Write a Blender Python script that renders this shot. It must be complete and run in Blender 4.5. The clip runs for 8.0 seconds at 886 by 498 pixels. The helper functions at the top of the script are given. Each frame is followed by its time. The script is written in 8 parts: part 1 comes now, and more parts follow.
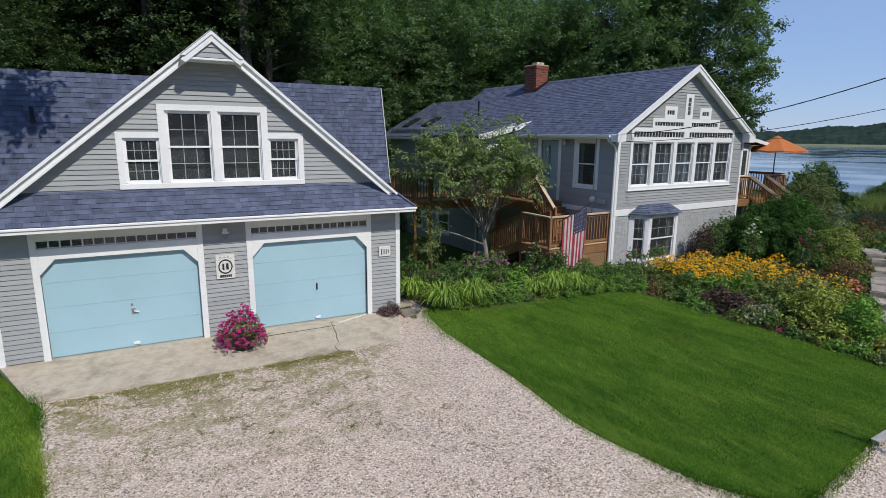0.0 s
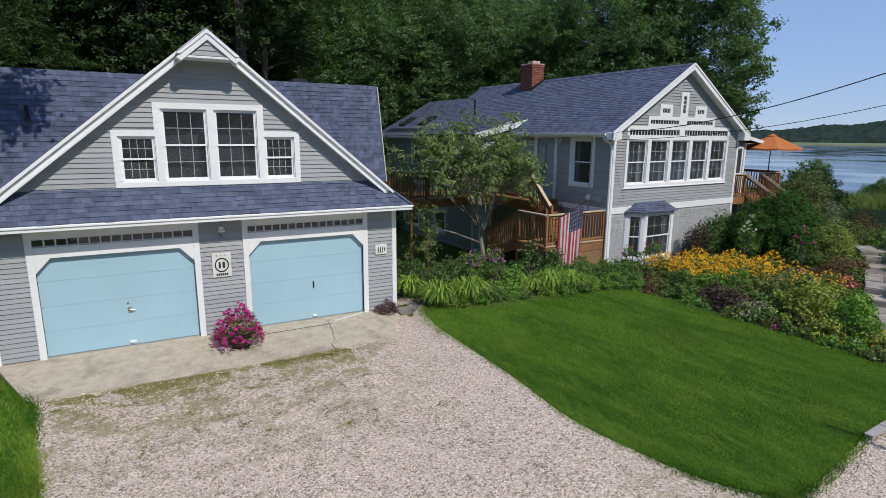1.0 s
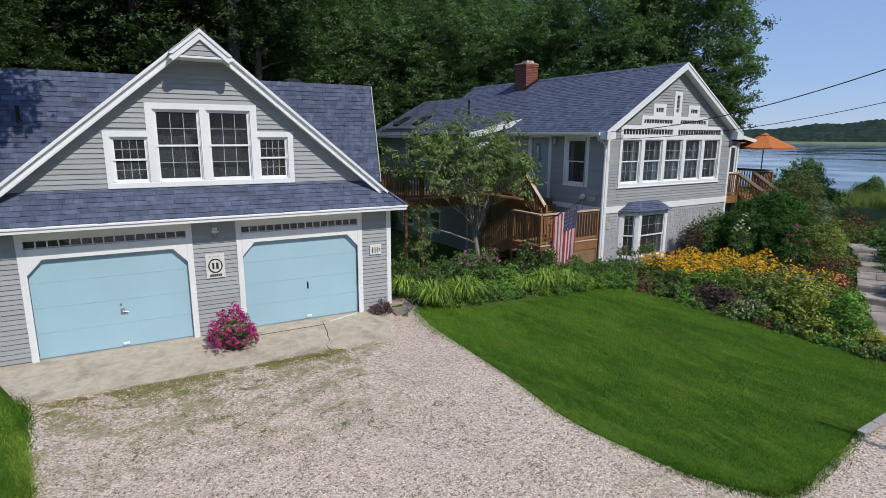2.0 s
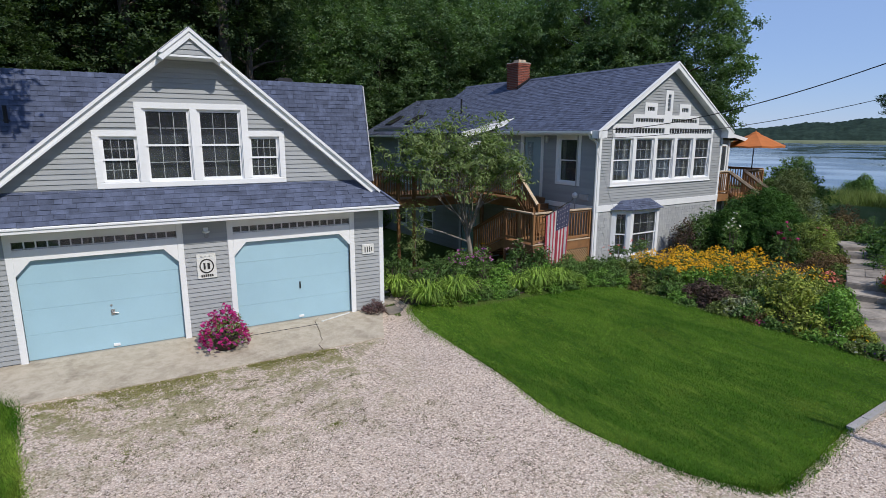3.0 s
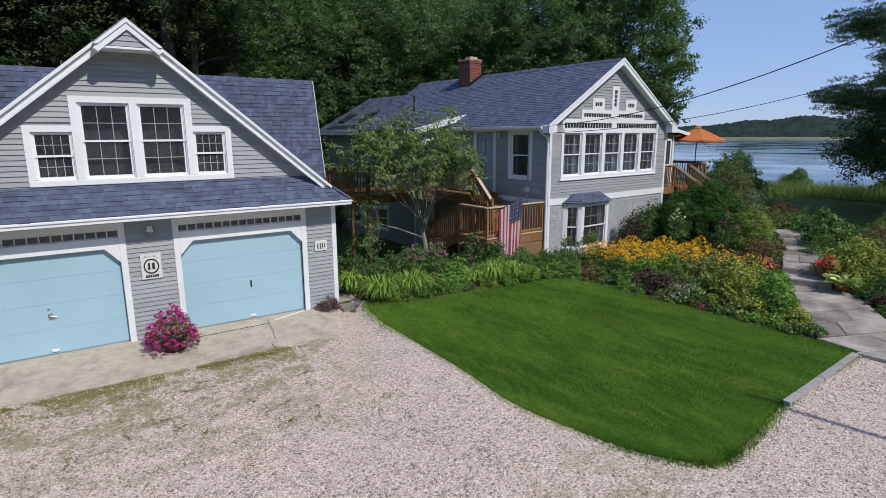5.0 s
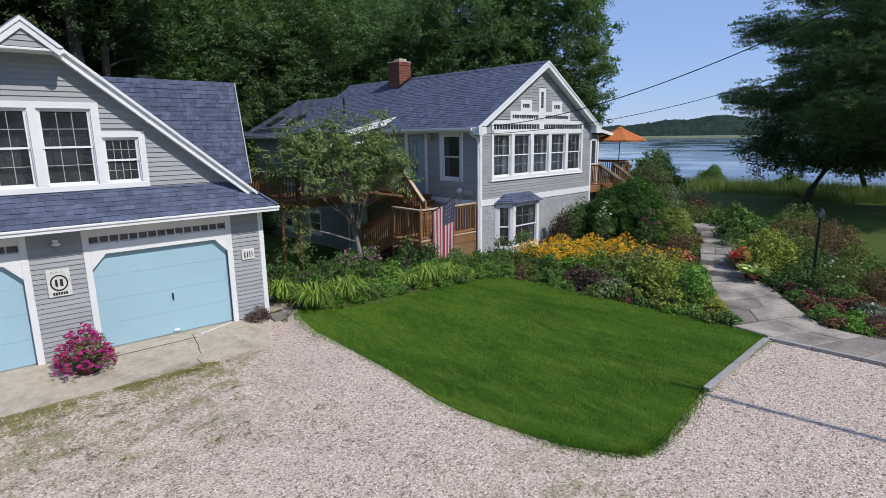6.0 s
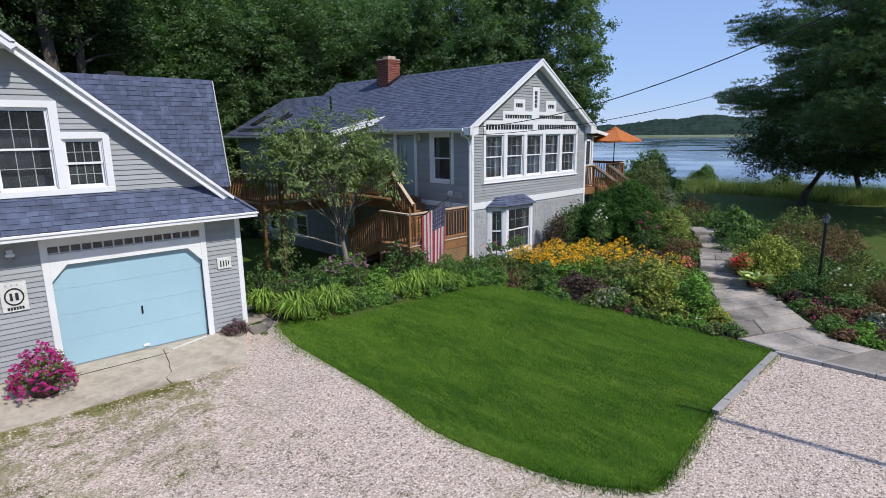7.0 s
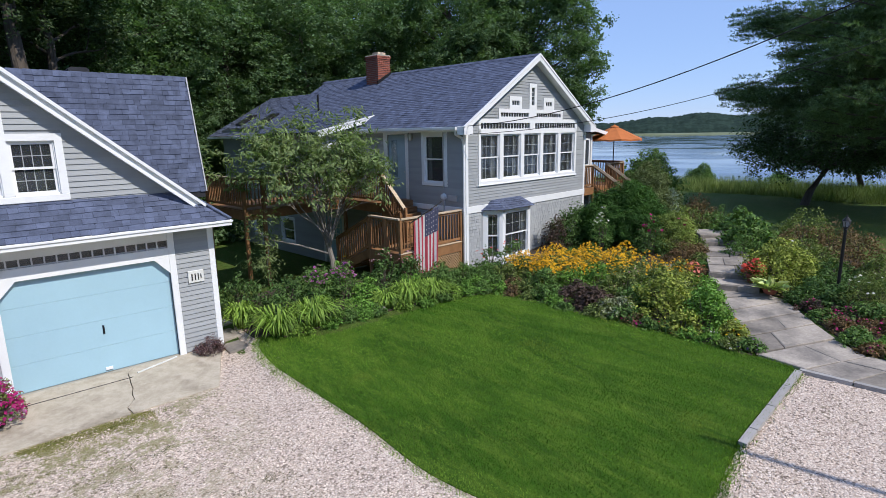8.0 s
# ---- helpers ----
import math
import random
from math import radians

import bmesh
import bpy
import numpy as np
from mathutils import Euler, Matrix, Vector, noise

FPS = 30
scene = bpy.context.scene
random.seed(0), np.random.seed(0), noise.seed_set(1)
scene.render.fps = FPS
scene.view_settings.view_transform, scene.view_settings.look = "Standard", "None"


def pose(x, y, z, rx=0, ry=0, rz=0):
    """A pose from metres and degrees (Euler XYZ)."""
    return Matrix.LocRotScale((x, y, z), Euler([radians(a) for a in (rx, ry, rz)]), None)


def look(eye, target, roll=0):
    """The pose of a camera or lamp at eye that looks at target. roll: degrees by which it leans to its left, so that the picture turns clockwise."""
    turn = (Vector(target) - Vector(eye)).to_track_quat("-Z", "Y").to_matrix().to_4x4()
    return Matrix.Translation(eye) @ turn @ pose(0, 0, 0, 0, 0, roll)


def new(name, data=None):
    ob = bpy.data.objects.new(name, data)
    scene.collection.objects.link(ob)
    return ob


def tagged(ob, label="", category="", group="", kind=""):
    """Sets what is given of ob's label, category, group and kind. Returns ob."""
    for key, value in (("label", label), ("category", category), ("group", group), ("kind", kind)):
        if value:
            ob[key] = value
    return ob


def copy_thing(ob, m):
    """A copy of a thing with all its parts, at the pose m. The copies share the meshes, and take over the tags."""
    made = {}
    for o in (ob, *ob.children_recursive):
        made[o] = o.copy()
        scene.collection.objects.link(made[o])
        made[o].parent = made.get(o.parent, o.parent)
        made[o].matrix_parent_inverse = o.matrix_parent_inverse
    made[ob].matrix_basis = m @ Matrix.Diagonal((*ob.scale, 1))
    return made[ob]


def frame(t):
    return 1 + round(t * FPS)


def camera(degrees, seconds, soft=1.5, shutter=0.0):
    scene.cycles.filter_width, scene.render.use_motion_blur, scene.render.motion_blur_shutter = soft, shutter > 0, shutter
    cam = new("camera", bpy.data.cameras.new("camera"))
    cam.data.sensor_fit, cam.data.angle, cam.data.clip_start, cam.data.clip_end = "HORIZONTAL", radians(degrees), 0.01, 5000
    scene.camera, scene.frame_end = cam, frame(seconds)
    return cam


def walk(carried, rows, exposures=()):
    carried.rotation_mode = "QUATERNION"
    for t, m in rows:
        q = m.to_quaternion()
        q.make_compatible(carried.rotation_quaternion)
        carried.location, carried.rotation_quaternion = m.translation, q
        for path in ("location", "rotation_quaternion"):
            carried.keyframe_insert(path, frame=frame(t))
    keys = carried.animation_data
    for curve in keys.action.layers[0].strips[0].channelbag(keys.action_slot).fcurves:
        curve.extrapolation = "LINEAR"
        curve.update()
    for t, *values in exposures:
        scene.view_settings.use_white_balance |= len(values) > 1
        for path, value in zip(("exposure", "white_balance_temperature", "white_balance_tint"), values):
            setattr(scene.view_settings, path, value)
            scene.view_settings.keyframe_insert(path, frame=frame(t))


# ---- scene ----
cam = camera(77.31, 8.0, soft=0.75)
PATH = [
    (0.0, look((-5.388, -13.003, 4.518), (-3.095, -8.674, 3.516), 0.53)),
    (0.5, look((-5.391, -13.025, 4.514), (-3.085, -8.704, 3.508), 0.50)),
    (1.0, look((-5.391, -13.037, 4.489), (-3.074, -8.722, 3.481), 0.43)),
    (1.5, look((-5.386, -13.033, 4.491), (-3.053, -8.728, 3.483), 0.37)),
    (3.0, look((-5.354, -13.044, 4.477), (-2.947, -8.780, 3.464), 0.17)),
    (3.5, look((-5.341, -13.058, 4.478), (-2.908, -8.809, 3.463), 0.13)),
    (4.0, look((-5.320, -13.040, 4.439), (-2.853, -8.810, 3.426), 0.00)),
    (4.5, look((-5.292, -13.096, 4.394), (-2.782, -8.893, 3.379), -0.13)),
    (5.0, look((-5.286, -13.131, 4.343), (-2.559, -9.065, 3.328), -0.26)),
    (5.2, look((-5.270, -13.159, 4.302), (-2.400, -9.191, 3.294), -0.40)),
    (6.3, look((-5.041, -13.100, 4.393), (-1.840, -9.395, 3.380), -0.75)),
    (6.5, look((-4.949, -12.990, 4.398), (-1.742, -9.291, 3.381), -0.61)),
    (7.0, look((-4.581, -12.559, 4.430), (-1.350, -8.881, 3.410), -0.70)),
    (7.5, look((-4.186, -12.128, 4.445), (-0.939, -8.467, 3.418), -0.82)),
    (8.0, look((-3.841, -11.779, 4.435), (-0.574, -8.136, 3.408), -1.00)),
]
walk(cam, PATH, [(0.0, -0.13, 6500, 10), (3.0, -0.12, 6380, 11), (5.0, -0.12, 6330, 12), (6.5, 0.0, 6290, 12), (8.0, 0.16, 6240, 12)])

# ---- world and sun ----
SUN_ELEV, SUN_AZ = 47.0, 14.0   # azimuth: degrees from -y towards +x
world = bpy.data.worlds.new("sky")
scene.world = world
world.use_nodes = True
wn = world.node_tree
sky = wn.nodes.new("ShaderNodeTexSky")
sky.sky_type = "NISHITA"
sky.sun_disc = False
sky.sun_elevation = radians(SUN_ELEV)
sky.sun_rotation = radians(180 - SUN_AZ)
sky.altitude = 10
sky.air_density = 1.0
sky.dust_density = 0.0
sky.ozone_density = 3.5
tint = wn.nodes.new("ShaderNodeMix")
tint.data_type, tint.blend_type = "RGBA", "MULTIPLY"
tint.inputs[0].default_value = 1.0
tint.inputs[7].default_value = (0.90, 0.955, 1.12, 1)
wn.links.new(sky.outputs[0], tint.inputs[6])
# light summer haze evens the sky out towards one pale blue
haze = wn.nodes.new("ShaderNodeMix")
haze.data_type = "RGBA"
haze.inputs[0].default_value = 0.6
haze.inputs[7].default_value = (3.1, 4.5, 7.6, 1)
wn.links.new(tint.outputs[2], haze.inputs[6])
wn.links.new(haze.outputs[2], wn.nodes["Background"].inputs[0])
wn.nodes["Background"].inputs[1].default_value = 0.115
sun = new("sun", bpy.data.lights.new("sun", "SUN"))
sun.data.energy = 3.9
sun.data.angle = radians(0.53)
sun.data.color = (1.0, 0.925, 0.81)
se, sa = radians(SUN_ELEV), radians(SUN_AZ)
SUN_DIR = Vector((math.sin(sa) * math.cos(se), -math.cos(sa) * math.cos(se), math.sin(se)))
sun.matrix_world = look(tuple(SUN_DIR * 60), (0, 0, 0))
scene.view_settings.exposure = 0.0

# ---- materials ----
def nd(tree, kind, **sock):
    n = tree.nodes.new(kind)
    for k, v in sock.items():
        n.inputs[k.replace("_", " ")].default_value = v
    return n


def mth(tree, op, a, b=None, clamp=False):
    n = tree.nodes.new("ShaderNodeMath")
    n.operation, n.use_clamp = op, clamp
    for i, s in enumerate((a, b)):
        if s is None:
            continue
        if isinstance(s, (int, float)):
            n.inputs[i].default_value = s
        else:
            tree.links.new(s, n.inputs[i])
    return n.outputs[0]


def mix_col(tree, fac, a, b, blend="MIX"):
    n = tree.nodes.new("ShaderNodeMix")
    n.data_type, n.blend_type = "RGBA", blend
    for sock, s in ((n.inputs[0], fac), (n.inputs[6], a), (n.inputs[7], b)):
        if isinstance(s, (int, float)):
            sock.default_value = s
        elif isinstance(s, tuple):
            sock.default_value = (*s, 1)
        else:
            tree.links.new(s, sock)
    return n.outputs[2]


def noise_of(tree, co, scale, detail=4.0, rough=0.6, stretch=None, turn=0):
    if stretch:
        mp = tree.nodes.new("ShaderNodeMapping")
        mp.vector_type = "TEXTURE"
        mp.inputs["Rotation"].default_value = (0, 0, radians(-turn))
        mp.inputs["Scale"].default_value = tuple(1 / s for s in stretch)
        tree.links.new(co, mp.inputs[0])
        co = mp.outputs[0]
    n = nd(tree, "ShaderNodeTexNoise", Scale=scale, Detail=detail, Roughness=rough)
    tree.links.new(co, n.inputs["Vector"])
    return n.outputs["Fac"]


def ramp(tree, fac, *stops):
    n = tree.nodes.new("ShaderNodeValToRGB")
    e = n.color_ramp.elements
    while len(e) < len(stops):
        e.new(0.5)
    for el, (p, c) in zip(e, stops):
        el.position = p
        el.color = (c, c, c, 1) if isinstance(c, (int, float)) else (*c, 1)
    tree.links.new(fac, n.inputs[0])
    return n.outputs[0]


def blank(name):
    m = bpy.data.materials.new(name)
    m.use_nodes = True
    t = m.node_tree
    return m, t, t.nodes["Principled BSDF"], t.nodes.new("ShaderNodeTexCoord").outputs["Object"]


def bump(tree, bsdf, height, strength, dist=0.01):
    b = nd(tree, "ShaderNodeBump", Strength=strength, Distance=dist)
    tree.links.new(height, b.inputs["Height"])
    tree.links.new(b.outputs[0], bsdf.inputs["Normal"])


def mat(name, col, rough=0.7, metal=0.0, var=0.3, scale=3.0, fine=60.0, fvar=0.2, rnd=0.0, isl=0.0, bmp=0.15, bdist=0.004, col2=None, stretch=None, spec=0.4, through_light=0.0):
    """A painted, weathered or plain surface: two scales of variation, a random shade for each piece, fine relief."""
    m, t, p, co = blank(name)
    n1 = noise_of(t, co, scale, 4, 0.6, stretch)
    n2 = noise_of(t, co, fine, 3, 0.6, stretch)
    base = mix_col(t, ramp(t, n1, (0.35, 0.0), (0.68, 1.0)), col, col2 or tuple(c * (1 - var) for c in col))
    v = mth(t, "ADD", mth(t, "MULTIPLY", n2, 2 * fvar), 1 - fvar)
    if rnd:
        r = t.nodes.new("ShaderNodeObjectInfo").outputs["Random"]
        v = mth(t, "MULTIPLY", v, mth(t, "ADD", mth(t, "MULTIPLY", r, 2 * rnd), 1 - rnd))
    if isl:
        r = t.nodes.new("ShaderNodeNewGeometry").outputs["Random Per Island"]
        v = mth(t, "MULTIPLY", v, mth(t, "ADD", mth(t, "MULTIPLY", r, 2 * isl), 1 - isl))
    cmb = t.nodes.new("ShaderNodeCombineColor")
    for i in range(3):
        t.links.new(v, cmb.inputs[i])
    out = mix_col(t, 1.0, base, cmb.outputs[0], "MULTIPLY")
    t.links.new(out, p.inputs["Base Color"])
    p.inputs["Roughness"].default_value = rough
    p.inputs["Metallic"].default_value = metal
    p.inputs["Specular IOR Level"].default_value = spec
    if bmp:
        bump(t, p, n2, bmp, bdist)
    if through_light:
        tr = t.nodes.new("ShaderNodeBsdfTranslucent")
        t.links.new(mix_col(t, 1.0, out, (1.0, 1.25, 0.5), "MULTIPLY"), tr.inputs[0])
        mx = t.nodes.new("ShaderNodeMixShader")
        mx.inputs[0].default_value = through_light
        t.links.new(p.outputs[0], mx.inputs[1])
        t.links.new(tr.outputs[0], mx.inputs[2])
        t.links.new(mx.outputs[0], t.nodes["Material Output"].inputs[0])
    return m


def leafmat(name, col, col2=None, isl=0.48, rough=0.55, tl=0.25, stretch=None):
    return mat(name, col, rough, var=0.35, scale=0.6, fine=9.0, fvar=0.2, isl=isl, bmp=0, col2=col2, spec=0.14, through_light=tl, stretch=stretch)


M_SIDING = mat("grey_clapboard_paint", (0.335, 0.355, 0.372), 0.6, var=0.1, scale=1.2, fine=40, fvar=0.07, rnd=0.06, stretch=(1, 1, 4), bmp=0.1)
M_SHEATH = mat("grey_wall_paint", (0.31, 0.33, 0.345), 0.7, var=0.1, bmp=0.05)
M_CEDAR = mat("grey_cedar_shingle", (0.35, 0.368, 0.382), 0.8, var=0.1, scale=2, fine=50, fvar=0.1, isl=0.08, stretch=(1, 1, .2))
M_TRIM = mat("white_trim_paint", (0.79, 0.81, 0.83), 0.45, var=0.07, scale=1.5, fine=30, fvar=0.04, bmp=0.05)
M_DOOR = mat("pale_blue_door_paint", (0.36, 0.555, 0.66), 0.4, var=0.06, scale=0.9, fine=25, fvar=0.03, bmp=0.04)
M_DOOR2 = mat("grey_blue_door_paint", (0.30, 0.42, 0.50), 0.4, var=0.08, bmp=0.05)
M_ROOF = mat("blue_grey_asphalt_shingle", (0.098, 0.119, 0.190), 0.9, var=0.3, scale=5.0, fine=70, fvar=0.5, rnd=0.21, bmp=0.5, bdist=0.003, col2=(0.060, 0.074, 0.118))
M_ROOF_J = mat("blue_grey_asphalt_shingles", (0.098, 0.119, 0.190), 0.9, var=0.3, scale=5.0, fine=70, fvar=0.5, isl=0.25, bmp=0.5, bdist=0.003, col2=(0.060, 0.074, 0.118))
M_FELT = mat("dark_roof_felt", (0.03, 0.032, 0.04), 0.9)
M_BRICK = mat("red_brick", (0.30, 0.10, 0.065), 0.85, var=0.35, scale=4, fine=70, rnd=0.25, bmp=0.4)
M_MORTAR = mat("grey_mortar", (0.36, 0.33, 0.30), 0.9)
M_CONC = mat("worn_concrete", (0.42, 0.39, 0.34), 0.9, var=0.5, scale=1.1, fine=90, fvar=0.16, bmp=0.3, col2=(0.30, 0.275, 0.225))
M_DECK = mat("stained_cedar", (0.29, 0.148, 0.064), 0.6, var=0.35, scale=2.5, fine=18, fvar=0.25, rnd=0.22, stretch=(1, 1, 1), bmp=0.2)
M_DECKL = mat("sun_bleached_cedar_cap", (0.56, 0.44, 0.31), 0.7, var=0.3, scale=3, fine=30, bmp=0.2, rnd=0.15)
M_LATT = mat("tan_cedar_lattice", (0.42, 0.27, 0.14), 0.7, var=0.3, scale=3, fine=30, bmp=0.2, rnd=0.15)
M_STONE = mat("grey_flagstone", (0.375, 0.332, 0.285), 0.9, var=0.5, scale=1.1, fine=16, fvar=0.32, rnd=0.26, bmp=0.6, bdist=0.015, col2=(0.145, 0.132, 0.12), spec=0.2)
M_GRANITE = mat("pale_granite_kerb", (0.35, 0.335, 0.32), 0.8, var=0.15, scale=5, fine=120, fvar=0.3, rnd=0.08, bmp=0.3)
M_ROCK = mat("weathered_rock", (0.36, 0.33, 0.30), 0.85, var=0.4, scale=6, fine=50, bmp=0.5, rnd=0.2)
M_BLACK = mat("black_metal", (0.018, 0.018, 0.02), 0.45, metal=0.3, var=0.2, bmp=0.05)
M_STEEL = mat("galvanised_steel", (0.55, 0.55, 0.55), 0.4, metal=0.9, var=0.15)
M_PLASTIC = mat("grey_plastic", (0.42, 0.43, 0.44), 0.5, var=0.1)
# dimness of the rooms, put into the colour of their walls
M_DARKIN = mat("baked_dim_interior", (0.12, 0.125, 0.14), 0.9)
M_MUNTIN = mat("white_sash_bar_paint", (0.56, 0.57, 0.59), 0.6, var=0.08)
# near-black colour that paints in the darkness behind the panes
M_GLOOM = mat("baked_room_gloom", (0.035, 0.039, 0.050), 0.9, var=0.2, scale=2)
M_CURTAIN = mat("pale_curtain", (0.27, 0.275, 0.28), 0.9, var=0.2, scale=6, fine=60)
M_WOODIN = mat("interior_floor_wood", (0.2, 0.13, 0.08), 0.6)
M_UMB = mat("orange_canvas", (0.62, 0.20, 0.06), 0.85, var=0.15, scale=4, fine=90, bmp=0.15, through_light=0.2)
M_RED = mat("flag_red_cloth", (0.36, 0.045, 0.07), 0.8, var=0.15, fine=120)
M_WHITE = mat("flag_white_cloth", (0.52, 0.49, 0.50), 0.8, var=0.12, fine=120)
M_NAVY = mat("flag_blue_cloth", (0.05, 0.055, 0.105), 0.8, var=0.15, fine=120)
M_SIGN = mat("white_sign_paint", (0.70, 0.71, 0.69), 0.5, var=0.15, scale=8, fine=60)
M_INK = mat("black_sign_paint", (0.03, 0.03, 0.032), 0.5)
M_BARK = mat("grey_brown_bark", (0.11, 0.09, 0.072), 0.9, var=0.4, scale=3, fine=25, fvar=0.35, stretch=(1, 1, .25), bmp=0.8, bdist=0.02)
M_BARK2 = mat("smooth_grey_bark", (0.27, 0.245, 0.22), 0.85, var=0.35, scale=4, fine=30, stretch=(1, 1, .3), bmp=0.4)
M_SOIL = mat("dark_soil", (0.075, 0.055, 0.04), 0.95, var=0.4, scale=2, fine=40, fvar=0.4, bmp=0.6, bdist=0.02)
L_OAK = leafmat("oak_leaf", (0.096, 0.142, 0.068), (0.066, 0.104, 0.048), isl=0.32, tl=0.42)
L_OAK2 = leafmat("maple_leaf", (0.152, 0.232, 0.112), (0.104, 0.170, 0.082), isl=0.32, tl=0.42)
L_PEACH = leafmat("slender_leaf", (0.225, 0.285, 0.120), (0.145, 0.205, 0.080), isl=0.42, tl=.4)
L_APPLE = leafmat("apple_leaf", (0.060, 0.102, 0.036), (0.041, 0.074, 0.026))
L_PINE = leafmat("pine_needle", (0.158, 0.230, 0.105), (0.108, 0.172, 0.085), tl=0.4)
L_SHRUB = leafmat("dark_shrub_leaf", (0.098, 0.170, 0.050), (0.066, 0.122, 0.038))
L_OLIVE = leafmat("olive_shrub_leaf", (0.181, 0.225, 0.065), (0.116, 0.160, 0.049))
L_GOLDEN = leafmat("yellow_green_leaf", (0.31, 0.345, 0.072), (0.20, 0.255, 0.055))
L_YEW = leafmat("dense_green_shrub_leaf", (0.062, 0.140, 0.030), (0.036, 0.088, 0.022))
L_BOX = leafmat("clipped_box_leaf", (0.150, 0.185, 0.075), (0.105, 0.135, 0.055))
L_LIME = leafmat("bright_green_leaf", (0.174, 0.319, 0.058), (0.109, 0.217, 0.043))
L_MID = leafmat("mid_green_leaf", (0.128, 0.218, 0.058), (0.084, 0.155, 0.043))
L_LILY = leafmat("daylily_blade", (0.25, 0.37, 0.065), (0.14, 0.24, 0.045), isl=0.5)
L_PURPLE = leafmat("dark_purple_foliage", (0.110, 0.070, 0.062), (0.070, 0.062, 0.042))
L_PALE = leafmat("pale_variegated_leaf", (0.36, 0.38, 0.24), (0.20, 0.24, 0.13))
L_RUST = leafmat("reddish_brown_foliage", (0.203, 0.123, 0.065), (0.123, 0.109, 0.051))
L_SILVER = leafmat("silver_blue_foliage", (0.20, 0.25, 0.21), (0.13, 0.18, 0.14))
L_REED = leafmat("marsh_reed", (0.235, 0.285, 0.095), (0.15, 0.205, 0.065), isl=0.35)


def blade_mat():
    """Mown grass: deep and bright streaks along the mowing, yellow dry patches, each blade its own shade."""
    m, t, p, co = blank("lawn_blade")
    broad = noise_of(t, co, 0.45, 5, 0.62, (1, .42, 1), MOW)
    streak = noise_of(t, co, 2.2, 4, 0.7, (1, .16, 1), MOW)
    dry = noise_of(t, co, 0.75, 5, 0.7)
    g = mix_col(t, ramp(t, broad, (0.43, 0.0), (0.57, 1.0)), (0.050, 0.138, 0.013), (0.165, 0.290, 0.036))
    g = mix_col(t, ramp(t, streak, (0.50, 0.0), (0.66, 0.75)), g, (0.245, 0.365, 0.060))
    g = mix_col(t, ramp(t, dry, (0.56, 0.0), (0.70, 0.6)), g, (0.235, 0.255, 0.045))
    r = t.nodes.new("ShaderNodeNewGeometry").outputs["Random Per Island"]
    g = mix_col(t, 1.0, g, ramp(t, r, (0.0, 0.42), (1.0, 1.5)), "MULTIPLY")
    t.links.new(g, p.inputs["Base Color"])
    p.inputs["Roughness"].default_value = 0.65
    p.inputs["Specular IOR Level"].default_value = 0.06
    tr = t.nodes.new("ShaderNodeBsdfTranslucent")
    t.links.new(mix_col(t, 1.0, g, (1.0, 1.25, 0.5), "MULTIPLY"), tr.inputs[0])
    mx = t.nodes.new("ShaderNodeMixShader")
    mx.inputs[0].default_value = 0.25
    t.links.new(p.outputs[0], mx.inputs[1])
    t.links.new(tr.outputs[0], mx.inputs[2])
    t.links.new(mx.outputs[0], t.nodes["Material Output"].inputs[0])
    return m


MOW = -17   # degrees by which the mowing lines turn from the y axis
L_GRASS = blade_mat()
L_WEED = leafmat("sparse_weed_blade", (0.215, 0.25, 0.07), (0.165, 0.17, 0.065), isl=0.4)
L_DEAD = leafmat("withered_weed_stem", (0.19, 0.165, 0.105), (0.125, 0.125, 0.06), isl=0.4)
L_EDGE = leafmat("yellowish_edge_weed", (0.30, 0.275, 0.105), (0.225, 0.215, 0.08), isl=0.35)
L_HEATHER = leafmat("heather_sprig", (0.17, 0.095, 0.105), (0.105, 0.075, 0.07))
P_YELLOW = leafmat("golden_yellow_petal", (0.87, 0.53, 0.022), (0.82, 0.40, 0.014), isl=0.3)
P_PINK = leafmat("magenta_petal", (0.47, 0.026, 0.185), (0.33, 0.022, 0.16), isl=0.35)
P_LILAC = leafmat("lilac_pink_petal", (0.483, 0.149, 0.414), (0.391, 0.103, 0.345), isl=0.3)
P_CORAL = leafmat("coral_pink_petal", (0.78, 0.27, 0.21), (0.70, 0.19, 0.16), isl=0.3)
P_RED = leafmat("coral_red_petal", (0.690, 0.081, 0.063), (0.575, 0.115, 0.092), isl=0.3)
P_WHITE = leafmat("white_petal", (0.75, 0.75, 0.70), isl=0.15)
P_BLUSH = leafmat("pale_pink_petal", (0.62, 0.33, 0.36), isl=0.3)
P_VIOLET = leafmat("violet_petal", (0.20, 0.08, 0.30), isl=0.3)


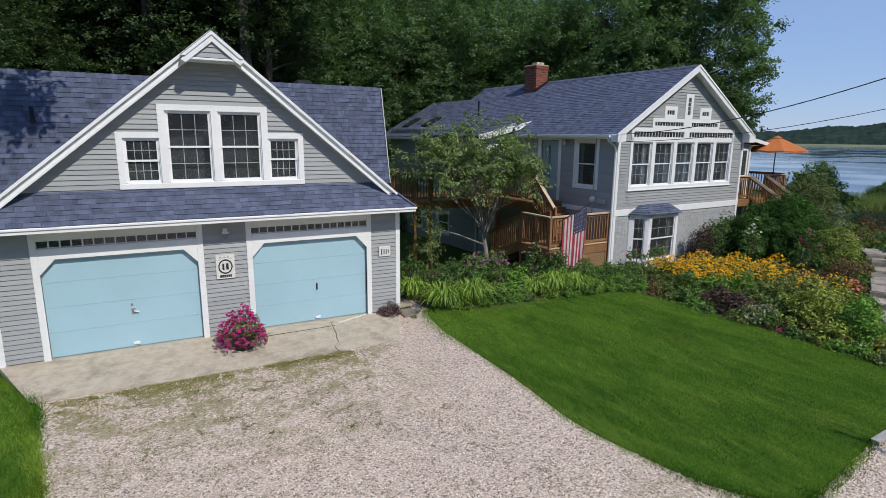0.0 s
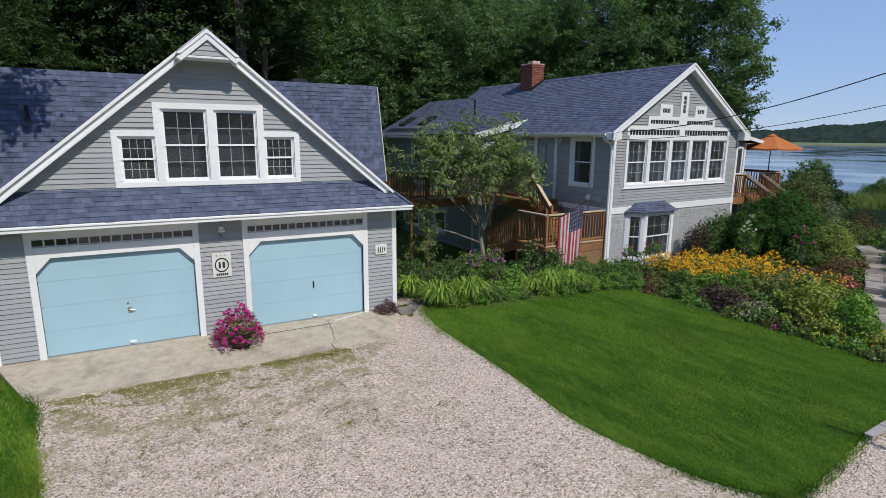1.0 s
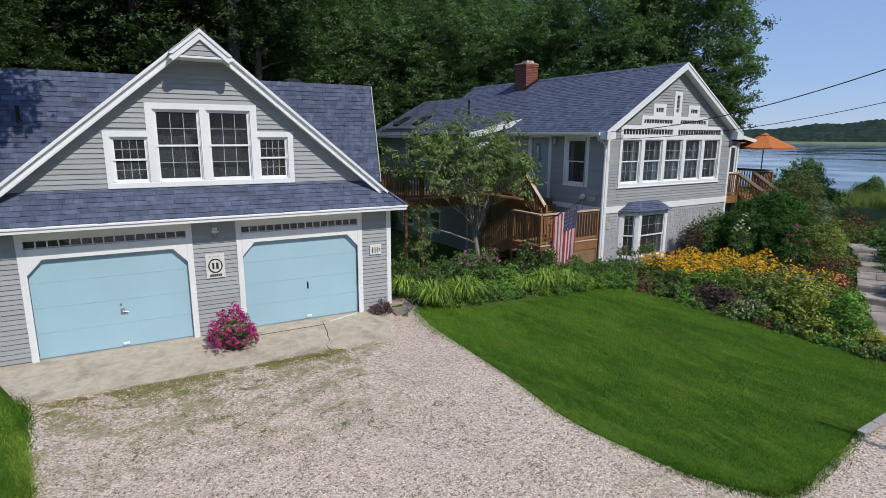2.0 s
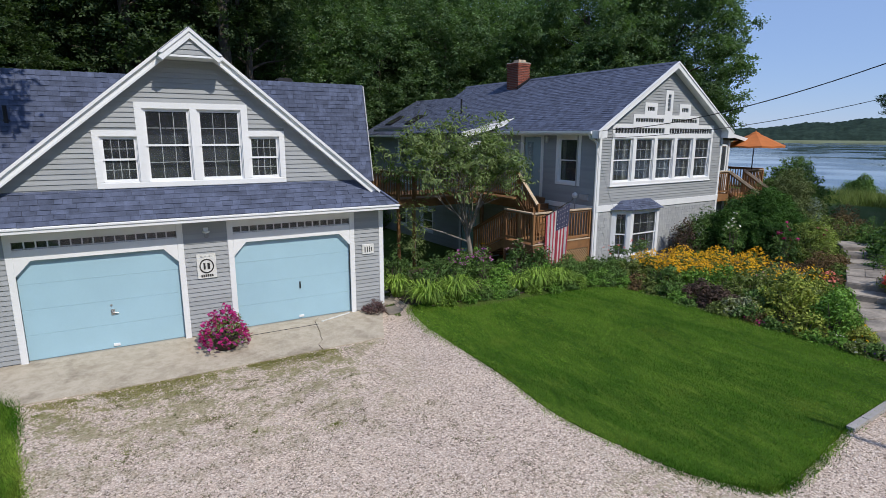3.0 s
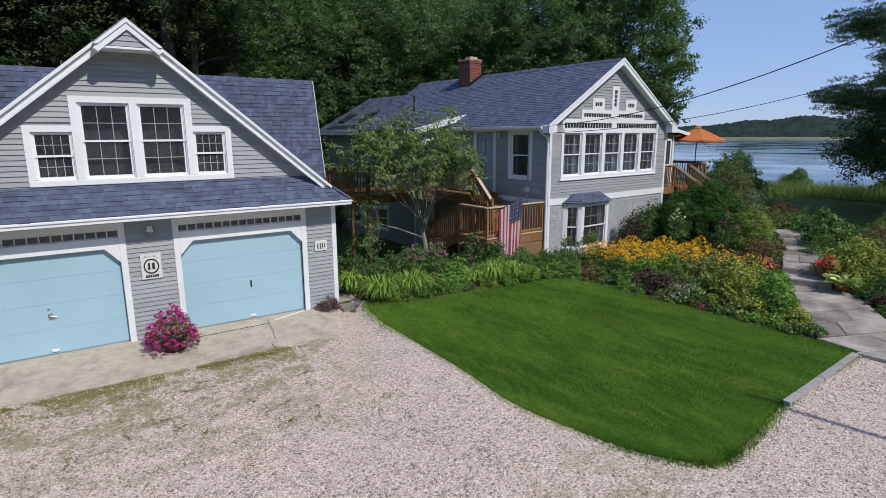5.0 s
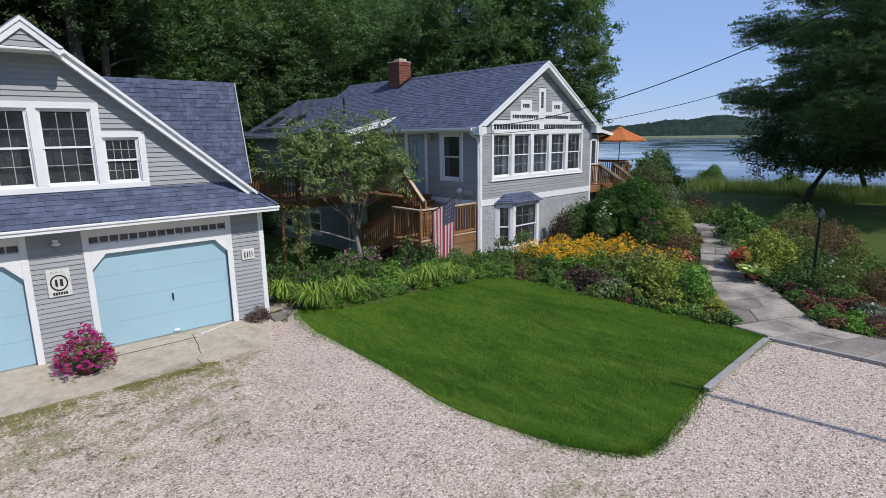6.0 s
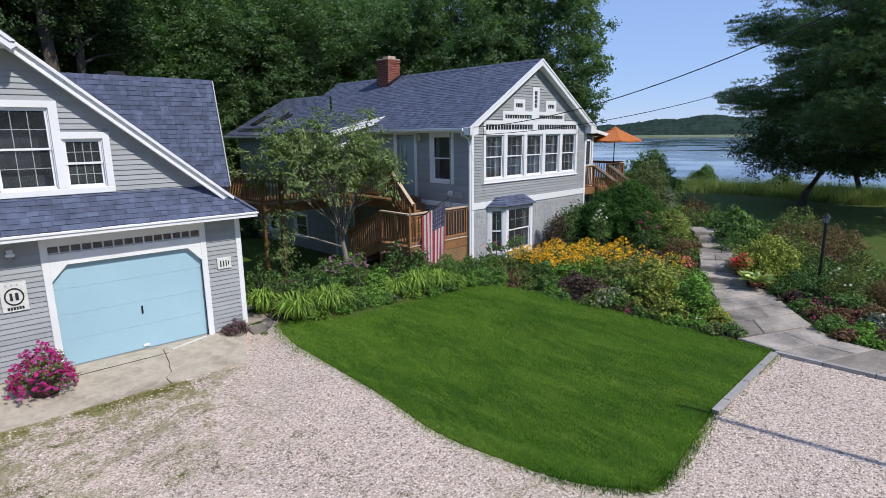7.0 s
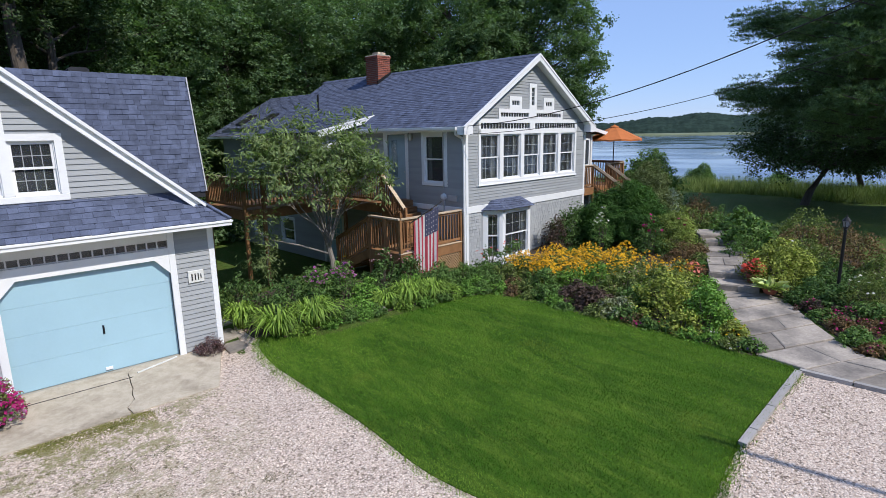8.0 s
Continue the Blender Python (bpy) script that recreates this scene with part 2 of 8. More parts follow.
def glass_mat():
    m, t, p, co = blank("window_glass")
    t.nodes.remove(p)
    lw = nd(t, "ShaderNodeLayerWeight", Blend=0.5)
    fr = mth(t, "ADD", mth(t, "MULTIPLY", mth(t, "POWER", lw.outputs["Facing"], 4.0), 0.9), 0.05)
    gl = nd(t, "ShaderNodeBsdfGlossy", Roughness=0.02)
    tr = nd(t, "ShaderNodeBsdfTransparent")
    tr.inputs[0].default_value = (0.86, 0.90, 0.90, 1)
    mx = t.nodes.new("ShaderNodeMixShader")
    t.links.new(fr, mx.inputs[0])
    t.links.new(tr.outputs[0], mx.inputs[1])
    t.links.new(gl.outputs[0], mx.inputs[2])
    # a film of dust and insect screen
    film = nd(t, "ShaderNodeBsdfDiffuse")
    film.inputs[0].default_value = (0.30, 0.32, 0.38, 1)
    dust = t.nodes.new("ShaderNodeMixShader")
    t.links.new(ramp(t, noise_of(t, co, 3.0, 4, 0.6), (0.35, 0.035), (0.7, 0.075)), dust.inputs[0])
    t.links.new(mx.outputs[0], dust.inputs[1])
    t.links.new(film.outputs[0], dust.inputs[2])
    t.links.new(dust.outputs[0], t.nodes["Material Output"].inputs[0])
    return m


M_GLASS = glass_mat()


def concrete_mat():
    """Old broom-finished concrete with dark oily blotches and rusty dirt."""
    m, t, p, co = blank("stained_concrete")
    a, b, c = noise_of(t, co, 1.3, 6, 0.7), noise_of(t, co, 5.0, 5, 0.7), noise_of(t, co, 110.0, 3, 0.7)
    g = mix_col(t, ramp(t, b, (0.40, 0.0), (0.62, 1.0)), (0.50, 0.44, 0.35), (0.40, 0.345, 0.265))
    g = mix_col(t, ramp(t, a, (0.53, 0.0), (0.70, 0.75)), g, (0.20, 0.165, 0.12))
    g = mix_col(t, 1.0, g, ramp(t, c, (0.3, 0.82), (0.7, 1.12)), "MULTIPLY")
    t.links.new(g, p.inputs["Base Color"])
    p.inputs["Roughness"].default_value = 0.9
    bump(t, p, c, 0.35, 0.004)
    return m


M_APRON = concrete_mat()


def gravel_mat(name="pale_crushed_gravel", loose=False):
    """Pale pinkish crushed stone, each chip its own shade; soil shows in specks, moss and thin weeds near the apron and the lawn."""
    m, t, p, co = blank(name)
    v = nd(t, "ShaderNodeTexVoronoi", Scale=36.0)
    t.links.new(co, v.inputs["Vector"])
    sep = t.nodes.new("ShaderNodeSeparateColor")
    t.links.new(v.outputs["Color"], sep.inputs[0])
    stone = ramp(t, sep.outputs[0], (0.0, (0.21, 0.165, 0.135)), (0.07, (0.31, 0.245, 0.20)), (0.13, (0.53, 0.425, 0.355)), (0.6, (0.66, 0.545, 0.46)), (1.0, (0.81, 0.705, 0.62)))
    # shade in the gaps between chips, painted into the stone colour
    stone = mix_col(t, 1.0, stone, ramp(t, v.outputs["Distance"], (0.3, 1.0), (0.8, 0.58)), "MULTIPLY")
    if loose:
        r = t.nodes.new("ShaderNodeNewGeometry").outputs["Random Per Island"]
        stone = ramp(t, r, (0.0, (0.19, 0.15, 0.12)), (0.055, (0.31, 0.245, 0.20)), (0.10, (0.53, 0.43, 0.36)), (0.7, (0.69, 0.575, 0.485)), (1.0, (0.83, 0.73, 0.645)))
    big = noise_of(t, co, 0.7, 4, 0.6)
    mid = noise_of(t, co, 2.6, 5, 0.7)
    fine = noise_of(t, co, 14.0, 4, 0.75)
    stone = mix_col(t, 1.0, stone, ramp(t, big, (0.3, (0.96, 0.96, 0.97)), (0.7, (1.03, 1.02, 1.0))), "MULTIPLY")
    xyz = t.nodes.new("ShaderNodeSeparateXYZ")
    t.links.new(co, xyz.inputs[0])
    # moss: strongest just off the apron, and by the lower corner of the lawn
    near = mth(t, "MULTIPLY", mth(t, "SUBTRACT", 1.0, mth(t, "MULTIPLY", mth(t, "ADD", xyz.outputs[1], 1.6), -0.21), True), mth(t, "MULTIPLY", mth(t, "ADD", xyz.outputs[0], 0.2), -0.6, True))
    low = mth(t, "MULTIPLY", mth(t, "MULTIPLY", mth(t, "ADD", xyz.outputs[1], 7.2), -0.5, True), mth(t, "SUBTRACT", 1.0, mth(t, "MULTIPLY", mth(t, "ABSOLUTE", mth(t, "SUBTRACT", xyz.outputs[0], 0.3)), 0.6), True))
    where = mth(t, "MAXIMUM", near, mth(t, "MULTIPLY", low, 0.55))
    patch = mth(t, "MULTIPLY", ramp(t, mth(t, "ADD", mth(t, "MULTIPLY", mid, 0.65), mth(t, "MULTIPLY", fine, 0.35)), (0.49, 0.0), (0.545, 1.0)), where)
    moss = mix_col(t, ramp(t, fine, (0.35, 0.0), (0.65, 1.0)), (0.25, 0.205, 0.105), (0.16, 0.185, 0.045))
    out = mix_col(t, patch, stone, moss)
    grit = noise_of(t, co, 17.0, 3, 0.7)
    speck = mth(t, "MULTIPLY", ramp(t, grit, (0.57, 0.0), (0.64, 0.85)), ramp(t, noise_of(t, co, 0.9, 4, 0.65), (0.43, 0.1), (0.56, 1.0)))
    out = mix_col(t, speck, out, (0.20, 0.165, 0.11))
    t.links.new(out, p.inputs["Base Color"])
    p.inputs["Roughness"].default_value = 0.9
    p.inputs["Specular IOR Level"].default_value = 0.2
    if not loose:
        bump(t, p, mth(t, "SUBTRACT", 1.0, v.outputs["Distance"]), 0.8, 0.012)
    return m


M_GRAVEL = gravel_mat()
M_CHIP = gravel_mat("gravel_chip", True)


def grass_mat(name, a, b, c, mown=0.0):
    m, t, p, co = blank(name)
    n1 = noise_of(t, co, 0.6, 5, 0.65, (1, .45, 1), 6)
    n2 = noise_of(t, co, 5.0, 5, 0.75, (1, .22, 1), 6)
    n3 = noise_of(t, co, 60.0, 3, 0.7)
    g = mix_col(t, ramp(t, n1, (0.35, 0.0), (0.65, 1.0)), a, b)
    g = mix_col(t, ramp(t, n2, (0.46, 0.0), (0.70, 0.7)), g, c)
    if mown:
        w = nd(t, "ShaderNodeTexWave", Scale=0.28, Distortion=1.2)
        mp = t.nodes.new("ShaderNodeMapping")
        mp.inputs["Rotation"].default_value = (0, 0, radians(62))
        t.links.new(co, mp.inputs[0])
        t.links.new(mp.outputs[0], w.inputs["Vector"])
        g = mix_col(t, 1.0, g, ramp(t, w.outputs["Fac"], (0.3, 1 - mown), (0.7, 1 + mown)), "MULTIPLY")
    g = mix_col(t, 1.0, g, ramp(t, n3, (0.3, 0.5), (0.7, 1.2)), "MULTIPLY")
    t.links.new(g, p.inputs["Base Color"])
    p.inputs["Roughness"].default_value = 0.9
    p.inputs["Specular IOR Level"].default_value = 0.15
    bump(t, p, n3, 0.8, 0.03)
    return m


M_LAWN = grass_mat("mown_grass", (0.026, 0.082, 0.005), (0.068, 0.155, 0.010), (0.150, 0.235, 0.026), 0.0)
M_FIELD = grass_mat("rough_grass", (0.065, 0.12, 0.02), (0.085, 0.13, 0.025), (0.13, 0.14, 0.04))


def water_mat():
    m, t, p, co = blank("calm_water")
    p.inputs["Base Color"].default_value = (0.022, 0.050, 0.088, 1)
    p.inputs["Roughness"].default_value = 0.12
    p.inputs["IOR"].default_value = 1.33
    streak = noise_of(t, co, 0.05, 3, 0.5, (1, 1, 1))
    t.links.new(ramp(t, streak, (0.4, 0.03), (0.6, 0.16)), p.inputs["Roughness"])
    bump(t, p, noise_of(t, co, 1.2, 3, 0.6), 0.10, 0.05)
    return m


M_WATER = water_mat()
M_HILL = mat("distant_woods", (0.032, 0.054, 0.042), 0.95, var=0.5, scale=0.09, fine=0.35, fvar=0.5, bmp=0, spec=0.02)
M_MARSH = mat("distant_marsh", (0.17, 0.20, 0.11), 0.95, var=0.3, scale=0.03, fine=0.3, bmp=0)

# ---- building tools ----
class Geo:
    """Collects boxes, prisms, tubes and leaves for one mesh."""

    def __init__(self):
        self.v, self.f = [], []

    def add(self, verts, faces, m=None):
        o = len(self.v)
        self.v += [tuple(m @ Vector(p)) for p in verts] if m is not None else [tuple(p) for p in verts]
        self.f += [tuple(o + i for i in f) for f in faces]
        return self

    def box(self, x0, x1, y0, y1, z0, z1, m=None):
        vs = [(x, y, z) for z in (z0, z1) for y in (y0, y1) for x in (x0, x1)]
        return self.add(vs, [(0, 2, 3, 1), (4, 5, 7, 6), (0, 1, 5, 4), (2, 6, 7, 3), (0, 4, 6, 2), (1, 3, 7, 5)], m)

    def cbox(self, x0, x1, y0, y1, z0, z1, b=0.008, m=None):
        """A box with chamfered edges along its longest side."""
        d = (x1 - x0, y1 - y0, z1 - z0)
        a = d.index(max(d))
        lo, hi = (x0, y0, z0), (x1, y1, z1)
        i, j = [k for k in range(3) if k != a]
        b = min(b, d[i] / 3, d[j] / 3)
        ring = [(lo[i] + b, lo[j]), (hi[i] - b, lo[j]), (hi[i], lo[j] + b), (hi[i], hi[j] - b), (hi[i] - b, hi[j]), (lo[i] + b, hi[j]), (lo[i], hi[j] - b), (lo[i], lo[j] + b)]
        vs = []
        for e in (lo[a], hi[a]):
            for p, q in ring:
                c = [0, 0, 0]
                c[a], c[i], c[j] = e, p, q
                vs.append(tuple(c))
        fs = [(k, (k + 1) % 8, 8 + (k + 1) % 8, 8 + k) for k in range(8)] + [tuple(range(7, -1, -1)), tuple(range(8, 16))]
        if a == 1:
            fs = [f[::-1] for f in fs]
        return self.add(vs, fs, m)

    def prism(self, poly, d, m=None):
        """A polygon of 3D points, pushed along d."""
        n = len(poly)
        vs = [Vector(p) for p in poly] + [Vector(p) + Vector(d) for p in poly]
        return self.add(vs, [tuple(range(n - 1, -1, -1)), tuple(range(n, 2 * n))] + [(k, (k + 1) % n, n + (k + 1) % n, n + k) for k in range(n)], m)

    def beam(self, a, b, w, h, up=(0, 0, 1)):
        """A bar of section w x h from a to b."""
        a, b = Vector(a), Vector(b)
        d = (b - a).normalized()
        s = d.cross(Vector(up))
        s = (s if s.length > 1e-4 else Vector((1, 0, 0))).normalized()
        u = s.cross(d)
        q = [s * (w / 2) * i + u * (h / 2) * j for i, j in ((-1, -1), (1, -1), (1, 1), (-1, 1))]
        vs = [a + k for k in q] + [b + k for k in q]
        return self.add(vs, [(3, 2, 1, 0), (4, 5, 6, 7)] + [(k, (k + 1) % 4, 4 + (k + 1) % 4, 4 + k) for k in range(4)])

    def tube(self, pts, radii, n=8, caps=True):
        pts = [Vector(p) for p in pts]
        if isinstance(radii, (int, float)):
            radii = [radii] * len(pts)
        o = len(self.v)
        for i, p in enumerate(pts):
            d = (pts[min(i + 1, len(pts) - 1)] - pts[max(i - 1, 0)])
            d = d.normalized() if d.length > 1e-6 else Vector((0, 0, 1))
            s = d.cross(Vector((0.31, 0.17, 0.94)) if abs(d.z) < 0.9 else Vector((1, 0, 0))).normalized()
            u = s.cross(d)
            for k in range(n):
                a = 2 * math.pi * k / n
                self.v.append(tuple(p + (s * math.cos(a) + u * math.sin(a)) * radii[i]))
        for i in range(len(pts) - 1):
            for k in range(n):
                self.f.append((o + i * n + k, o + i * n + (k + 1) % n, o + (i + 1) * n + (k + 1) % n, o + (i + 1) * n + k))
        if caps:
            self.f.append(tuple(o + k for k in range(n - 1, -1, -1)))
            self.f.append(tuple(o + (len(pts) - 1) * n + k for k in range(n)))
        return self

    def lathe(self, prof, n=16, m=None):
        vs, fs = [], []
        for r, z in prof:
            vs += [(r * math.cos(2 * math.pi * k / n), r * math.sin(2 * math.pi * k / n), z) for k in range(n)]
        for i in range(len(prof) - 1):
            fs += [(i * n + k, i * n + (k + 1) % n, (i + 1) * n + (k + 1) % n, (i + 1) * n + k) for k in range(n)]
        fs += [tuple(range(n - 1, -1, -1)), tuple((len(prof) - 1) * n + k for k in range(n))]
        return self.add(vs, fs, m)

    def mesh(self, name, material, smooth=False):
        me = bpy.data.meshes.new(name)
        me.from_pydata(self.v, [], self.f)
        if smooth:
            me.polygons.foreach_set("use_smooth", [True] * len(me.polygons))
        me.materials.append(material)
        me.update()
        return me


def part(name, geo, material, parent=None, label="", smooth=False):
    """Links one mesh as an object under a thing or under a part."""
    ob = new(name, geo.mesh(name, material, smooth) if isinstance(geo, Geo) else geo)
    if parent is not None:
        ob.parent = parent
    if material is M_GLASS:
        ob.visible_shadow = False
    return tagged(ob, label)


def thing(name, label, category, at=None, group="", kind=""):
    ob = new(name)
    if at is not None:
        ob.matrix_world = at
    return tagged(ob, label, category, group, kind)


def quads(name, verts, material, per=4):
    """A mesh of loose polygons of `per` corners from an array of N x per x 3."""
    verts = np.ascontiguousarray(verts, dtype=np.float32).reshape(-1, 3)
    n = len(verts) // per
    me = bpy.data.meshes.new(name)
    me.vertices.add(len(verts))
    me.vertices.foreach_set("co", verts.ravel())
    me.loops.add(len(verts))
    me.loops.foreach_set("vertex_index", np.arange(len(verts), dtype=np.int32))
    me.polygons.add(n)
    me.polygons.foreach_set("loop_start", np.arange(0, len(verts), per, dtype=np.int32))
    me.polygons.foreach_set("loop_total", np.full(n, per, dtype=np.int32))
    me.materials.append(material)
    me.update(calc_edges=True)
    return me


def unit(a):
    return a / np.maximum(np.linalg.norm(a, axis=-1, keepdims=True), 1e-9)


def leaf_quads(rng, c, d, length, width, droop=0.0):
    """Pointed leaves at the points c, growing along d."""
    n = len(c)
    d = unit(d)
    s = unit(np.cross(d, rng.normal(size=(n, 3))))
    L = length * rng.uniform(0.65, 1.25, (n, 1))
    W = width * rng.uniform(0.7, 1.2, (n, 1))
    mid = c + d * L * 0.45
    tip = c + d * L
    tip[:, 2] -= (droop * L)[:, 0]
    return np.stack([c, mid + s * W / 2, tip, mid - s * W / 2], axis=1)


def clump_leaves(rng, centres, radii, per, length, width, up=0.25, flat=0.8, droop=0.1):
    """Leaves round clump centres, facing out of each clump and somewhat up."""
    k = len(centres)
    d = unit(rng.normal(size=(k, per, 3)))
    r = rng.uniform(0.25, 1.0, (k, per, 1)) ** 0.5
    off = d * r * np.asarray(radii).reshape(k, 1, 1)
    off[..., 2] *= flat
    c = (np.asarray(centres)[:, None, :] + off).reshape(-1, 3)
    nrm = unit(d + rng.normal(size=d.shape) * 0.52 + np.array([0, 0, up + .25])).reshape(-1, 3)
    g = unit(np.cross(nrm, rng.normal(size=nrm.shape)))
    g[:, 2] -= .25 + droop
    g = unit(g - nrm * (np.sum(g * nrm, axis=1, keepdims=True) - .12))
    s = unit(np.cross(nrm, g))
    n = len(c)
    L, W = length * rng.uniform(0.65, 1.25, (n, 1)), width * rng.uniform(0.7, 1.2, (n, 1))
    mid = c + nrm * L * .06
    return np.stack([c - g * L * .45, mid + s * W / 2, c + g * L * .55, mid - s * W / 2], axis=1)


def spray_leaves(rng, centres, radii, sprays, per, length, width, spread=.38, flat=.75, droop=.3):
    """Leaves in small fans at the twig ends round each clump, tilted to the light, with gaps between the fans."""
    k = len(centres)
    d = unit(rng.normal(size=(k, sprays, 3)) + np.array([0, 0, .25]))
    sub = np.asarray(centres)[:, None, :] + d * (np.asarray(radii).reshape(k, 1, 1) * rng.uniform(.55, 1.05, (k, sprays, 1))) * np.array([1, 1, flat])
    out = unit(d + rng.normal(size=d.shape) * .3 + np.array([0, 0, -droop * .5]))
    o = np.repeat(out[:, :, None, :], per, 2).reshape(-1, 3)
    n = len(o)
    c = np.repeat(sub[:, :, None, :], per, 2).reshape(-1, 3) + o * spread * rng.uniform(-.6, 1.0, (n, 1)) + rng.normal(size=(n, 3)) * spread * np.array([.36, .36, .2])
    nrm = unit(o * .45 + np.array([0, -.12, .85]) + rng.normal(size=(n, 3)) * .42)
    g = unit(o + rng.normal(size=(n, 3)) * .75 + np.array([0, 0, -droop]))
    g = unit(g - nrm * np.sum(g * nrm, axis=1, keepdims=True))
    s = unit(np.cross(nrm, g))
    L, W = length * rng.uniform(.65, 1.25, (n, 1)), width * rng.uniform(.7, 1.2, (n, 1))
    mid = c + g * L * .05
    return np.stack([c - g * L * .45, mid + s * W / 2, c + g * L * .55, mid - s * W / 2], axis=1)


def gap_spans(lo, hi, holes):
    """What is left of [lo, hi] when the spans in holes are cut out."""
    out, x = [], lo
    for a, b in sorted(holes):
        if a > x:
            out.append((x, min(a, hi)))
        x = max(x, b)
    if x < hi:
        out.append((x, hi))
    return [(a, b) for a, b in out if b - a > 0.02]


def wall_panel(x0, x1, z0, top, holes, thick, knots=()):
    """A wall in the plane y = 0, from y = 0 back to y = thick, under the line top(x), with openings (x0, x1, z0, z1)."""
    g = Geo()
    xs = sorted({x0, x1, *knots, *[h[0] for h in holes], *[h[1] for h in holes]})
    for a, b in zip(xs, xs[1:]):
        c = (a + b) / 2
        ta, tb = top(a + 1e-6), top(b - 1e-6)
        hs = [(h[2], h[3]) for h in holes if h[0] < c < h[1]]
        for p, q in gap_spans(z0, min(ta, tb) if hs else max(ta, tb), hs):
            last = not hs or q >= min(ta, tb) - 1e-6
            qa, qb = (ta, tb) if last else (q, q)
            g.prism([(a, 0, p), (b, 0, p), (b, 0, qb), (a, 0, qa)], (0, thick, 0))
    return g


def clapboards(parent, span, z0, z1, holes, pitch=0.1, proud=0.026, frame_m=None, seed=0):
    """Lapped boards, each a piece of its own, on a wall in the plane y = 0; span(z) gives the wall's width at z."""
    rng = random.Random(seed)
    m = frame_m or Matrix()
    z = z0
    while z < z1 - 0.02:
        h = min(pitch + 0.012, z1 - z)
        lo, hi = span(z + pitch / 2)
        if hi - lo > 0.1:
            for a, b in gap_spans(lo, hi, [(q[0], q[1]) for q in holes if q[2] < z + pitch * 0.6 and q[3] > z + pitch * 0.4]):
                cuts = [a]
                while b - cuts[-1] > 4.2:
                    cuts.append(cuts[-1] + rng.uniform(2.2, 3.8))
                cuts.append(b)
                for p, q in zip(cuts, cuts[1:]):
                    e = rng.uniform(-0.0015, 0.0015)
                    g = Geo()
                    g.add([(p, -proud + e, z), (q - 0.002, -proud + e, z), (q - 0.002, -0.003, z + h), (p, -0.003, z + h),
                           (p, 0.002, z), (q - 0.002, 0.002, z), (q - 0.002, 0.002, z + h), (p, 0.002, z + h)],
                          [(0, 1, 2, 3), (4, 5, 1, 0), (5, 6, 2, 1), (7, 4, 0, 3)], m)
                    part("clapboard", g, M_SIDING, parent)
        z += pitch


def roof_rows(o, ex, ed, width, slope_len, clip=None, expo=0.135, seed=1, thick=0.012, tab=(0.11, 0.27)):
    """Shingle tabs on a slope: o is the eave's start, ex runs along the eave, ed up the slope. Gives one Geo a tab."""
    rng = random.Random(seed)
    o, ex, ed = Vector(o), Vector(ex).normalized(), Vector(ed).normalized()
    nz = ex.cross(ed).normalized()
    nz = nz if nz.z > 0 else -nz
    out = []
    r, s = 0, 0.0
    while s < slope_len - 0.02:
        e = min(expo, slope_len - s)
        x = -rng.uniform(0, 0.2)
        while x < width:
            w = rng.uniform(*tab)
            a, b = max(x, 0), min(x + w - 0.004, width)
            if clip:
                a, b = clip(a, b, s + e / 2)
            if b - a > 0.03:
                t = thick * rng.uniform(0.8, 1.9)
                lo, hi = s - rng.choice((0, 0, 0, .008, .014)), s + e + 0.02
                P = [o + ex * a + ed * lo + nz * t, o + ex * b + ed * lo + nz * t, o + ex * b + ed * hi + nz * 0.003, o + ex * a + ed * hi + nz * 0.003,
                     o + ex * a + ed * lo, o + ex * b + ed * lo]
                g = Geo().add(P, [(0, 1, 2, 3), (4, 5, 1, 0), (0, 3, 4), (5, 2, 1)])
                out.append(g)
            x += w
        s += expo
        r += 1
    return out


def joined(gs):
    g = Geo()
    for k in gs:
        g.add(k.v, k.f)
    return g


